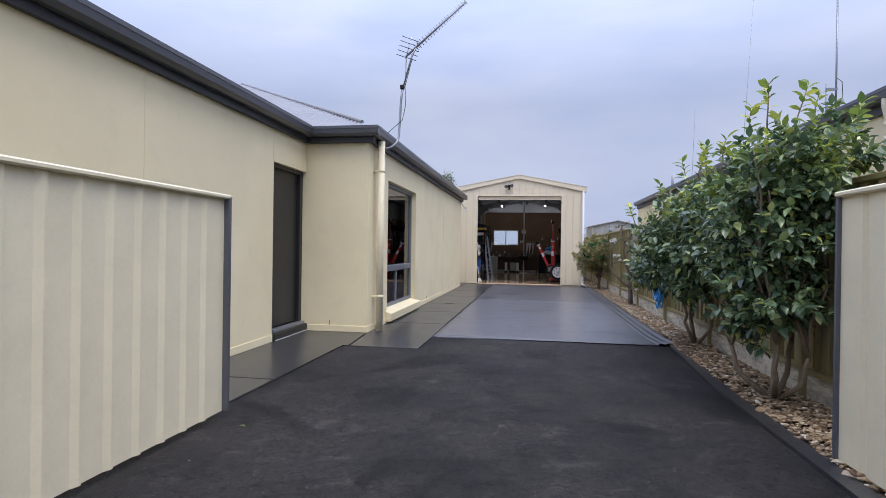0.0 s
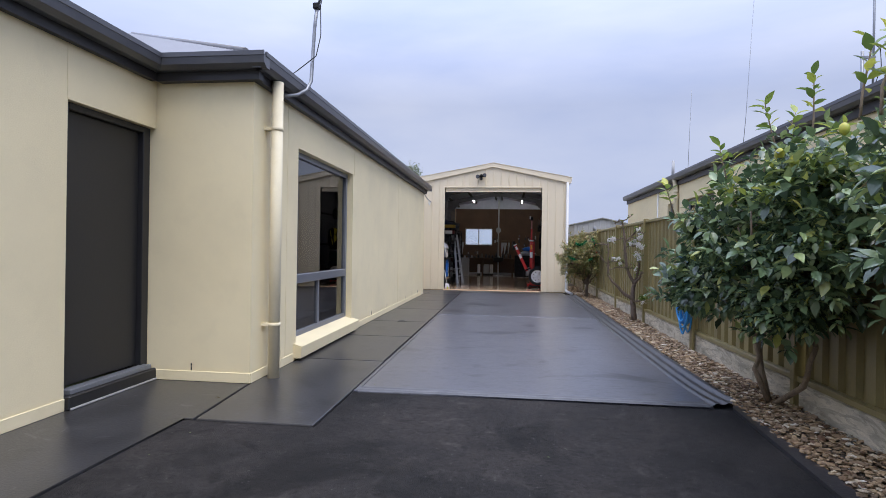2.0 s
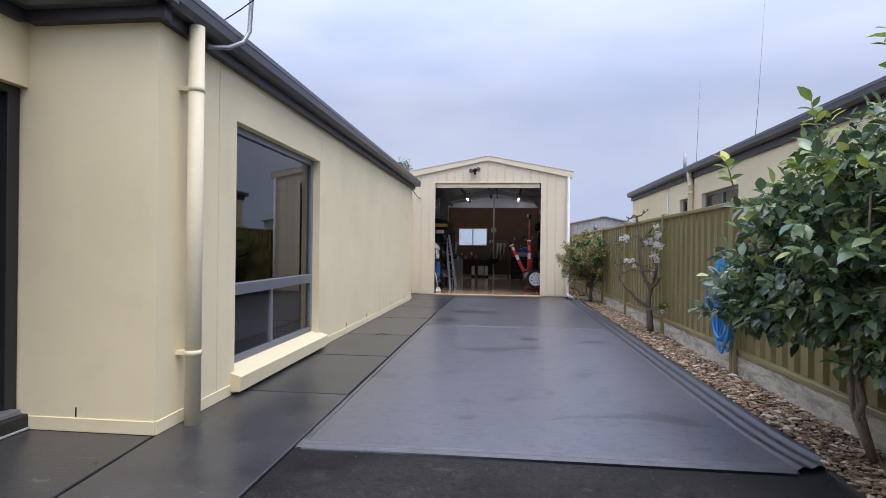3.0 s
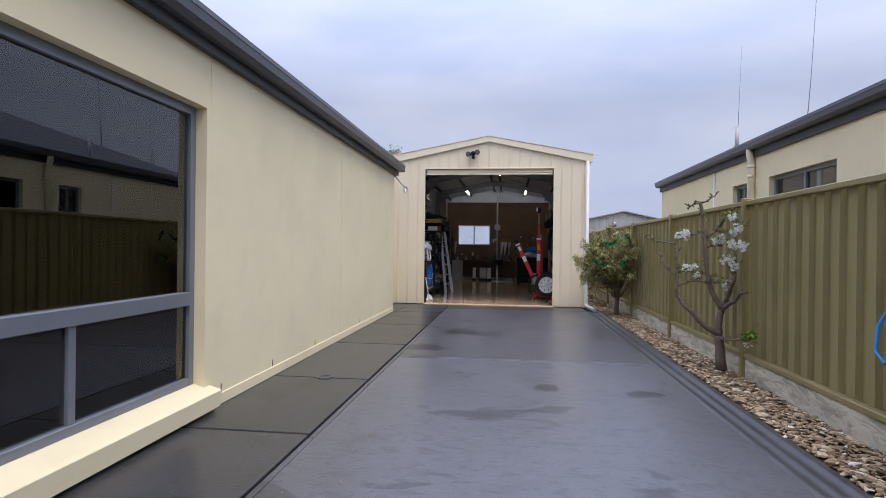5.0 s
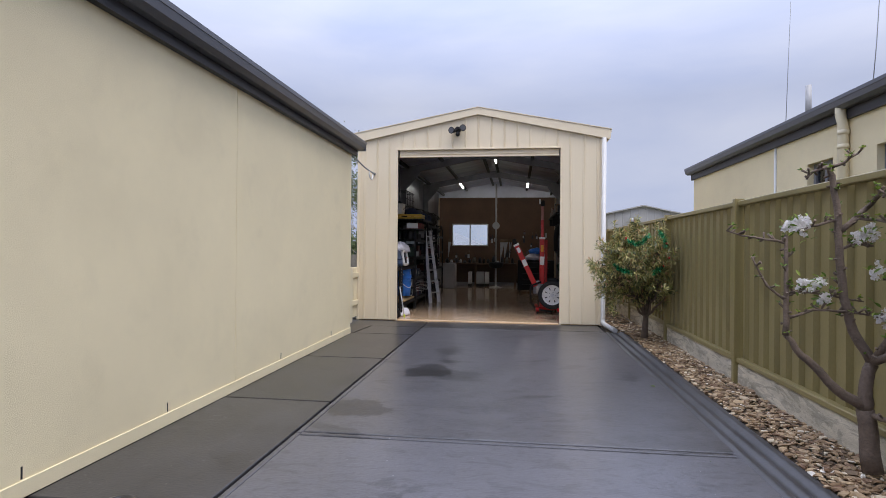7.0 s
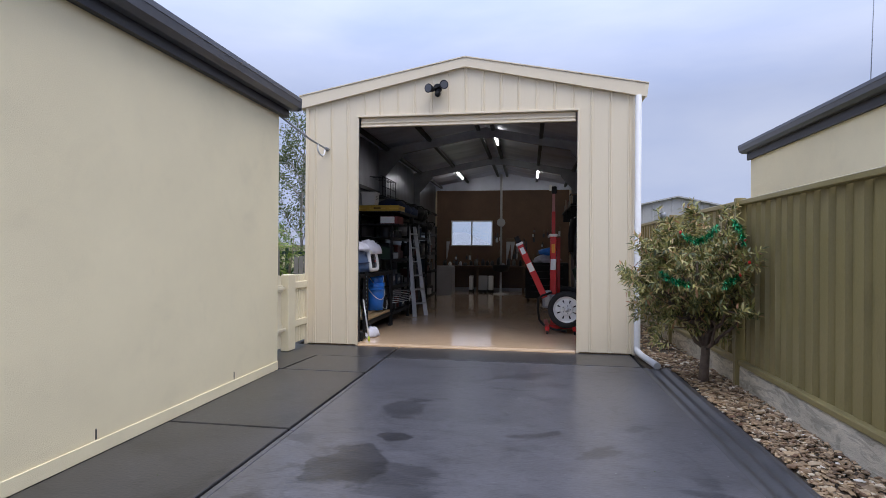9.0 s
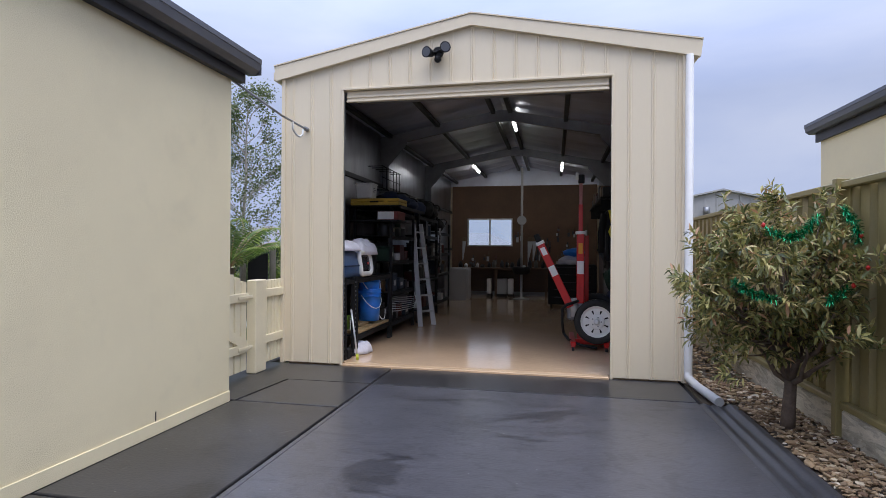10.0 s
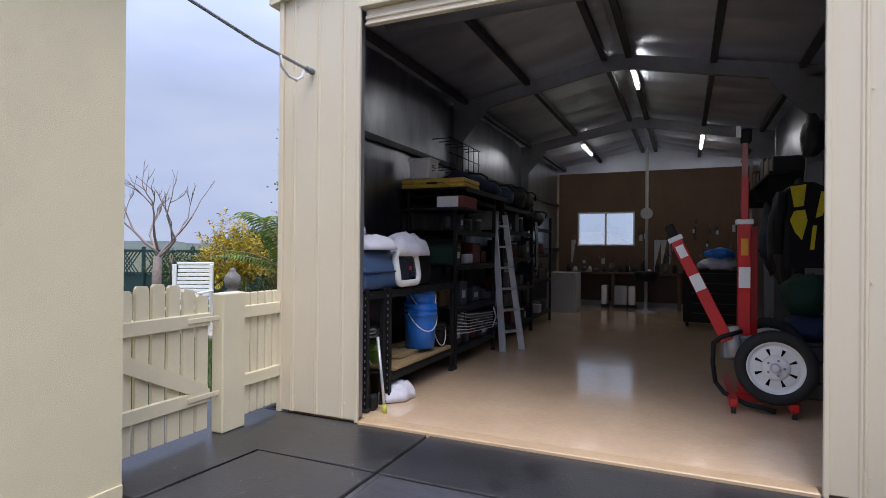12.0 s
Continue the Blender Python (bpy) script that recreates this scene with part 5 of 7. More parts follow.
pear_limb(0.008, 0.004, (1.69, 12.0, 0.94), (1.59, 12.0, 1.02), (1.51, 12.0, 1.18))
pear_limb(0.008, 0.004, (1.69, 12.0, 0.98), (1.77, 12.0, 0.99), (1.91, 12.0, 0.97), (2.08, 12.0, 0.94))
pear_limb(0.008, 0.004, (1.7, 12.0, 0.84), (1.83, 12.0, 0.89), (1.99, 12.0, 0.88), (2.1, 12.0, 0.87), (2.12, 11.86, 0.86))
pear_limb(0.009, 0.005, (1.93, 12.0, 1.38), (1.85, 12.0, 1.35), (1.77, 12.0, 1.33))
part("trunk", wood, BARK_DARK, pear, "rough dark bark with short spurs")
bi, li = [], []
for e in spurs:
    if e.z > 0.6 and rng.random() < 0.55:
        for j in range(4):
            li.append((e, (rng.uniform(-1, 1), rng.uniform(-1, 1), rng.uniform(0, 1)), 0.026, 0.012, rng.uniform(-1, 1)))
for c in ((1.7, 12.0, 1.34), (1.74, 12.0, 1.36), (1.78, 12.0, 1.34), (1.78, 12.0, 1.02), (1.88, 12.0, 0.94), (2.12, 11.76, 1.52), (2.12, 11.74, 1.37), (2.12, 11.7, 1.25), (2.12, 11.5, 1.24), (2.12, 11.78, 1.26), (2.12, 11.62, 1.4), (2.12, 11.95, 1.1), (2.12, 11.71, 1.04), (2.12, 11.81, 1.1), (2.12, 11.91, 0.87), (2.06, 12.0, 1.29), (2.11, 12.0, 1.32), (1.85, 12.0, 1.03)):
    for k in range(rng.randint(12, 18)):
        o = Vector(c) + Vector([rng.gauss(0, 0.019) for _ in range(3)])
        for j in range(5):
            a = j * 1.257 + k
            bi.append((o, (math.cos(a), rng.uniform(-1, 0.4), math.sin(a)), 0.019, 0.019, rng.uniform(-2, 2)))
    for j in range(12):
        li.append((Vector(c) + Vector([rng.gauss(0, 0.03) for _ in range(3)]), (rng.uniform(-1, 1), rng.uniform(-1, 1), rng.uniform(-0.3, 1)), 0.045, 0.016, rng.uniform(-1, 1)))
e = Vector((2.12, 11.41, 0.44))
for j in range(34):
    li.append((e + Vector([rng.gauss(0, 0.03) for _ in range(3)]), (rng.uniform(-1, 1), rng.uniform(-1, 1), rng.uniform(-0.2, 1)), 0.075, 0.026, rng.uniform(-1, 1)))
for j in range(40):
    bi.append((Vector((2.12, 11.43, 0.38)) + Vector([rng.gauss(0, 0.02) for _ in range(3)]), (rng.uniform(-1, 1), rng.uniform(-1, 1), rng.uniform(-1, 0.4)), 0.022, 0.018, 0))
child("blossom", leaves_mesh("blossom", bi, BLOSSOM), pear, "clusters of white blossom")
child("young_leaves", leaves_mesh("young_leaves", li, LEAF_FERN), pear, "few fresh green leaves")

# bronze-green shrub wound with tinsel
shrub = thing("shrub", "bronze-green shrub on one trunk with green tinsel", "shrub", (1.98, 16.6, -0.02))
rng = random.Random(5)
wood, items = bmesh.new(), []
limb(wood, [(1.97, 16.55, -0.03), (1.98, 16.55, 0.15), (1.99, 16.55, 0.33)], 0.048, 0.036, 9)
tips = []
for k in range(13):
    a = k * 2.4
    e = Vector((1.92 + 0.52 * math.cos(a) * (0.4 + 0.6 * rng.random()), 16.5 + 0.55 * math.sin(a) * (0.4 + 0.6 * rng.random()), rng.uniform(0.6, 1.45)))
    e.x = min(e.x, 2.16)
    pts = wander((1.99, 16.55, 0.31), e, 4, 0.04, rng)
    limb(wood, pts, 0.021, 0.006, 6)
    tips += pts[2:]
for k in range(118):
    v = Vector((rng.gauss(0, 1), rng.gauss(0, 1), rng.gauss(0, 1))).normalized()
    lump = 0.80 + 0.55 * noise.noise(v * 2.4 + Vector((9, 0, 0)))
    c = Vector((1.86, 16.42, 1.02)) + Vector((v.x * 0.66, v.y * 0.68, v.z * 0.64)) * rng.uniform(0.35, 1) ** 0.5 * lump
    if c.z < 0.5:
        c.z += 0.25
    c.x = min(c.x, 2.14)
    limb(wood, wander((1.98, 16.53, 0.55), c, 4, 0.03, rng), 0.008, 0.003, 5)
    for j in range(7):
        p = c + Vector([rng.gauss(0, 0.055) for _ in range(3)])
        p.x = min(p.x, 2.18)
        d = Vector((v.x, v.y, v.z * 0.5 + 0.25)) + Vector([rng.uniform(-0.6, 0.6) for _ in range(3)])
        shoot_leaves(items, rng, p, d, 0.08, rng.randint(9, 13), 0.070, 1.2, 0.27)
for p in ((2.1, 15.9, 1.12), (2.1, 15.85, 0.72), (1.40, 16.3, 1.1), (1.36, 16.35, 0.95)):
    for k in range(9):
        shoot_leaves(items, rng, Vector(p) + Vector([rng.gauss(0, 0.05) for _ in range(3)]), (rng.uniform(-1, 1), -0.4, 0.5), 0.08, 11, 0.072, 1.1, 0.27)
    limb(wood, wander((1.95, 16.5, 0.65), p, 4, 0.03, rng), 0.012, 0.005, 6)
part("trunk", wood, BARK_DARK, shrub)
child("crown", leaves_mesh("crown", items, LEAF_DRY), shrub, "narrow bronze and olive leaves")
for q, pts in enumerate(([(1.62, 15.93, 1.33), (1.72, 15.86, 1.28), (1.80, 15.86, 1.32), (1.86, 15.86, 1.40)], [(1.98, 15.86, 1.45), (2.05, 15.86, 1.36), (2.06, 15.86, 1.26)], [(1.46, 16.0, 1.02), (1.55, 15.93, 0.96), (1.66, 15.90, 0.93)], [(1.92, 15.88, 0.92), (2.02, 15.88, 1.0)])):
    ti = []
    for u, w in zip(pts, pts[1:]):
        for k in range(110):
            ti.append((Vector(u).lerp(Vector(w), rng.random()), (rng.uniform(-1, 1), rng.uniform(-1, 1), rng.uniform(-1, 1)), 0.042, 0.007, 0))
    child("tinsel", leaves_mesh("tinsel", ti, TINSEL), shrub, "strand of shiny green tinsel")
for p in ((1.60, 15.92, 1.36), (2.10, 15.84, 1.12), (2.04, 15.86, 1.02), (2.07, 15.85, 1.3)):
    fb = bmesh.new()
    lathe(fb, [(0.004, -0.015), (0.012, -0.004), (0.010, 0.008), (0.003, 0.016)], p, 7)
    part("bauble", fb, RED, shrub, "small red ornament")

# blue hose hung in loose loops from a bracket on a post
hose = thing("garden_hose", "bright blue garden hose hung in loops on a fence bracket", "hose", (2.17, 9.32, 0.9))
part("hook_post", new_box(2.175, 2.205, 9.28, 9.32, 0.0, 1.12, bev=0.005), OLIVE, hose)
part("hanger", new_box(2.06, 2.18, 9.24, 9.40, 1.02, 1.05, bev=0.01), HOSE_BLUE, hose)
part("hanger_plate", new_box(2.05, 2.07, 9.22, 9.42, 0.99, 1.12, bev=0.008), HOSE_BLUE, hose)
rng = random.Random(2)
for k in range(11):
    w, low, cy = rng.uniform(0.05, 0.15), rng.uniform(0.20, 0.36), 9.33 + rng.uniform(-0.05, 0.08)
    cx, lean = 2.05 + 0.10 * rng.random(), rng.uniform(-0.05, 0.05)
    pts = []
    for i in range(33):
        a = 2 * math.pi * i / 32
        down = 0.5 - 0.5 * math.cos(a)
        pts.append((cx - 0.02 * math.sin(a), cy + lean * down + w * math.sin(a) * (0.35 + 0.9 * down), 1.06 - (1.06 - low) * down))
    part("coil", new_tube(pts, 0.0105, 7, cap=False), HOSE_BLUE, hose)
part("loose_end", new_tube([(2.08, 9.30, 1.05), (2.03, 9.40, 0.98), (2.01, 9.52, 0.80), (2.02, 9.56, 0.66), (2.03, 9.50, 0.60), (2.04, 9.40, 0.66)], 0.0105, 7), HOSE_BLUE, hose)
part("nozzle", new_tube([(2.12, 9.36, 1.14), (2.08, 9.32, 1.19), (2.05, 9.26, 1.18)], 0.02, 8), GREY_BOX, hose)
part("connector", new_tube([(2.02, 9.24, 0.80), (2.02, 9.25, 0.73)], 0.018, 8), RED, hose, "small red hose connector")

# gravel, thousands of flat pebbles
rs = np.random.RandomState(4)
ico = bmesh.new()
bmesh.ops.create_icosphere(ico, subdivisions=1, radius=1.0)
iv = np.array([v.co[:] for v in ico.verts])
ifc = np.array([[v.index for v in f.verts] for f in ico.faces])
ico.free()
N = 13600
py = np.where(np.arange(N) < 13000, rs.uniform(1.0, 17.9, N), rs.uniform(17.9, 20.5, N))
px0 = np.where(py < 7.1, 1.72 + 0.045 * np.clip((py - 4.9) / 2.2, 0, 1), 1.815)
px0 = np.where(py > 17.1, 1.66, px0)
px = px0 + rs.uniform(0, 1, N) * (2.215 - px0)
sz = np.exp(rs.normal(-4.20, 0.32, N))
pv = np.repeat(iv[None], N, 0) * (1 + rs.uniform(-0.22, 0.22, (N, len(iv), 1)))
pv = pv * (sz[:, None] * np.stack([rs.uniform(1.0, 1.9, N), rs.uniform(0.6, 1.05, N), rs.uniform(0.25, 0.55, N)], 1))[:, None, :]
an = rs.uniform(0, 6.28, N)
tx = rs.uniform(-0.45, 0.45, N)
x, y, z = pv[..., 0], pv[..., 1], pv[..., 2]
y, z = y * np.cos(tx)[:, None] - z * np.sin(tx)[:, None], y * np.sin(tx)[:, None] + z * np.cos(tx)[:, None]
x, y = x * np.cos(an)[:, None] - y * np.sin(an)[:, None], x * np.sin(an)[:, None] + y * np.cos(an)[:, None]
gv = np.stack([x + px[:, None], y + py[:, None], z + (0.002 + rs.uniform(0, 0.022, N))[:, None]], -1).reshape(-1, 3)
gf = (ifc[None] + (np.arange(N) * len(iv))[:, None, None]).reshape(-1, 3)
tagged(new("gravel", raw("gravel", gv.tolist(), gf.tolist(), GRAVEL)), "loose brown and tan flat river gravel", "gravel", kind="stuff")
# dead leaves and specks on the drive
ri = []
rng = random.Random(12)
for k in range(70):
    x, y = rng.uniform(-2.8, 1.5), rng.uniform(2.0, 15.5)
    ri.append(((x, y, 0.006 if y > 7 else -0.006), (rng.uniform(-1, 1), rng.uniform(-1, 1), 0.05), rng.uniform(0.008, 0.022), 0.009, rng.uniform(-0.3, 0.3)))
ri.append(((1.42, 13.85, 0.006), (0.5, -1, 0.1), 0.06, 0.03, 0.2))
ri.append(((-1.75, 3.2, -0.006), (1, -0.4, 0.1), 0.05, 0.025, 0.2))
tagged(new("fallen_leaves", leaves_mesh("fallen_leaves", ri, LEAF_BIRCH)), "few small pale dead leaves on the drive", "leaves", kind="stuff")

# ---- inside the shed: left side racks ----
FZ = 0.02


def rack(y0, y1, x0, x1, levels, top, label):
    rk = thing("storage_rack", label, "rack", ((x0 + x1) / 2, (y0 + y1) / 2, FZ), "black steel racks along the wall")
    for x in (x0, x1 - 0.035):
        for y in (y0, y1 - 0.035):
            pb = new_box(x, x + 0.035, y, y + 0.035, FZ, top, bev=0.003)
            up = part("upright", pb, BLACK, rk)
            if x > x0 and y < y0 + 0.1 and y0 < 18.3:
                slots = bmesh.new()
                for k in range(int((top - 0.1) / 0.05)):
                    box(slots, x + 0.012, x + 0.022, y - 0.001, y + 0.002, FZ + 0.06 + k * 0.05, FZ + 0.078 + k * 0.05)
                part("slots", slots, STEEL_GREY, up, "row of punched slots")
            part("foot", new_box(x - 0.006, x + 0.041, y - 0.006, y + 0.041, FZ, FZ + 0.03, bev=0.004), RUBBER, rk)
    for z in levels:
        sh = part("shelf", new_box(x0 + 0.004, x1 - 0.004, y0 + 0.004, y1 - 0.004, z - 0.012, z, bev=0.002), BLACK, rk)
        part("beam", new_box(x1 - 0.03, x1 + 0.002, y0 + 0.035, y1 - 0.035, z - 0.055, z - 0.014, bev=0.003), BLACK, sh)
        part("beam", new_box(x0 - 0.002, x0 + 0.03, y0 + 0.035, y1 - 0.035, z - 0.055, z - 0.014, bev=0.003), BLACK, sh)
    return rk


rack(18.22, 19.49, -2.30, -1.75, (0.24, 0.88), 0.90, "black boltless steel rack holding a pet carrier and buckets")
rack(17.93, 18.20, -2.30, -1.77, (0.88,), 0.90, "narrow black steel bench end beside the doorway")
rack(19.53, 20.75, -2.30, -1.75, (0.22, 0.62, 1.05, 1.40, 1.74), 1.80, "black steel rack crowded with tools and boxes")
rack(21.05, 22.50, -2.30, -1.75, (0.22, 0.70, 1.10, 1.45, 1.76), 1.82, "black steel rack full of dark boxes and jars")
rack(22.55, 23.85, -2.30, -1.78, (0.22, 0.75, 1.15, 1.55), 1.75, "black steel rack with hanging leads on its end")

hs = thing("high_shelf", "black steel shelf fixed high on the shed wall", "shelf", (-2.05, 19.2, 1.7))
part("board", new_box(-2.36, -1.62, 19.42, 20.75, 1.785, 1.80, bev=0.003), BLACK, hs)
part("front_beam", new_box(-1.62, -1.60, 19.42, 20.75, 1.755, 1.80, bev=0.003), BLACK, hs)
for y in (19.45, 20.6):
    part("bracket", new_box(-2.36, -2.33, y, y + 0.03, 0.9, 1.785), BLACK, hs)


def lumpy(bm, centre, size, seed, amp=0.18, sub=3):
    g = bmesh.ops.create_icosphere(bm, subdivisions=sub, radius=1.0)
    for v in g["verts"]:
        n = v.co.normalized()
        k = 1 + amp * noise.noise(n * 2.2 + Vector((seed, seed * 0.7, 0))) + amp * 0.6 * noise.noise(n * 5.5 + Vector((0, seed, 3)))
        if sub > 3:
            k += 0.30 * amp - 0.75 * amp * abs(noise.noise(n * 3.1 + Vector((seed, 2, seed)))) - 0.5 * amp * abs(noise.noise(n * 7.0 + Vector((3, seed, 0))))
        v.co = Vector(centre) + Vector((n.x * size[0], n.y * size[1], max(-0.75, n.z) * size[2])) * k
    for f in bm.faces:
        f.smooth = True
    return bm


def drape(c, s, seed, n=44):
    """A crumpled cloth heap: soft dome with running folds, closed below."""
    bm = bmesh.new()
    top = []
    for i in range(n + 1):
        row = []
        for j in range(n + 1):
            u, v = 2 * i / n - 1, 2 * j / n - 1
            a = math.atan2(v, u)
            edge = 1 + 0.22 * noise.noise((math.cos(a) * 1.6 + seed, math.sin(a) * 1.6, seed))
            k = max(abs(u), abs(v), 1e-6) / max(math.hypot(u, v), 1e-6)
            u2, v2 = u * k * edge, v * k * edge
            r = min(1, math.hypot(u * k, v * k))
            w = Vector((u2 * 1.3 + seed, v2 * 1.3, seed))
            fold = 0.3 + 0.35 * noise.noise(w * 1.1) + 0.7 * (0.22 - abs(noise.noise(w * 1.8 + Vector((4, 1, 0))))) + 0.25 * (0.2 - abs(noise.noise(w * 5.0 + Vector((1, 8, 0)))))
            z = math.sqrt(max(0.0, 1 - r ** 3)) * (0.60 + 0.42 * fold)
            row.append(bm.verts.new((c[0] + u2 * s[0], c[1] + v2 * s[1], c[2] - s[2] * 0.75 + 1.6 * s[2] * max(0.02, z))))
        top.append(row)
    for i in range(n):
        for j in range(n):
            bm.faces.new((top[i][j], top[i + 1][j], top[i + 1][j + 1], top[i][j + 1])).smooth = True
    rim = [top[0][j] for j in range(n)] + [top[i][n] for i in range(n)] + [top[n][n - j] for j in range(n)] + [top[n - i][0] for i in range(n)]
    bm.faces.new(rim)
    return bm


# pet carrier
pc = thing("pet_carrier", "blue and white plastic pet carrier on the rack", "pet carrier", (-2.02, 18.3, 0.88))
body = bmesh.new()
prism(body, [(-2.27, 0.885), (-1.80, 0.885), (-1.77, 0.93), (-1.775, 1.04), (-1.82, 1.15), (-1.90, 1.20), (-2.18, 1.20), (-2.25, 1.14)], Matrix.Translation((0, 17.90, 0)) @ AX_Y, 0.82)
bmesh.ops.bevel(body, geom=list(body.edges), offset=0.03, segments=3, profile=0.5, affect="EDGES")
part("shell", body, mat("slate_blue_plastic", (0.05, 0.10, 0.21), 0.38, var=0.1, scale=5, bump=0.02), pc)
part("seam", new_box(-2.275, -1.762, 17.895, 18.34, 1.015, 1.03, bev=0.005), NAVY, pc, "dark seam between the halves")


def door_ring(y0, y1, z0, z1, r):
    """Corners of a rounded door surround that leans back with the shell."""
    out = []
    for cy, cz, a0 in ((y1 - r, z1 - r, 0), (y0 + r, z1 - r, 90), (y0 + r, z0 + r, 180), (y1 - r, z0 + r, 270)):
        for k in range(6):
            a = radians(a0 + 18 * k)
            z = cz + r * math.sin(a)
            out.append((-1.762 - 0.20 * max(0.0, z - 1.0), cy + r * math.cos(a), z))
    return out + out[:1]


ring = part("door_surround", new_tube(door_ring(18.36, 18.72, 0.92, 1.165, 0.06), 0.028, 10, cap=False), WHITE, pc, "white rounded door surround")
glass_b = bmesh.new()
glass_b.faces.new([glass_b.verts.new(p) for p in door_ring(18.39, 18.69, 0.945, 1.14, 0.045)[:-1]])
bmesh.ops.solidify(glass_b, geom=list(glass_b.faces), thickness=0.012)
part("door_panel", glass_b, mat("smoked_door_plastic", (0.03, 0.035, 0.05), 0.15, var=0.1, scale=5, bump=0.0), ring, "smoked plastic door")
part("latch", new_box(-1.745, -1.735, 18.52, 18.56, 1.03, 1.06, bev=0.004), RED, ring, "red latch")
part("top_rim", new_box(-2.2, -1.86, 18.34, 18.70, 1.195, 1.212, bev=0.008), WHITE, pc, "white top rim")
# folded sheets
for i, (c, s) in enumerate((((-1.98, 18.16, 1.26), (0.25, 0.28, 0.10)), ((-1.92, 18.74, 1.25), (0.22, 0.30, 0.15)), ((-2.12, 18.12, 1.37), (0.17, 0.2, 0.09)))):
    cb = drape(c, s, 3.1 + i)
    single("dust_sheet", cb, CLOTH, "crumpled white dust sheet heaped on the rack", "cloth", "crumpled dust sheets")
pb = new_box(-2.2, -1.82, 18.72, 19.1, 0.885, 1.14, bev=0.01)
single("storage_box", pb, BLACK, "black lidded storage box under the dust sheet", "box", "dark storage boxes")


def pail(x, y, z, r, h, material, label, name="bucket"):
    b = thing(name, label, "bucket", (x, y, z))
    pb = bmesh.new()
    lathe(pb, [(r * 0.86, 0), (r * 0.95, h * 0.55), (r * 0.96, h * 0.74), (r * 1.04, h * 0.745), (r * 1.04, h * 0.765), (r * 0.98, h * 0.77), (r * 0.98, h * 0.86), (r * 1.05, h * 0.865), (r * 1.05, h * 0.885), (r, h * 0.89), (r * 1.01, h * 0.97), (r * 1.05, h), (r * 0.98, h), (r * 0.94, h * 0.95), (0.01, h * 0.93)], (x, y, z), 28)
    part("shell", pb, material, b)
    pts = [(x + r * 1.02 * math.cos(a), y + r * 1.02 * math.sin(a), z + h * 0.8 - 0.16 * math.sin((a + 1.9) / 2.6 * math.pi)) for a in [-1.9 + 2.6 * k / 12 for k in range(13)]]
    part("handle", new_tube(pts, 0.005, 6), WHITE, b, "white wire handle")
    return b


pail(-1.90, 19.05, 0.31, 0.15, 0.40, BLUE, "blue plastic pail on timber boards")
pail(-1.90, 19.05, 0.60, 0.138, 0.26, BLUE, "upper blue plastic pail nested in another")
pail(-2.02, 18.44, 0.24, 0.10, 0.19, mat("green_tin", (0.12, 0.24, 0.03), 0.4, bump=0.02), "small green paint pail on the rack", "paint_pail")
pail(-1.86, 19.36, 0.24, 0.07, 0.26, BLACK, "black and white paint tin on the rack", "paint_tin")
for k in range(6):
    single("timber_board", new_box(-2.22 + k * 0.078, -2.15 + k * 0.078, 18.32, 19.44, 0.245, 0.275 + 0.03 * (k % 2) * 0, bev=0.004), TIMBER, "pale sawn timber board lying on the rack", "board", "stacked timber boards")
for k in range(4):
    single("timber_board", new_box(-2.2 + k * 0.085, -2.125 + k * 0.085, 18.6, 19.3, 0.279, 0.308, bev=0.004), TIMBER, "pale sawn timber board lying on the rack", "board", "stacked timber boards")
single("sack", drape((-1.78, 18.40, 0.10), (0.13, 0.19, 0.10), 8.2), CLOTH, "white plastic sack slumped under the rack", "sack")
for k in range(3):
    m = pose(-1.95, 18.25, 0.50 + 0.03 * k, 0, -8, 20 + 7 * k)
    single("metal_offcut", new_box(-0.05, 0.05, -0.02, 0.5, 0, 0.012, bev=0.002, rot=m), ALU, "bare metal offcut lying across the rack", "metal strip", "metal offcuts")
# broom and pole by the doorway
br = thing("broom", "broom with a lime green grip leaning by the doorway", "broom", (-1.83, 17.95, FZ))
part("handle", new_tube([(-1.79, 18.02, FZ + 0.02), (-1.86, 17.93, 1.0)], 0.012, 8), BLACK, br)
part("grip", new_tube([(-1.849, 17.944, 0.62), (-1.857, 17.935, 0.76)], 0.018, 8), mat("lime_grip", (0.30, 0.62, 0.03), 0.5, bump=0.02), br)
part("head", new_box(-1.86, -1.74, 17.98, 18.06, FZ, FZ + 0.12, bev=0.02), BLACK, br)
wp = thing("window_squeegee", "aluminium pole with a yellow-green tip leaning on the rack", "pole", (-1.72, 17.98, FZ))
part("shaft", new_tube([(-1.665, 18.0, FZ + 0.05), (-1.76, 18.06, 0.55)], 0.011, 8), ALU, wp)
part("tip", new_tube([(-1.66, 17.997, FZ), (-1.667, 18.001, FZ + 0.06)], 0.016, 8), mat("yellow_tip", (0.5, 0.55, 0.05), 0.5, bump=0.02), wp)

# white tub, yellow case, carton, bags along the top
tb = thing("plastic_tub", "white plastic tub with a lid and black script", "tub", (-2.12, 19.55, 1.895))
ub = bmesh.new()
prism(ub, [(-0.105, -0.105), (0.105, -0.105), (0.105, 0.105), (-0.105, 0.105)], pose(-2.12, 19.55, 1.895), 0.2)
for v in ub.verts:
    if v.co.z > 2.0:
        v.co.x = -2.12 + (v.co.x + 2.12) * 1.12
        v.co.y = 19.55 + (v.co.y - 19.55) * 1.12
bmesh.ops.bevel(ub, geom=list(ub.edges), offset=0.018, segments=2, profile=0.5, affect="EDGES")
part("body", ub, WHITE, tb)
part("lid", new_box(-2.245, -1.995, 19.425, 19.675, 2.08, 2.105, bev=0.008), WHITE, tb)
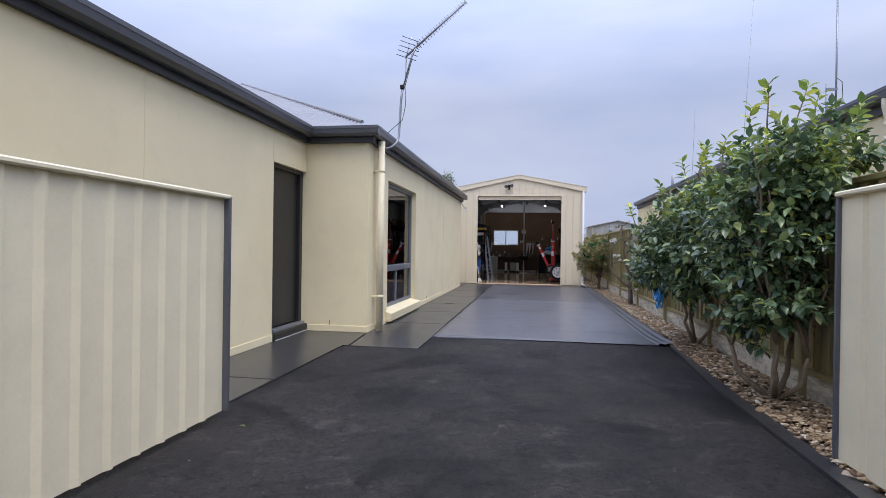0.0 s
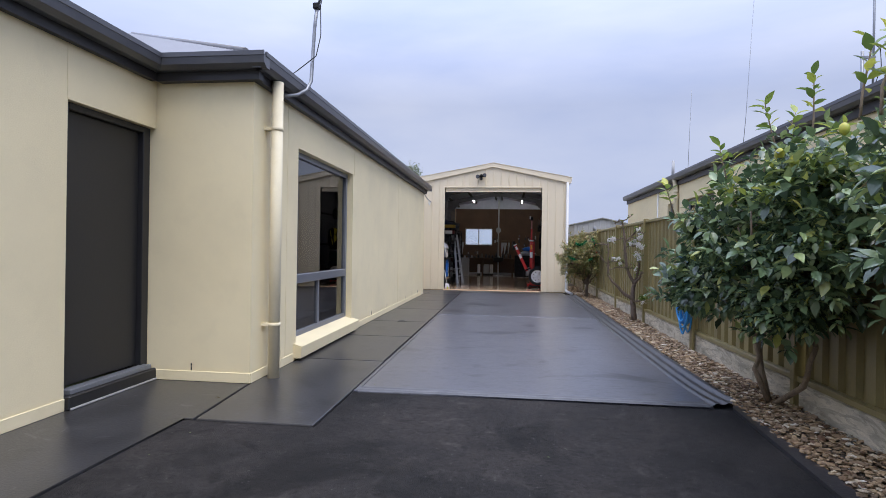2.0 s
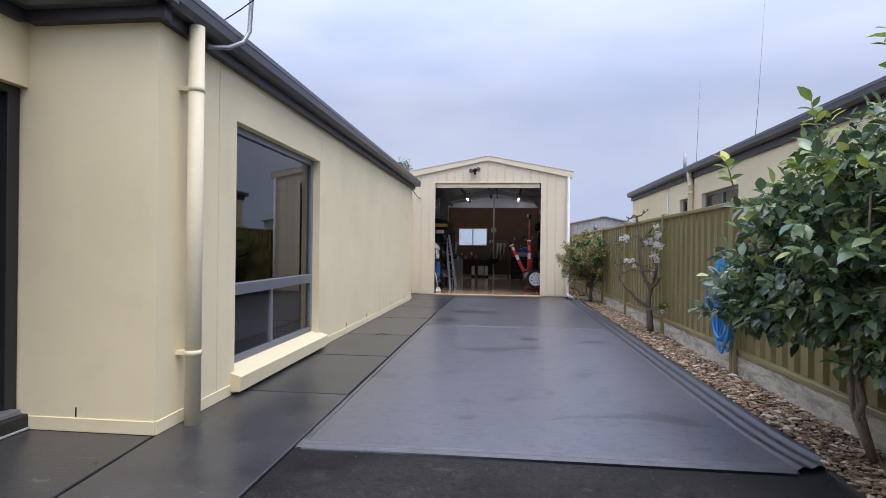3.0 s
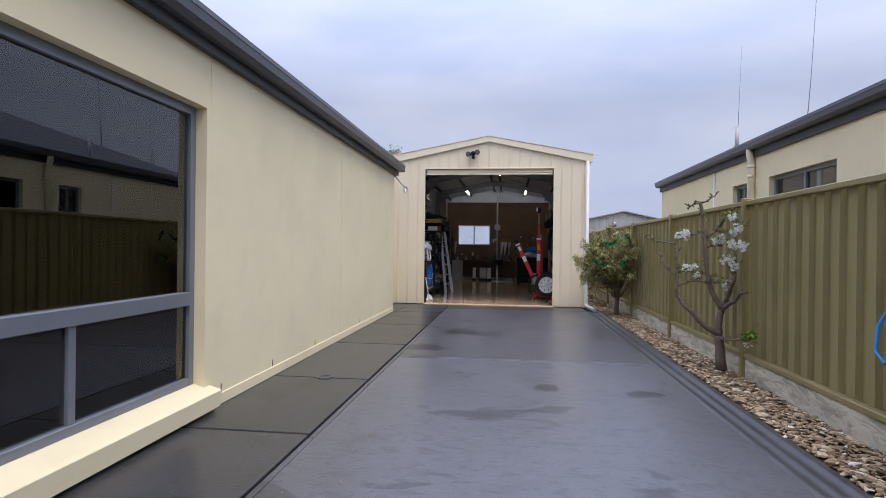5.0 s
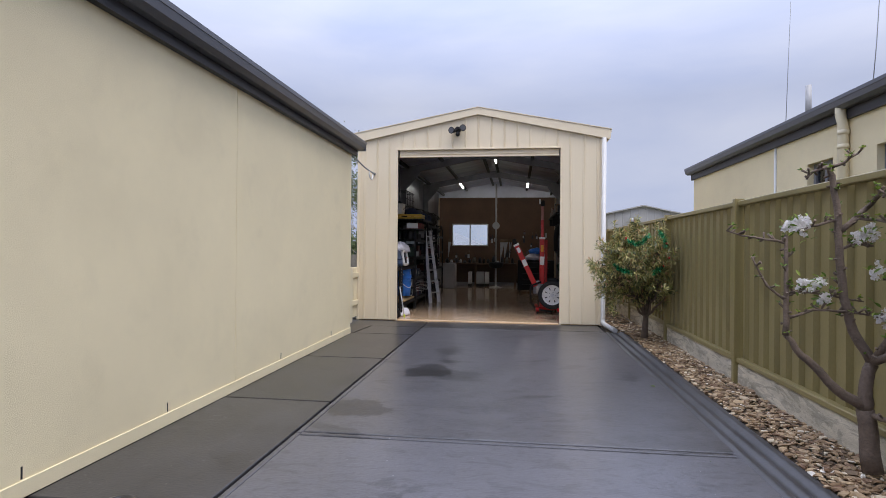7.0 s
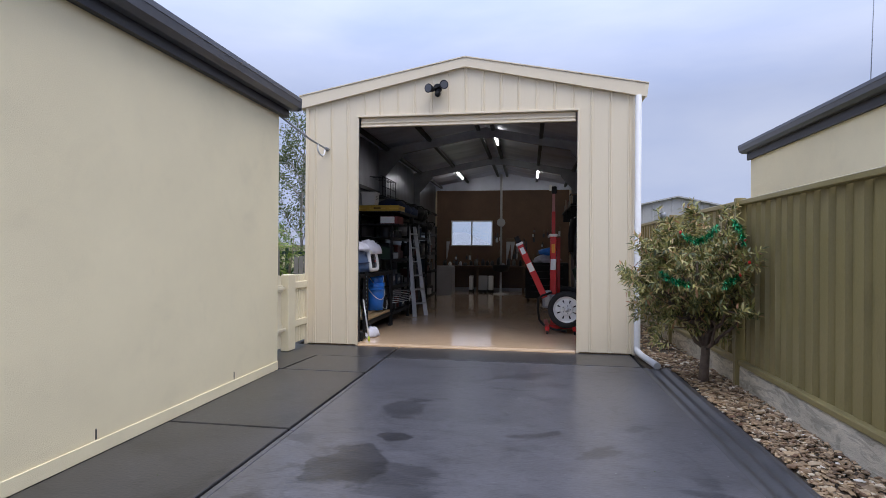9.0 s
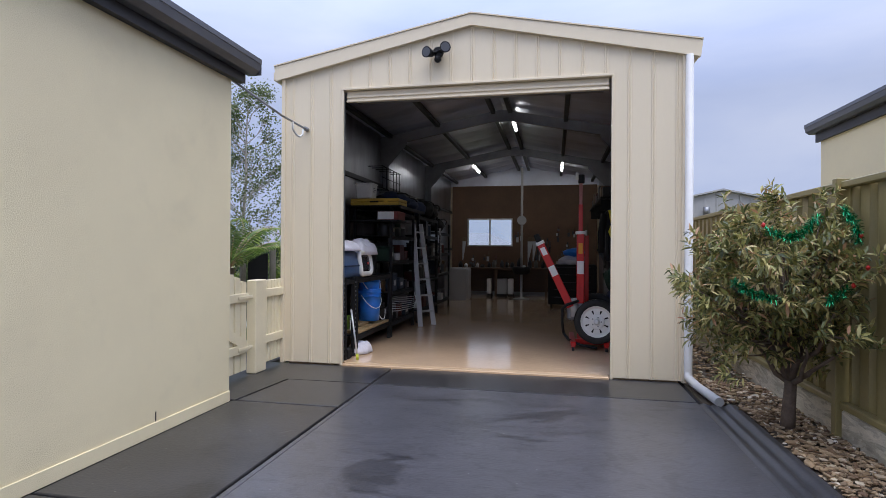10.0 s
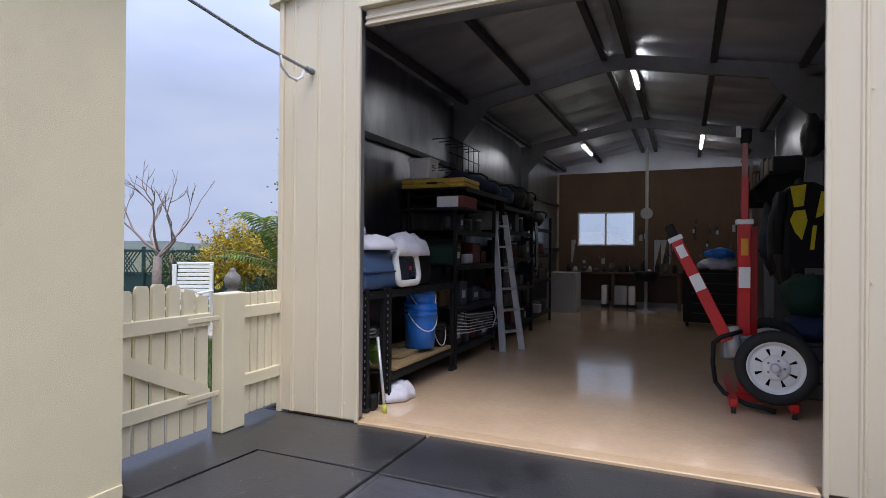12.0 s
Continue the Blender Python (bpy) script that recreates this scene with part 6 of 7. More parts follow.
for k, (w, z) in enumerate(((0.05, 2.03), (0.09, 2.01), (0.06, 1.985))):
    part("script_bar", new_box(-2.006 - 0.002 * k, -2.000 - 0.002 * k, 19.50, 19.50 + w, z, z + 0.007), BLACK, tb)
yc = thing("tool_case", "flat yellow plastic tool case on top of the rack", "case", (-2.1, 19.75, 1.8))
part("lower_shell", new_box(-2.31, -1.63, 19.43, 19.86, 1.802, 1.845, bev=0.012, seg=2), YELLOW, yc)
part("upper_shell", new_box(-2.31, -1.63, 19.43, 19.86, 1.849, 1.893, bev=0.012, seg=2), YELLOW, yc)
for x in (-2.16, -1.84):
    part("latch", new_box(x, x + 0.06, 19.422, 19.432, 1.825, 1.87, bev=0.003), YELLOW, yc)
part("handle", new_box(-2.03, -1.91, 19.418, 19.430, 1.838, 1.856, bev=0.005), BLACK, yc)
ct = thing("carton", "red and white printed carton below the top shelf", "carton", (-1.79, 19.6, 1.605))
part("box", new_box(-1.93, -1.64, 19.45, 19.80, 1.605, 1.72, bev=0.003), mat("dark_red_card", (0.16, 0.03, 0.025), 0.6, bump=0.03), ct)
part("label", new_box(-1.925, -1.70, 19.445, 19.449, 1.612, 1.714), WHITE, ct, "white printed label")
single("rack_board", new_box(-2.33, -1.62, 19.42, 20.04, 1.585, 1.604), BLACK, "black shelf board hung under the rack top", "board")
rng = random.Random(31)
for i, (y, z, sx, sy, sz, m) in enumerate(((20.3, 1.93, 0.25, 0.34, 0.14, NAVY), (20.75, 1.90, 0.26, 0.42, 0.14, NAVY), (21.3, 1.90, 0.26, 0.42, 0.16, NAVY), (21.95, 1.92, 0.26, 0.40, 0.19, BLACK), (22.5, 1.92, 0.22, 0.30, 0.17, BLACK), (23.2, 1.70, 0.2, 0.3, 0.15, BLACK))):
    bg = thing("soft_bag", "dark zipped soft bag lying on the rack top", "bag", (-1.98, y, z - sz), "dark soft bags")
    part("body", lumpy(bmesh.new(), (-1.98, y, z), (sx, sy, sz), 1.7 * i, 0.16, 3), m, bg)
    part("strap", new_tube([(-1.85, y - 0.2, z + sz * 0.7), (-1.76, y - 0.05, z + sz * 0.75), (-1.74, y + 0.1, z + sz * 0.6), (-1.78, y + 0.2, z + sz * 0.2)], 0.012, 6), BLACK, bg)
# crates of odds and ends on the racks
dark_cols = [(0.02, 0.02, 0.022), (0.05, 0.05, 0.055), (0.03, 0.045, 0.07), (0.10, 0.02, 0.015), (0.14, 0.13, 0.12), (0.55, 0.55, 0.55), (0.02, 0.05, 0.03), (0.16, 0.10, 0.05)]
ODD = [mat("odds_" + n, c, 0.45, var=0.2, scale=8, bump=0.04) for n, c in zip(("black", "grey", "navy", "maroon", "taupe", "pale", "green", "tan"), dark_cols)]
for y0, y1, levels in ((19.58, 20.7, (0.22, 0.62, 1.05, 1.40)), (21.1, 22.45, (0.22, 0.70, 1.10, 1.45)), (22.6, 23.8, (0.22, 0.75, 1.15))):
    for z in levels:
        y = y0
        while y < y1 - 0.1:
            w, h, d = rng.uniform(0.09, 0.26), rng.uniform(0.1, 0.27), rng.uniform(0.18, 0.38)
            m = ODD[min(7, int(abs(rng.gauss(0, 3.3))))]
            front = -1.78 - rng.uniform(0, 0.1)
            if y + w > y1:
                break
            if rng.random() < 0.6:
                sbx = thing("storage_box", "small dark storage box on the rack", "box", (front - d / 2, y + w / 2, z), "dark storage boxes")
                part("body", new_box(front - d, front, y, y + w, z + 0.001, z + h * 0.85, bev=0.006), m, sbx)
                part("lid", new_box(front - d - 0.004, front + 0.004, y - 0.003, y + w + 0.003, z + h * 0.85, z + h * 0.97, bev=0.005), m, sbx)
                if rng.random() < 0.45:
                    part("label", new_box(front + 0.0005, front + 0.003, y + w * 0.25, y + w * 0.75, z + h * 0.3, z + h * 0.6), ODD[5], sbx, "pale label")
            else:
                r = min(w / 2, 0.075)
                tin = thing("jar", "jar or tin of hardware on the rack", "jar", (front - r, y + w / 2, z), "jars and tins")
                jb = bmesh.new()
                lathe(jb, [(r * 0.95, 0.001), (r, 0.012), (r, h * 0.72), (r * 0.9, h * 0.78)], (front - r, y + w / 2, z), 14)
                part("body", jb, m, tin)
                jb = bmesh.new()
                lathe(jb, [(r * 0.95, h * 0.78), (r * 0.97, h * 0.8), (r * 0.97, h * 0.88), (r * 0.9, h * 0.9)], (front - r, y + w / 2, z), 14)
                part("lid", jb, ODD[rng.choice((0, 4, 5))], tin)
            y += w + rng.uniform(0.01, 0.06)
# leads hung on the end of the far rack
for k in range(5):
    yy = 22.52 + 0.02 * k
    single("power_lead", new_tube([(-1.74, yy, 1.62), (-1.72, yy + 0.03, 1.3), (-1.73, yy + 0.05, 0.95 - 0.04 * k), (-1.72, yy + 0.09, 1.0), (-1.73, yy + 0.1, 1.35), (-1.74, yy + 0.08, 1.62)], 0.009, 6), ODD[5] if k % 2 else ODD[0], "looped lead hanging from the rack", "cable", "hanging leads")
# wire rack stock
wr = thing("wire_basket", "chrome wire rack lying on the lower shelf", "wire rack", (-1.8, 20.1, 0.5))
for k in range(7):
    part("wire", new_tube([(-1.78 + 0.0 * k, 19.62 + 0.01 * k, 0.36 + 0.035 * k), (-1.70, 19.75, 0.36 + 0.03 * k), (-1.66, 20.4, 0.34 + 0.028 * k)], 0.005, 5), ALU, wr)
part("frame", new_tube([(-1.66, 20.4, 0.34), (-1.64, 20.45, 0.45), (-1.66, 20.42, 0.56)], 0.008, 6), ALU, wr)

# aluminium step ladder leaning on the rack
ld = thing("step_ladder", "bare aluminium step ladder leaning on the rack", "ladder", (-1.6, 20.85, FZ))
A0, A1, B0, B1 = Vector((-1.62, 20.66, FZ)), Vector((-1.78, 20.78, 1.62)), Vector((-1.47, 20.93, FZ)), Vector((-1.70, 20.94, 1.62))
for p, q in ((A0, A1), (B0, B1)):
    d = (q - p)
    rb = bmesh.new()
    s = Vector((0.036, 0, 0)), Vector((0, 0.02, 0))
    lo = [rb.verts.new(p + s[0] * a + s[1] * b) for a, b in ((-1, -1), (1, -1), (1, 1), (-1, 1))]
    hi = [rb.verts.new(q + s[0] * a * 0.8 + s[1] * b) for a, b in ((-1, -1), (1, -1), (1, 1), (-1, 1))]
    rb.faces.new(lo[::-1])
    rb.faces.new(hi)
    for k in range(4):
        rb.faces.new((lo[k], lo[(k + 1) % 4], hi[(k + 1) % 4], hi[k]))
    part("rail", rb, ALU, ld)
for k in range(6):
    t = 0.14 + 0.155 * k
    p, q = A0.lerp(A1, t), B0.lerp(B1, t)
    sb2 = bmesh.new()
    vs = [sb2.verts.new(w + Vector((dx, 0, dz))) for w in (p, q) for dx, dz in ((-0.035, -0.012), (0.04, -0.012), (0.04, 0.012), (-0.035, 0.012))]
    sb2.faces.new(vs[0:4][::-1])
    sb2.faces.new(vs[4:8])
    for j in range(4):
        sb2.faces.new((vs[j], vs[(j + 1) % 4], vs[4 + (j + 1) % 4], vs[4 + j]))
    part("step", sb2, ALU, ld)
# hanging things on the upper left wall
cg = thing("wire_shelf", "black wire basket fixed high on the wall", "shelf", (-2.25, 20.6, 2.2))
for k in range(6):
    part("wire", new_tube([(-2.33, 20.2 + k * 0.18, 2.45), (-2.1, 20.2 + k * 0.18, 2.45), (-2.1, 20.2 + k * 0.18, 2.12), (-2.33, 20.2 + k * 0.18, 2.12)], 0.006, 5), BLACK, cg)
for z in (2.12, 2.28, 2.45):
    part("rim", new_tube([(-2.1, 20.15, z), (-2.1, 21.15, z)], 0.007, 5), BLACK, cg)

# ---- back of the shed ----
cb = thing("cabinet", "light grey steel floor cabinet", "cabinet", (-1.75, 25.4, FZ))
part("body", new_box(-2.15, -1.62, 25.15, 25.75, FZ, 0.76, bev=0.006), GREY_BOX, cb)
part("top", new_box(-2.16, -1.61, 25.14, 25.76, 0.76, 0.78, bev=0.004), GREY_BOX, cb)
part("door", new_box(-1.618, -1.60, 25.18, 25.72, 0.06, 0.74, bev=0.004), GREY_BOX, cb)
bn = thing("workbench", "long brown timber workbench under the window", "workbench", (-0.8, 26.7, FZ))
BENCH = mat("brown_bench_timber", (0.10, 0.05, 0.022), 0.5, var=0.3, scale=6, stretch=(1, 8, 8), bump=0.1)
part("top", new_box(-2.1, 0.25, 26.42, 27.0, 0.72, 0.765, bev=0.006), BENCH, bn)
part("backboard", new_box(-2.1, 0.25, 26.975, 27.015, 0.13, 0.72), BENCH, bn)
for x in (-2.05, -1.1, 0.17):
    part("leg", new_box(x, x + 0.07, 26.45, 26.52, FZ, 0.72, bev=0.004), BENCH, bn)
for i, x in enumerate((-1.30, -1.05, -0.76)):
    bi_ = thing("storage_bin", "pale plastic bin standing under the bench", "bin", (x, 26.6, FZ), "pale bins under the bench")
    part("body", new_box(x, x + (0.11, 0.26, 0.13)[i], 26.45, 26.75, 0.09, 0.48, bev=0.01), WHITE if i != 1 else GREY_BOX, bi_)
    part("stand", new_box(x - 0.005, x + (0.115, 0.265, 0.135)[i], 26.45, 26.75, FZ, 0.085), BLACK, bi_)
rng = random.Random(44)
for k in range(15):
    x = -2.0 + k * 0.15 + rng.uniform(-0.03, 0.03)
    h = rng.uniform(0.07, 0.22)
    jr = thing("jar", "dark jar or tool standing on the workbench", "jar", (x, 26.65, 0.765), "things on the workbench")
    jb = bmesh.new()
    r = rng.uniform(0.03, 0.06)
    lathe(jb, [(r, 0.001), (r, h * 0.7), (r * 0.6, h * 0.8), (r * 0.6, h)], (x, 26.65 + rng.uniform(-0.12, 0.1), 0.765), 12)
    part("body", jb, ODD[rng.choice((0, 0, 1, 4, 5))], jr)
# hand tools on the hardboard
for k in range(34):
    x = rng.uniform(-2.2, 1.3)
    z = rng.uniform(0.95, 1.9)
    if WX0 - 0.1 < x < WX1 + 0.08 and z > 1.2:
        x = rng.uniform(-0.55, 1.3)
    ln = rng.uniform(0.12, 0.34)
    tl = thing("hand_tool", "hand tool hung on the hardboard wall", "tool", (x, 26.99, z), "tools hung on the wall")
    part("handle", new_tube([(x, 26.995, z), (x + rng.uniform(-0.02, 0.02), 26.995, z - ln * 0.5)], 0.014, 7), ODD[rng.choice((0, 3, 7, 1))], tl)
    part("blade", new_box(x - 0.02 - 0.03 * rng.random(), x + 0.02, 26.985, 26.998, z - ln, z - ln * 0.5, bev=0.004), ODD[rng.choice((0, 1, 4, 5))], tl)
for x, w in ((-0.22, 0.07), (-0.1, 0.06), (0.05, 0.05), (-1.98, 0.05)):
    sw = thing("hand_saw", "hand saw hung on the hardboard wall", "saw", (x, 26.99, 1.5), "tools hung on the wall")
    sbm = bmesh.new()
    prism(sbm, [(x - w, 0.95), (x - w * 0.6, 0.93), (x + w, 1.45), (x - w, 1.45)], Matrix.Translation((0, 26.985, 0)) @ AX_Y, 0.004)
    part("blade", sbm, ODD[5], sw)
    part("handle", new_box(x - w, x + w, 26.975, 26.998, 1.45, 1.56, bev=0.02), ODD[7], sw)
# steel post with a round plate, and the bar stool in front
pl = thing("steel_post", "pale steel post from floor to ridge with a round plate", "post", (-0.41, 26.4, FZ))
part("tube", new_tube([(-0.41, 26.38, FZ), (-0.41, 26.38, 3.3)], 0.03, 12), GREY_BOX, pl)
part("plate", new_tube([(-0.41, 26.34, 1.97), (-0.41, 26.30, 1.97)], 0.115, 24), GREY_BOX, pl, "pale round plate")
bs_ = thing("bar_stool", "black bar stool with a chrome column", "stool", (-0.39, 25.95, FZ))
sb_ = bmesh.new()
lathe(sb_, [(0.2, 0.0), (0.21, 0.012), (0.10, 0.03), (0.03, 0.05), (0.028, 0.6)], (-0.39, 25.95, FZ), 24)
part("column", sb_, ALU, bs_)
sb_ = bmesh.new()
lathe(sb_, [(0.05, 0.6), (0.18, 0.62), (0.22, 0.67), (0.23, 0.76), (0.21, 0.79), (0.05, 0.79)], (-0.39, 25.95, FZ), 24)
part("seat", sb_, BLACK, bs_)
# tool chest with sheet and blue bag
tc_ = thing("tool_chest", "black steel tool chest with drawers", "tool chest", (0.75, 24.2, FZ))
part("body", new_box(0.28, 1.25, 23.95, 24.55, FZ + 0.08, 0.92, bev=0.01), BLACK, tc_)
for k in range(5):
    d_ = part("drawer", new_box(0.32, 1.21, 23.938, 23.95, 0.13 + k * 0.155, 0.265 + k * 0.155, bev=0.004), BLACK, tc_)
    part("pull", new_box(0.4, 1.13, 23.925, 23.937, 0.245 + k * 0.155, 0.255 + k * 0.155), ODD[1], d_)
for x in (0.34, 1.19):
    part("castor", new_tube([(x - 0.02, 24.1, FZ + 0.04), (x + 0.02, 24.1, FZ + 0.04)], 0.04, 12), RUBBER, tc_)
single("folded_sheet", lumpy(bmesh.new(), (0.78, 24.2, 0.99), (0.28, 0.22, 0.10), 5.5, 0.4, 3), CLOTH, "pale folded sheet on the tool chest", "cloth")
single("blue_bag", lumpy(bmesh.new(), (0.80, 24.1, 1.17), (0.19, 0.14, 0.09), 2.5, 0.4, 3), BLUE, "bright blue bag on top of the tool chest", "bag")

# ---- red folding lift and its wheels ----
lf = thing("trailer_lift", "red steel trailer lift with white-rimmed wheels", "lift", (0.8, 19.3, FZ))
part("mast", new_box(0.675, 0.765, 19.36, 19.45, 0.34, 1.42, bev=0.006), RED, lf)
part("inner_mast", new_box(0.697, 0.747, 19.38, 19.43, 1.42, 1.78, bev=0.004), RED, lf)
part("top_tube", new_box(0.702, 0.742, 19.385, 19.425, 1.78, 2.06, bev=0.004), mat("faded_red_steel", (0.42, 0.16, 0.15), 0.4, var=0.2, scale=9, bump=0.03), lf, "faded pinkish upper tube")
part("mast_cap", new_box(0.66, 0.78, 19.35, 19.46, 1.41, 1.45, bev=0.006), WHITE, lf, "pale cap on the mast")
part("head", new_box(0.69, 0.765, 19.36, 19.45, 2.04, 2.15, bev=0.012), BLACK, lf, "black winch head")
part("head_plate", new_box(0.655, 0.69, 19.35, 19.36, 2.08, 2.17, bev=0.003), WHITE, lf)
part("back_mast", new_box(0.78, 0.83, 19.55, 19.60, 0.3, 1.4, bev=0.004), RED, lf)
dm = Matrix.Translation((0.60, 19.30, 0.52)) @ pose(0, 0, 0, 0, -25.5, 0)
boom = part("boom", new_box(-0.045, 0.045, -0.045, 0.045, 0.0, 0.86, bev=0.006, rot=dm), RED, lf, "slanting red box-section boom")
part("boom_tip", new_box(-0.055, 0.055, -0.055, 0.055, 0.84, 0.88, bev=0.006, rot=dm), WHITE, boom)
part("boom_pin", new_box(-0.035, 0.035, -0.05, 0.05, 0.88, 0.98, bev=0.01, rot=dm), BLACK, boom)
part("sticker", new_box(-0.04, 0.04, -0.049, -0.0465, 0.42, 0.55, rot=dm), WHITE, boom)
part("sticker", new_box(-0.03, 0.03, -0.049, -0.0465, 0.70, 0.80, rot=dm), WHITE, boom)
part("sticker", new_box(0.68, 0.76, 19.355, 19.358, 0.92, 1.08), WHITE, lf, "white instruction sticker")
part("sticker", new_box(0.695, 0.745, 19.355, 19.358, 1.17, 1.30, bev=0.001), mat("orange_sticker", (0.75, 0.32, 0.02), 0.5, bump=0.0), lf, "orange warning sticker")
part("ram", new_tube([(0.66, 19.32, 0.40), (0.63, 19.33, 0.62)], 0.05, 12), GREY_BOX, lf)
part("pivot_plate", new_box(0.56, 0.84, 19.33, 19.36, 0.36, 0.56, bev=0.02), STEEL_GREY, lf)
part("handle_frame", new_tube([(0.52, 19.26, 0.20), (0.50, 19.24, 0.35), (0.505, 19.24, 0.50), (0.56, 19.24, 0.55), (0.70, 19.26, 0.60)], 0.017, 8), BLACK, lf)
part("handle_frame", new_tube([(0.52, 19.26, 0.20), (0.58, 19.22, 0.13), (0.72, 19.16, 0.08), (0.9, 19.1, 0.06)], 0.017, 8), BLACK, lf)
part("base_leg", new_box(0.60, 1.08, 19.28, 19.34, 0.07, 0.13, bev=0.006), RED, lf)
part("base_leg", new_box(0.60, 0.66, 19.06, 19.9, 0.08, 0.13, bev=0.006), RED, lf)
part("base_leg", new_box(0.98, 1.04, 19.06, 19.9, 0.08, 0.13, bev=0.006), RED, lf)
part("gusset", new_box(0.685, 0.76, 19.34, 19.47, 0.10, 0.36, bev=0.006), RED, lf)
for x, y in ((0.63, 19.08), (1.01, 19.08), (0.63, 19.85), (1.01, 19.85)):
    cs = part("castor", new_tube([(x - 0.014, y, FZ + 0.026), (x + 0.014, y, FZ + 0.026)], 0.026, 12), RUBBER, lf)
    part("fork", new_box(x - 0.02, x + 0.02, y - 0.012, y + 0.012, FZ + 0.035, 0.085), RED, cs)


def road_wheel(c, m, parent):
    t_ = bmesh.new()
    prof = [(0.185, -0.062), (0.205, -0.075), (0.235, -0.075), (0.256, -0.062), (0.264, -0.04), (0.264, 0.04), (0.256, 0.062), (0.235, 0.075), (0.205, 0.075), (0.185, 0.062)]
    ring = []
    for k in range(40):
        a = 2 * math.pi * k / 40
        ring.append([t_.verts.new((r * math.cos(a), r * math.sin(a), z)) for r, z in prof])
    for k in range(40):
        for j in range(len(prof)):
            q, w = ring[k], ring[(k + 1) % 40]
            t_.faces.new((q[j], w[j], w[(j + 1) % len(prof)], q[(j + 1) % len(prof)])).smooth = True
    mm = Matrix.Translation(c) @ m
    bmesh.ops.transform(t_, matrix=mm, verts=t_.verts)
    wh = part("wheel", t_, RUBBER, parent, "black tyre on a white spoked rim")
    rb = bmesh.new()
    lathe(rb, [(0.192, -0.03), (0.192, 0.058), (0.183, 0.062), (0.172, 0.05), (0.165, 0.03), (0.148, 0.036), (0.139, 0.038)], (0, 0, 0), 40)
    bmesh.ops.delete(rb, geom=[f for f in rb.faces if len(f.verts) > 4], context="FACES")
    hub = bmesh.new()
    n = 8
    for k in range(n):
        a = 2 * math.pi * k / n
        m2 = pose(0, 0, 0, 0, 0, math.degrees(a))
        vs = [rb.verts.new(m2 @ Vector(p)) for p in ((0.07, -0.027, 0.045), (0.07, 0.027, 0.045), (0.15, 0.045, 0.034), (0.15, -0.045, 0.034), (0.07, -0.027, 0.025), (0.07, 0.027, 0.025), (0.15, 0.045, 0.015), (0.15, -0.045, 0.015))]
        for f in ((0, 1, 2, 3), (7, 6, 5, 4), (0, 4, 5, 1), (1, 5, 6, 2), (2, 6, 7, 3), (3, 7, 4, 0)):
            rb.faces.new([vs[i] for i in f])
    lathe(rb, [(0.092, 0.02), (0.092, 0.043), (0.07, 0.052), (0.02, 0.052)], (0, 0, 0), 24)
    bmesh.ops.transform(rb, matrix=mm, verts=rb.verts)
    part("rim", rb, WHITE, wh, "white eight-spoke steel rim")
    lathe(hub, [(0.034, 0.05), (0.034, 0.075), (0.026, 0.085), (0.01, 0.085)], (0, 0, 0), 16)
    bmesh.ops.transform(hub, matrix=mm, verts=hub.verts)
    part("hub_cap", hub, ALU, wh)
    dk = bmesh.new()
    lathe(dk, [(0.185, -0.02), (0.185, -0.005), (0.02, -0.005)], (0, 0, 0), 24)
    bmesh.ops.transform(dk, matrix=mm, verts=dk.verts)
    part("backing", dk, BLACK, wh)
    for k in range(5):
        a = 2 * math.pi * k / 5
        nb_ = new_tube([mm @ Vector((0.055 * math.cos(a), 0.055 * math.sin(a), 0.05)), mm @ Vector((0.055 * math.cos(a), 0.055 * math.sin(a), 0.062))], 0.009, 6)
        part("wheel_nut", nb_, STEEL_GREY, wh)


road_wheel((0.905, 19.16, 0.365), pose(0, 0, 0, 86, 0, -8), lf)
road_wheel((0.93, 19.72, 0.40), pose(0, 0, 0, 86, 0, -8), lf)

# ---- right wall: hanging gear, crates ----
ws = thing("wetsuit", "black and yellow wetsuit hanging on the wall", "wetsuit", (1.25, 20.3, 1.8))
tb_ = bmesh.new()
prism(tb_, [(-0.16, 0), (-0.13, -0.35), (-0.15, -0.65), (0.15, -0.65), (0.13, -0.35), (0.17, 0), (0.06, 0.06), (-0.05, 0.06)], Matrix.Translation((1.2, 19.98, 1.72)) @ pose(0, 0, 0, 90, 0, 12), 0.09)
bmesh.ops.bevel(tb_, geom=list(tb_.edges), offset=0.02, segments=2, profile=0.5, affect="EDGES")
part("torso", tb_, BLACK, ws)
for s in (-1, 1):
    ab = new_tube([Vector((1.2 + 0.15 * s, 19.94 + 0.03 * s, 1.69)), Vector((1.2 + 0.19 * s, 19.93 + 0.04 * s, 1.45)), Vector((1.2 + 0.19 * s, 19.93 + 0.04 * s, 1.18))], 0.055, 10, 0.04)
    part("sleeve", ab, BLACK, ws)
pm = Matrix.Translation((1.2, 19.98, 1.72)) @ pose(0, 0, 0, 90, 0, 12)
for poly in ([(-0.13, 0.02), (-0.01, 0.04), (-0.03, -0.14), (-0.10, -0.15)], [(-0.10, -0.18), (-0.02, -0.17), (0.0, -0.26), (-0.04, -0.42), (-0.09, -0.36), (-0.13, -0.26)], [(0.10, -0.02), (0.15, -0.03), (0.11, -0.22), (0.06, -0.24)], [(0.04, -0.3), (0.07, -0.3), (0.05, -0.5), (0.02, -0.5)]):
    yb = bmesh.new()
    prism(yb, poly, pm @ Matrix.Translation((0, 0, 0.088)), 0.006)
    part("yellow_panel", yb, BRIGHT_YELLOW, ws, "bright yellow panel")
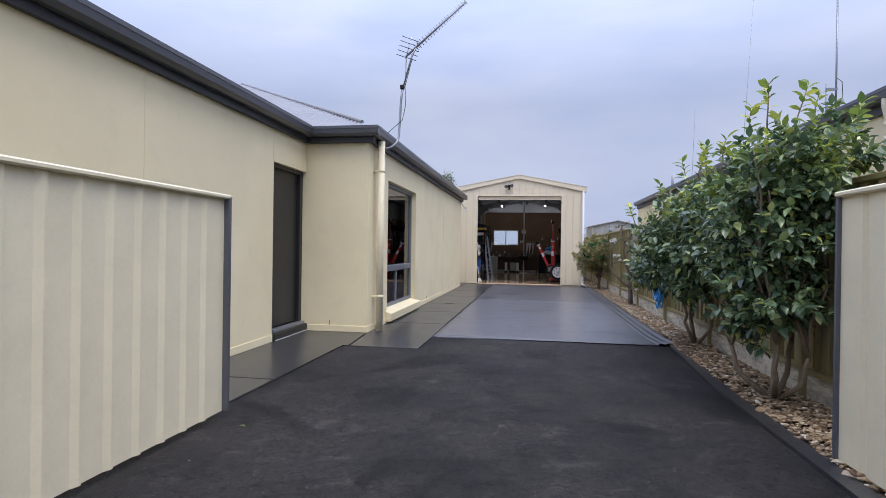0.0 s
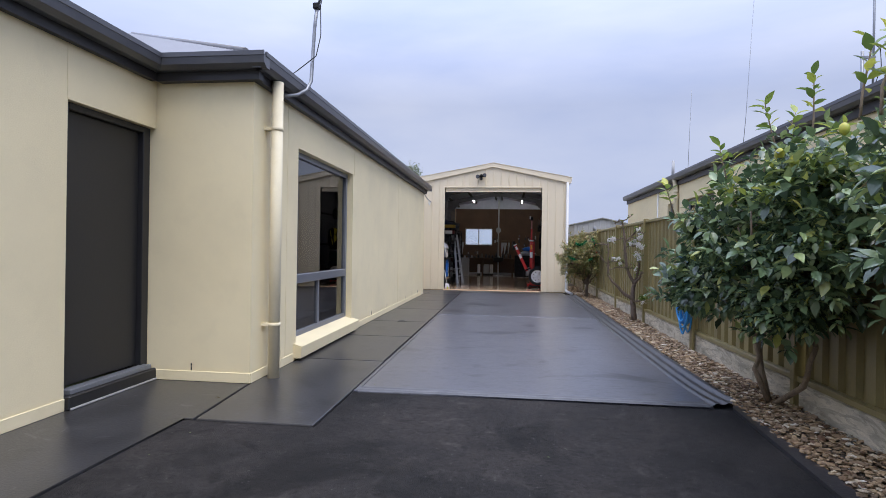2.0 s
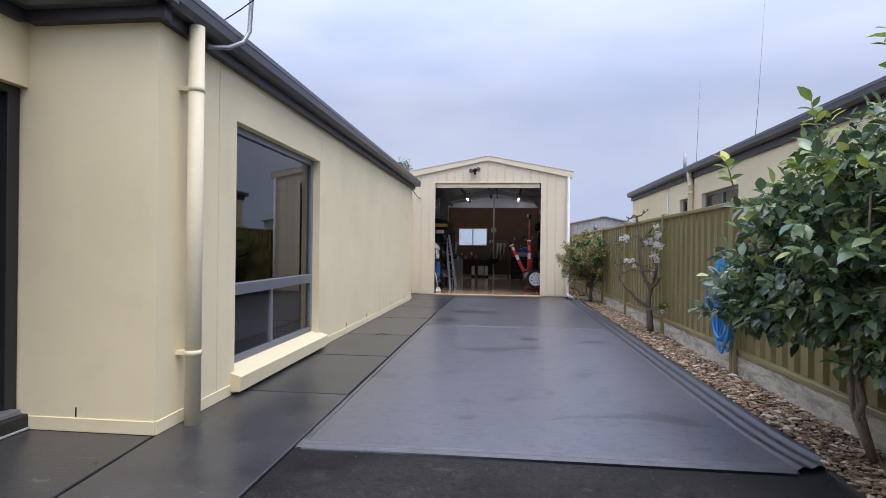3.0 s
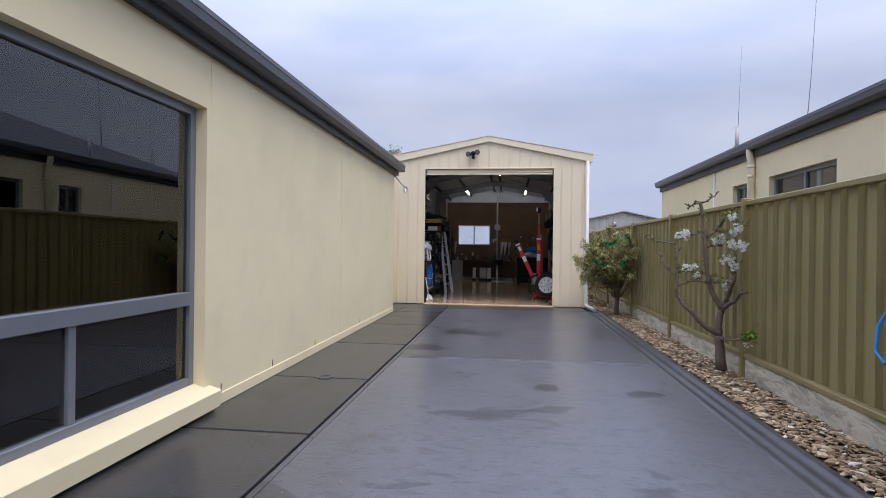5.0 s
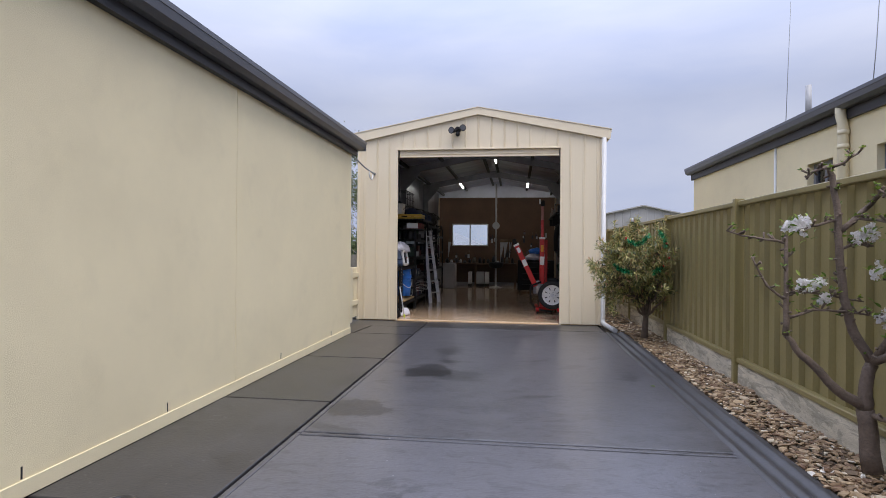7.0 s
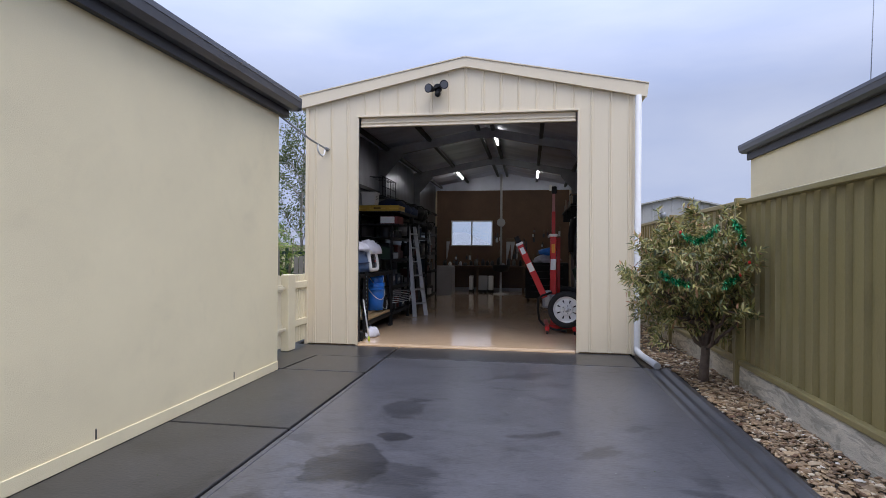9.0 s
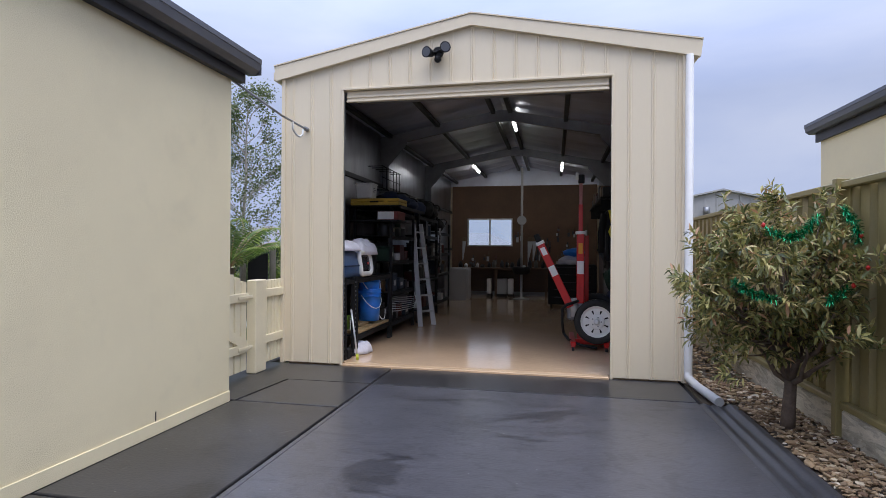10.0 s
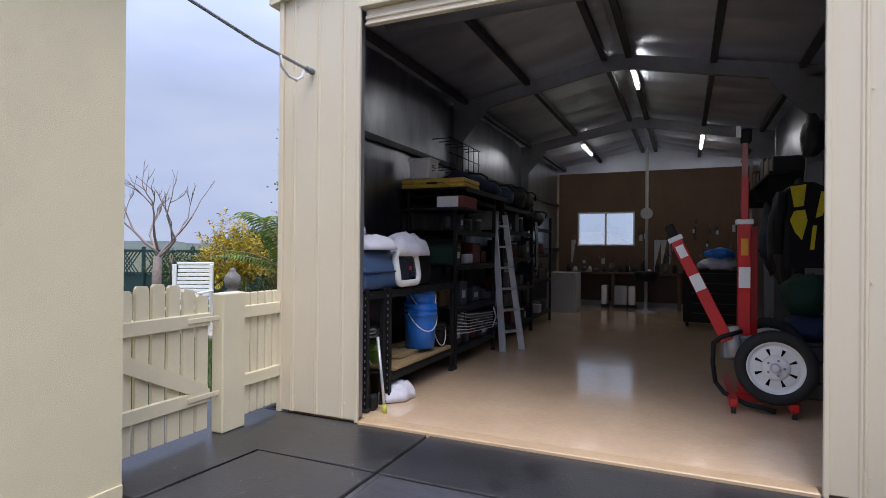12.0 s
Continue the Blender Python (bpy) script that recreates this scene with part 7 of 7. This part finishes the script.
part("hanger", new_tube([(1.2, 19.94, 1.78), (1.22, 19.95, 1.92), (1.3, 19.96, 1.95), (1.5, 19.96, 1.95)], 0.008, 6), STEEL_GREY, ws)
for i, (x, y, z, s, m, lab) in enumerate(((1.32, 21.1, 1.25, (0.14, 0.22, 0.62), ODD[0], "black coat hanging on the wall"), (1.34, 21.7, 1.3, (0.12, 0.22, 0.6), ODD[1], "dark grey coat hanging on the wall"), (1.34, 22.3, 1.35, (0.12, 0.24, 0.55), ODD[0], "black coat hanging on the wall"), (1.34, 23.0, 1.4, (0.12, 0.25, 0.5), ODD[2], "navy jacket hanging on the wall"), (1.36, 20.5, 2.25, (0.09, 0.12, 0.22), ODD[0], "black helmet bag hanging high on the wall"))):
    hc = thing("hanging_coat", lab, "coat", (x, y, z), "gear hanging on the wall")
    part("body", lumpy(bmesh.new(), (x, y, z), s, 4.1 * i + 1, 0.3, 3), m, hc)
    part("hook", new_tube([(x, y, z + s[2] * 0.9), (x + 0.1, y, z + s[2] * 1.05), (1.5, y, z + s[2] * 1.05)], 0.006, 6), STEEL_GREY, hc)
single("duffel_bag", lumpy(bmesh.new(), (1.25, 20.15, 0.83), (0.17, 0.28, 0.20), 6.6, 0.25, 3), mat("bottle_green_fabric", (0.01, 0.05, 0.032), 0.85, bump=0.3), "bottle green duffel bag stacked on crates", "bag")
single("folded_blanket", lumpy(bmesh.new(), (1.25, 20.1, 0.55), (0.19, 0.3, 0.14), 9.6, 0.25, 3), NAVY, "folded navy blanket lying on crates", "blanket")
for k in range(3):
    cr_ = thing("crate", "dark plastic crate stacked by the doorway", "crate", (1.25, 19.6, FZ + k * 0.15), "stacked crates")
    part("body", new_box(1.10, 1.42, 19.75, 20.45, FZ + 0.002 + k * 0.15, FZ + 0.13 + k * 0.15, bev=0.01), ODD[4] if k < 2 else ODD[1], cr_)
    part("rim", new_box(1.09, 1.43, 19.74, 20.46, FZ + 0.13 + k * 0.15, FZ + 0.148 + k * 0.15, bev=0.005), ODD[1], cr_)
for k, y in enumerate((19.0, 18.8, 18.62)):
    single("garden_tool", new_tube([(1.3 + 0.02 * k, y, FZ), (1.44, y + 0.1, 1.75 - 0.1 * k)], 0.015, 7), ODD[(7, 0, 1)[k]], "long-handled tool leaning on the wall", "tool", "leaning long tools")
sh_ = thing("wall_shelf", "dark wall shelf carrying a row of boxes", "shelf", (1.35, 22.2, 2.1))
part("board", new_box(1.1, 1.5, 21.2, 24.0, 2.02, 2.05), BLACK, sh_)
for y in (21.4, 22.6, 23.8):
    part("bracket", new_box(1.12, 1.5, y, y + 0.02, 1.85, 2.02), BLACK, sh_)
for k in range(7):
    y = 21.25 + k * 0.38
    single("storage_box", new_box(1.14, 1.48, y, y + 0.3, 2.051, 2.051 + 0.16 + 0.1 * (k % 3) / 2, bev=0.008), ODD[(0, 7, 1, 0, 3, 7, 0)[k]], "box on the high wall shelf", "box", "boxes on the wall shelf")

# ---- garden beyond the picket gate ----
rs = np.random.RandomState(9)
N = 26000
gx, gy = rs.uniform(-8.0, -3.2, N), rs.uniform(16.4, 20.4, N)
hgt = rs.uniform(0.03, 0.07, N)
ang = rs.uniform(0, 6.28, N)
lean = rs.uniform(-0.03, 0.03, (N, 2))
dx, dy = 0.006 * np.cos(ang), 0.006 * np.sin(ang)
z0 = -0.085
vv = np.stack([np.stack([gx - dx, gy - dy, np.full(N, z0)], 1), np.stack([gx + dx, gy + dy, np.full(N, z0)], 1), np.stack([gx + lean[:, 0], gy + lean[:, 1], z0 + hgt], 1)], 1).reshape(-1, 3)
ff = np.arange(N * 3).reshape(N, 3)
tagged(new("lawn_grass", raw("lawn_grass", vv.tolist(), ff.tolist(), GRASS)), "short green lawn grass behind the house", "grass", kind="stuff")
single("garden_path", new_box(-3.2, -2.6, 16.4, 19.5, -0.12, -0.02, bev=0.01), PATHC, "grey concrete path behind the house", "path", kind="structure")
single("lawn_edging", new_box(-10.0, -3.0, 20.3, 20.9, -0.12, -0.03, bev=0.01), mat("pale_paving", (0.55, 0.50, 0.42), 0.8, var=0.15, scale=5, bump=0.1), "pale paved strip across the lawn", "paving", kind="structure")

chair = thing("garden_chair", "white painted slatted garden chair", "chair", (-6.32, 20.35, -0.08))
cm = Matrix.Translation((-6.32, 20.35, -0.08)) @ pose(0, 0, 0, 0, 0, 28)
for k in range(9):
    part("back_slat", new_box(-0.25, 0.25, 0.22 + 0.012 * k, 0.24 + 0.012 * k, 0.50 + k * 0.058, 0.545 + k * 0.058, bev=0.004, rot=cm), WHITE, chair)
for s in (-1, 1):
    part("back_post", new_box(s * 0.27 - 0.025, s * 0.27 + 0.025, 0.2, 0.25, 0.0, 1.03, bev=0.006, rot=cm), WHITE, chair)
    part("front_leg", new_box(s * 0.27 - 0.025, s * 0.27 + 0.025, -0.25, -0.2, 0.0, 0.62, bev=0.006, rot=cm), WHITE, chair)
    part("arm", new_box(s * 0.27 - 0.04, s * 0.27 + 0.04, -0.27, 0.22, 0.62, 0.645, bev=0.006, rot=cm), WHITE, chair)
for k in range(6):
    part("seat_slat", new_box(-0.25, 0.25, -0.24 + k * 0.075, -0.18 + k * 0.075, 0.40, 0.42, bev=0.004, rot=cm), WHITE, chair)
part("top_rail", new_box(-0.27, 0.27, 0.31, 0.34, 1.02, 1.06, bev=0.008, rot=cm), WHITE, chair)

st_b = bmesh.new()
lathe(st_b, [(0.16, 0.0), (0.17, 0.05), (0.16, 0.09), (0.10, 0.12), (0.12, 0.18), (0.125, 0.26), (0.10, 0.31), (0.045, 0.335), (0.045, 0.36), (0.07, 0.39), (0.078, 0.44), (0.07, 0.50), (0.04, 0.535), (0.028, 0.55), (0.03, 0.575), (0.01, 0.59)], (-5.0, 19.9, 0.28), 20, Matrix.Diagonal((1.35, 1.35, 1.12, 1)))
single("statue", st_b, STONE, "weathered grey stone seated garden statue", "statue")
pb_ = bmesh.new()
lathe(pb_, [(0.2, 0.0), (0.2, 0.06), (0.15, 0.09), (0.14, 0.30), (0.24, 0.33), (0.24, 0.365)], (-5.0, 19.9, -0.085), 20)
single("pedestal", pb_, STONE, "grey stone pedestal under the statue", "pedestal")

# dark green lattice panels along the back
for k in range(7):
    x0 = -15.5 + k * 1.85
    y = 25.2 + 0.04 * k
    lt = thing("lattice_panel", "dark green timber lattice fence panel", "fence", (x0, y, -0.08), "lattice panels along the garden")
    part("frame", new_box(x0, x0 + 1.8, y, y + 0.05, 1.06, 1.14, bev=0.005), LATTICE, lt)
    part("backing", new_box(x0, x0 + 1.8, y + 0.06, y + 0.07, -0.08, 0.5), LATTICE, lt)
    part("post", new_box(x0 - 0.04, x0 + 0.04, y - 0.01, y + 0.07, -0.08, 1.22, bev=0.008), LATTICE, lt)
    lb = bmesh.new()
    for j in range(-6, 20):
        a = x0 + j * 0.14
        for s in (1, -1):
            u0, u1 = (a, a + 0.62) if s > 0 else (a + 0.62, a)
            if min(u0, u1) < x0 or max(u0, u1) > x0 + 1.8:
                continue
            prism(lb, [(u0, 0.45), (u0 + 0.055, 0.45), (u1 + 0.055, 1.07), (u1, 1.07)], Matrix.Translation((0, y + 0.01 + 0.012 * s, 0)) @ AX_Y, 0.01)
    part("lattice", lb, LATTICE, lt)


def bush(name, label, centre, rad, n, size, material, seed, ratio=0.45, trunk=True):
    rng = random.Random(seed)
    b = thing(name, label, "shrub", (centre[0], centre[1], -0.08))
    it = []
    wood = bmesh.new()
    for k in range(6):
        e = Vector(centre) + Vector((rng.uniform(-0.6, 0.6) * rad[0], rng.uniform(-0.6, 0.6) * rad[1], rng.uniform(-0.1, 0.6) * rad[2]))
        tube(wood, wander((centre[0], centre[1], -0.1), e, 4, 0.06, rng), 0.03, 6, 0.008)
    part("stems", wood, BARK, b)
    for k in range(n):
        v = Vector((rng.gauss(0, 1), rng.gauss(0, 1), rng.gauss(0, 1))).normalized()
        lump = 0.8 + 0.5 * noise.noise(v * 2.3 + Vector((seed, 1, 0)))
        p = Vector(centre) + Vector((v.x * rad[0], v.y * rad[1], v.z * rad[2])) * rng.uniform(0.2, 1) ** 0.45 * lump
        if p.z < -0.05:
            continue
        shoot_leaves(it, rng, p, v + Vector((0, 0, 0.3)), size * 2, 7, size, 0.9, ratio)
    child("foliage", leaves_mesh("foliage", it, material), b)
    return b


bush("wattle_bush", "yellow flowering wattle bush", (-9.0, 23.9, 1.05), (1.1, 0.9, 0.9), 620, 0.09, LEAF_WATTLE, 2)
bush("wattle_bush", "yellow flowering wattle bush", (-8.0, 24.3, 0.7), (0.7, 0.7, 0.7), 180, 0.08, LEAF_WATTLE, 3)
bush("hedge_shrub", "dense mid-green garden shrub", (-7.2, 24.2, 0.85), (0.9, 0.7, 0.75), 260, 0.08, LEAF_FERN, 4)
bush("hedge_shrub", "dark green garden shrub by the lattice", (-6.0, 24.0, 0.6), (0.9, 0.7, 0.6), 240, 0.08, LEAF_HEDGE, 5)
bush("hedge_shrub", "dark green garden shrub by the lattice", (-11.5, 24.6, 0.7), (1.2, 0.7, 0.7), 260, 0.08, LEAF_HEDGE, 6)
bush("hedge_shrub", "low green shrub with strappy leaves", (-5.9, 21.4, 0.42), (0.55, 0.5, 0.5), 130, 0.13, LEAF_HEDGE, 7, 0.16)
bush("hedge_shrub", "dark green shrub behind the garden posts", (-4.4, 23.4, 0.75), (0.8, 0.6, 0.75), 240, 0.07, LEAF_HEDGE, 8)
bush("hedge_shrub", "sprawling green shrub behind the garden posts", (-5.3, 23.2, 1.0), (0.75, 0.6, 0.9), 230, 0.07, LEAF_FERN, 18)


def grow(bm, p, d, ln, r, depth, rng, tips, spread=0.55, up=0.12, kids=(2, 3)):
    q = p + d * ln * 0.5 + Vector([rng.uniform(-0.05, 0.05) * ln for _ in range(3)])
    e = p + d * ln
    tube(bm, [p, q, e], r, 6 if r > 0.02 else 4, r * 0.68, cap=False)
    if depth == 0:
        tips.append((e, d))
        return
    for k in range(rng.randint(*kids)):
        nd = (d + Vector((rng.uniform(-1, 1), rng.uniform(-1, 1), rng.uniform(-0.6, 0.9))) * spread + Vector((0, 0, up))).normalized()
        grow(bm, p.lerp(e, rng.uniform(0.55, 1.0)) if k else e, nd, ln * rng.uniform(0.62, 0.85), r * 0.66, depth - 1, rng, tips, spread, up, kids)


rng = random.Random(6)
bt = thing("bare_tree", "bare deciduous tree with pale grey branches", "tree", (-11.0, 23.6, -0.08))
wood, tips = bmesh.new(), []
tube(wood, [(-11.0, 23.6, -0.1), (-11.03, 23.6, 0.5), (-11.0, 23.6, 1.0)], 0.12, 9, 0.09)
for a in range(5):
    dv_ = Vector((math.cos(a * 1.3), math.sin(a * 1.3) * 0.6, 0.75)).normalized()
    grow(wood, Vector((-11.0, 23.6, 0.95 + 0.05 * a)), dv_, 0.72, 0.036, 4, rng, tips, 0.75, 0.2, (1, 3))
part("trunk", wood, mat("pale_bark", (0.33, 0.26, 0.23), 0.9, var=0.3, scale=12, bump=0.3), bt)

for sx, sy, hh, seed in ((-7.0, 24.4, 4.9, 11), (-5.95, 25.6, 4.6, 13), (-4.3, 24.6, 4.0, 15)):
    rng = random.Random(seed)
    bc = thing("birch_tree", "slender birch with small pale leaves", "tree", (sx, sy, -0.08), "birch trees")
    wood, tips, it = bmesh.new(), [], []
    trunk = wander((sx, sy, -0.1), (sx + 0.15, sy, hh), 7, 0.05, rng)
    tube(wood, trunk, 0.06, 8, 0.008)
    for k in range(38):
        t = 0.2 + 0.8 * rng.random()
        i = min(6, int(t * 7))
        p = trunk[i].lerp(trunk[i + 1], t * 7 - i) if i < 7 else trunk[-1]
        a = rng.uniform(0, 6.28)
        grow(wood, p, Vector((math.cos(a), math.sin(a), 0.9)).normalized(), 0.52 * (1.25 - t * 0.7), 0.013, 2, rng, tips, 0.5, 0.05, (2, 3))
    for e, d in tips:
        for j in range(30):
            o = Vector([rng.gauss(0, 0.11) for _ in range(3)])
            it.append((e + o, (rng.uniform(-1, 1), rng.uniform(-1, 1), rng.uniform(-1, 0.3)), 0.056, 0.042, rng.uniform(-1, 1)))
    part("trunk", wood, mat("birch_bark", (0.42, 0.38, 0.33), 0.85, var=0.4, scale=14, bump=0.2), bc)
    child("crown", leaves_mesh("crown", it, LEAF_BIRCH), bc, "airy pale green leaves")

# tree fern
rng = random.Random(17)
tf = thing("tree_fern", "bright green tree fern with arching fronds", "fern", (-5.4, 21.4, -0.08))
part("trunk", new_tube(wander((-5.4, 21.4, -0.1), (-5.38, 21.4, 0.85), 4, 0.02, rng), 0.09, 9, 0.08), BARK_DARK, tf)
for k in range(15):
    a = k * 2 * math.pi / 15 + rng.uniform(-0.2, 0.2)
    up = rng.uniform(0.35, 1.6)
    ln = rng.uniform(0.9, 1.35)
    dirn = Vector((math.cos(a), math.sin(a), 0))
    p0 = Vector((-5.38, 21.4, 0.86))
    rach = [p0 + dirn * (ln * t) + Vector((0, 0, up * (t * 1.6 - t * t * 1.15))) for t in [i / 14 for i in range(15)]]
    fi = []
    for i in range(2, 15):
        sd = dirn.cross(Vector((0, 0, 1)))
        w = 0.26 * math.sin(math.pi * min(1, 0.15 + i / 16))
        for h in range(2):
            c_ = rach[i - 1].lerp(rach[i], h / 2)
            for s in (-1, 1):
                fi.append((c_, sd * s + dirn * 0.45 + Vector((0, 0, -0.25)), w, 0.035, 0.2))
    fr_ = tagged(child("frond", leaves_mesh("frond", fi, LEAF_FERN), tf, "feathered bright green frond"), kind="stuff")
    part("midrib", new_tube(rach, 0.008, 5, 0.003), TIMBER, fr_)

# weathered posts and a dark screen
gp = thing("garden_screen", "dark fabric screen between weathered timber posts", "screen", (-5.3, 22.2, -0.08))
for x, y in ((-5.55, 22.1), (-5.0, 22.25)):
    part("post", new_tube([(x, y, -0.1), (x, y, 1.2), (x, y, 1.28), (x, y, 1.3)], 0.065, 10, 0.05), GREY_TIMBER, gp, "round weathered post")
part("screen", new_box(-5.49, -5.06, 22.16, 22.19, 0.35, 1.12, bev=0.01), BLACK, gp)
gf_ = thing("paling_fence", "grey timber paling fence behind the garden", "fence", (-3.5, 23.0, -0.08))
for k in range(22):
    x = -4.9 + k * 0.115
    part("paling", new_box(x, x + 0.10, 22.9, 22.92, -0.08, 1.02 + 0.02 * (k % 3), bev=0.003), GREY_TIMBER, gf_)
part("rail", new_box(-4.9, -2.4, 22.93, 22.97, 0.8, 0.87), GREY_TIMBER, gf_)

# roofs far beyond
for x, y, w, label in ((-24, 46, 9, "distant house with a pale grey roof"), (-38, 52, 10, "distant house with a pale grey roof"), (-12, 60, 9, "distant low house with a grey roof")):
    fh = thing("distant_house", label, "house", (x, y, -0.08), "houses in the distance")
    part("wall", new_box(x, x + w, y, y + 7, -0.1, 1.5), CREAM_RENDER, fh)
    rb = bmesh.new()
    vs = [rb.verts.new(c) for c in ((x - 0.4, y - 0.4, 1.45), (x + w + 0.4, y - 0.4, 1.45), (x + w + 0.4, y + 7.4, 1.45), (x - 0.4, y + 7.4, 1.45), (x + 2.8, y + 3.5, 2.9), (x + w - 2.8, y + 3.5, 2.9))]
    for f in ((0, 1, 5, 4), (1, 2, 5), (2, 3, 4, 5), (3, 0, 4)):
        rb.faces.new([vs[i] for i in f])
    part("roof", rb, ROOF_GREY, fh)
    for k in range(2):
        part("window", new_box(x + 1.5 + k * 4, x + 3 + k * 4, y - 0.03, y + 0.02, 0.5, 1.3), BLACK, fh)
bush("far_tree", "dark rounded tree beyond the garden", (-19, 42, 1.6), (3.5, 2, 1.4), 300, 0.3, LEAF_HEDGE, 31)
bush("far_tree", "dark rounded tree beyond the garden", (-30, 48, 1.7), (5, 2, 1.5), 320, 0.35, LEAF_HEDGE, 32)
bush("far_tree", "dark rounded tree beyond the garden", (-11, 44, 1.5), (3.0, 2, 1.3), 280, 0.28, LEAF_HEDGE, 33)
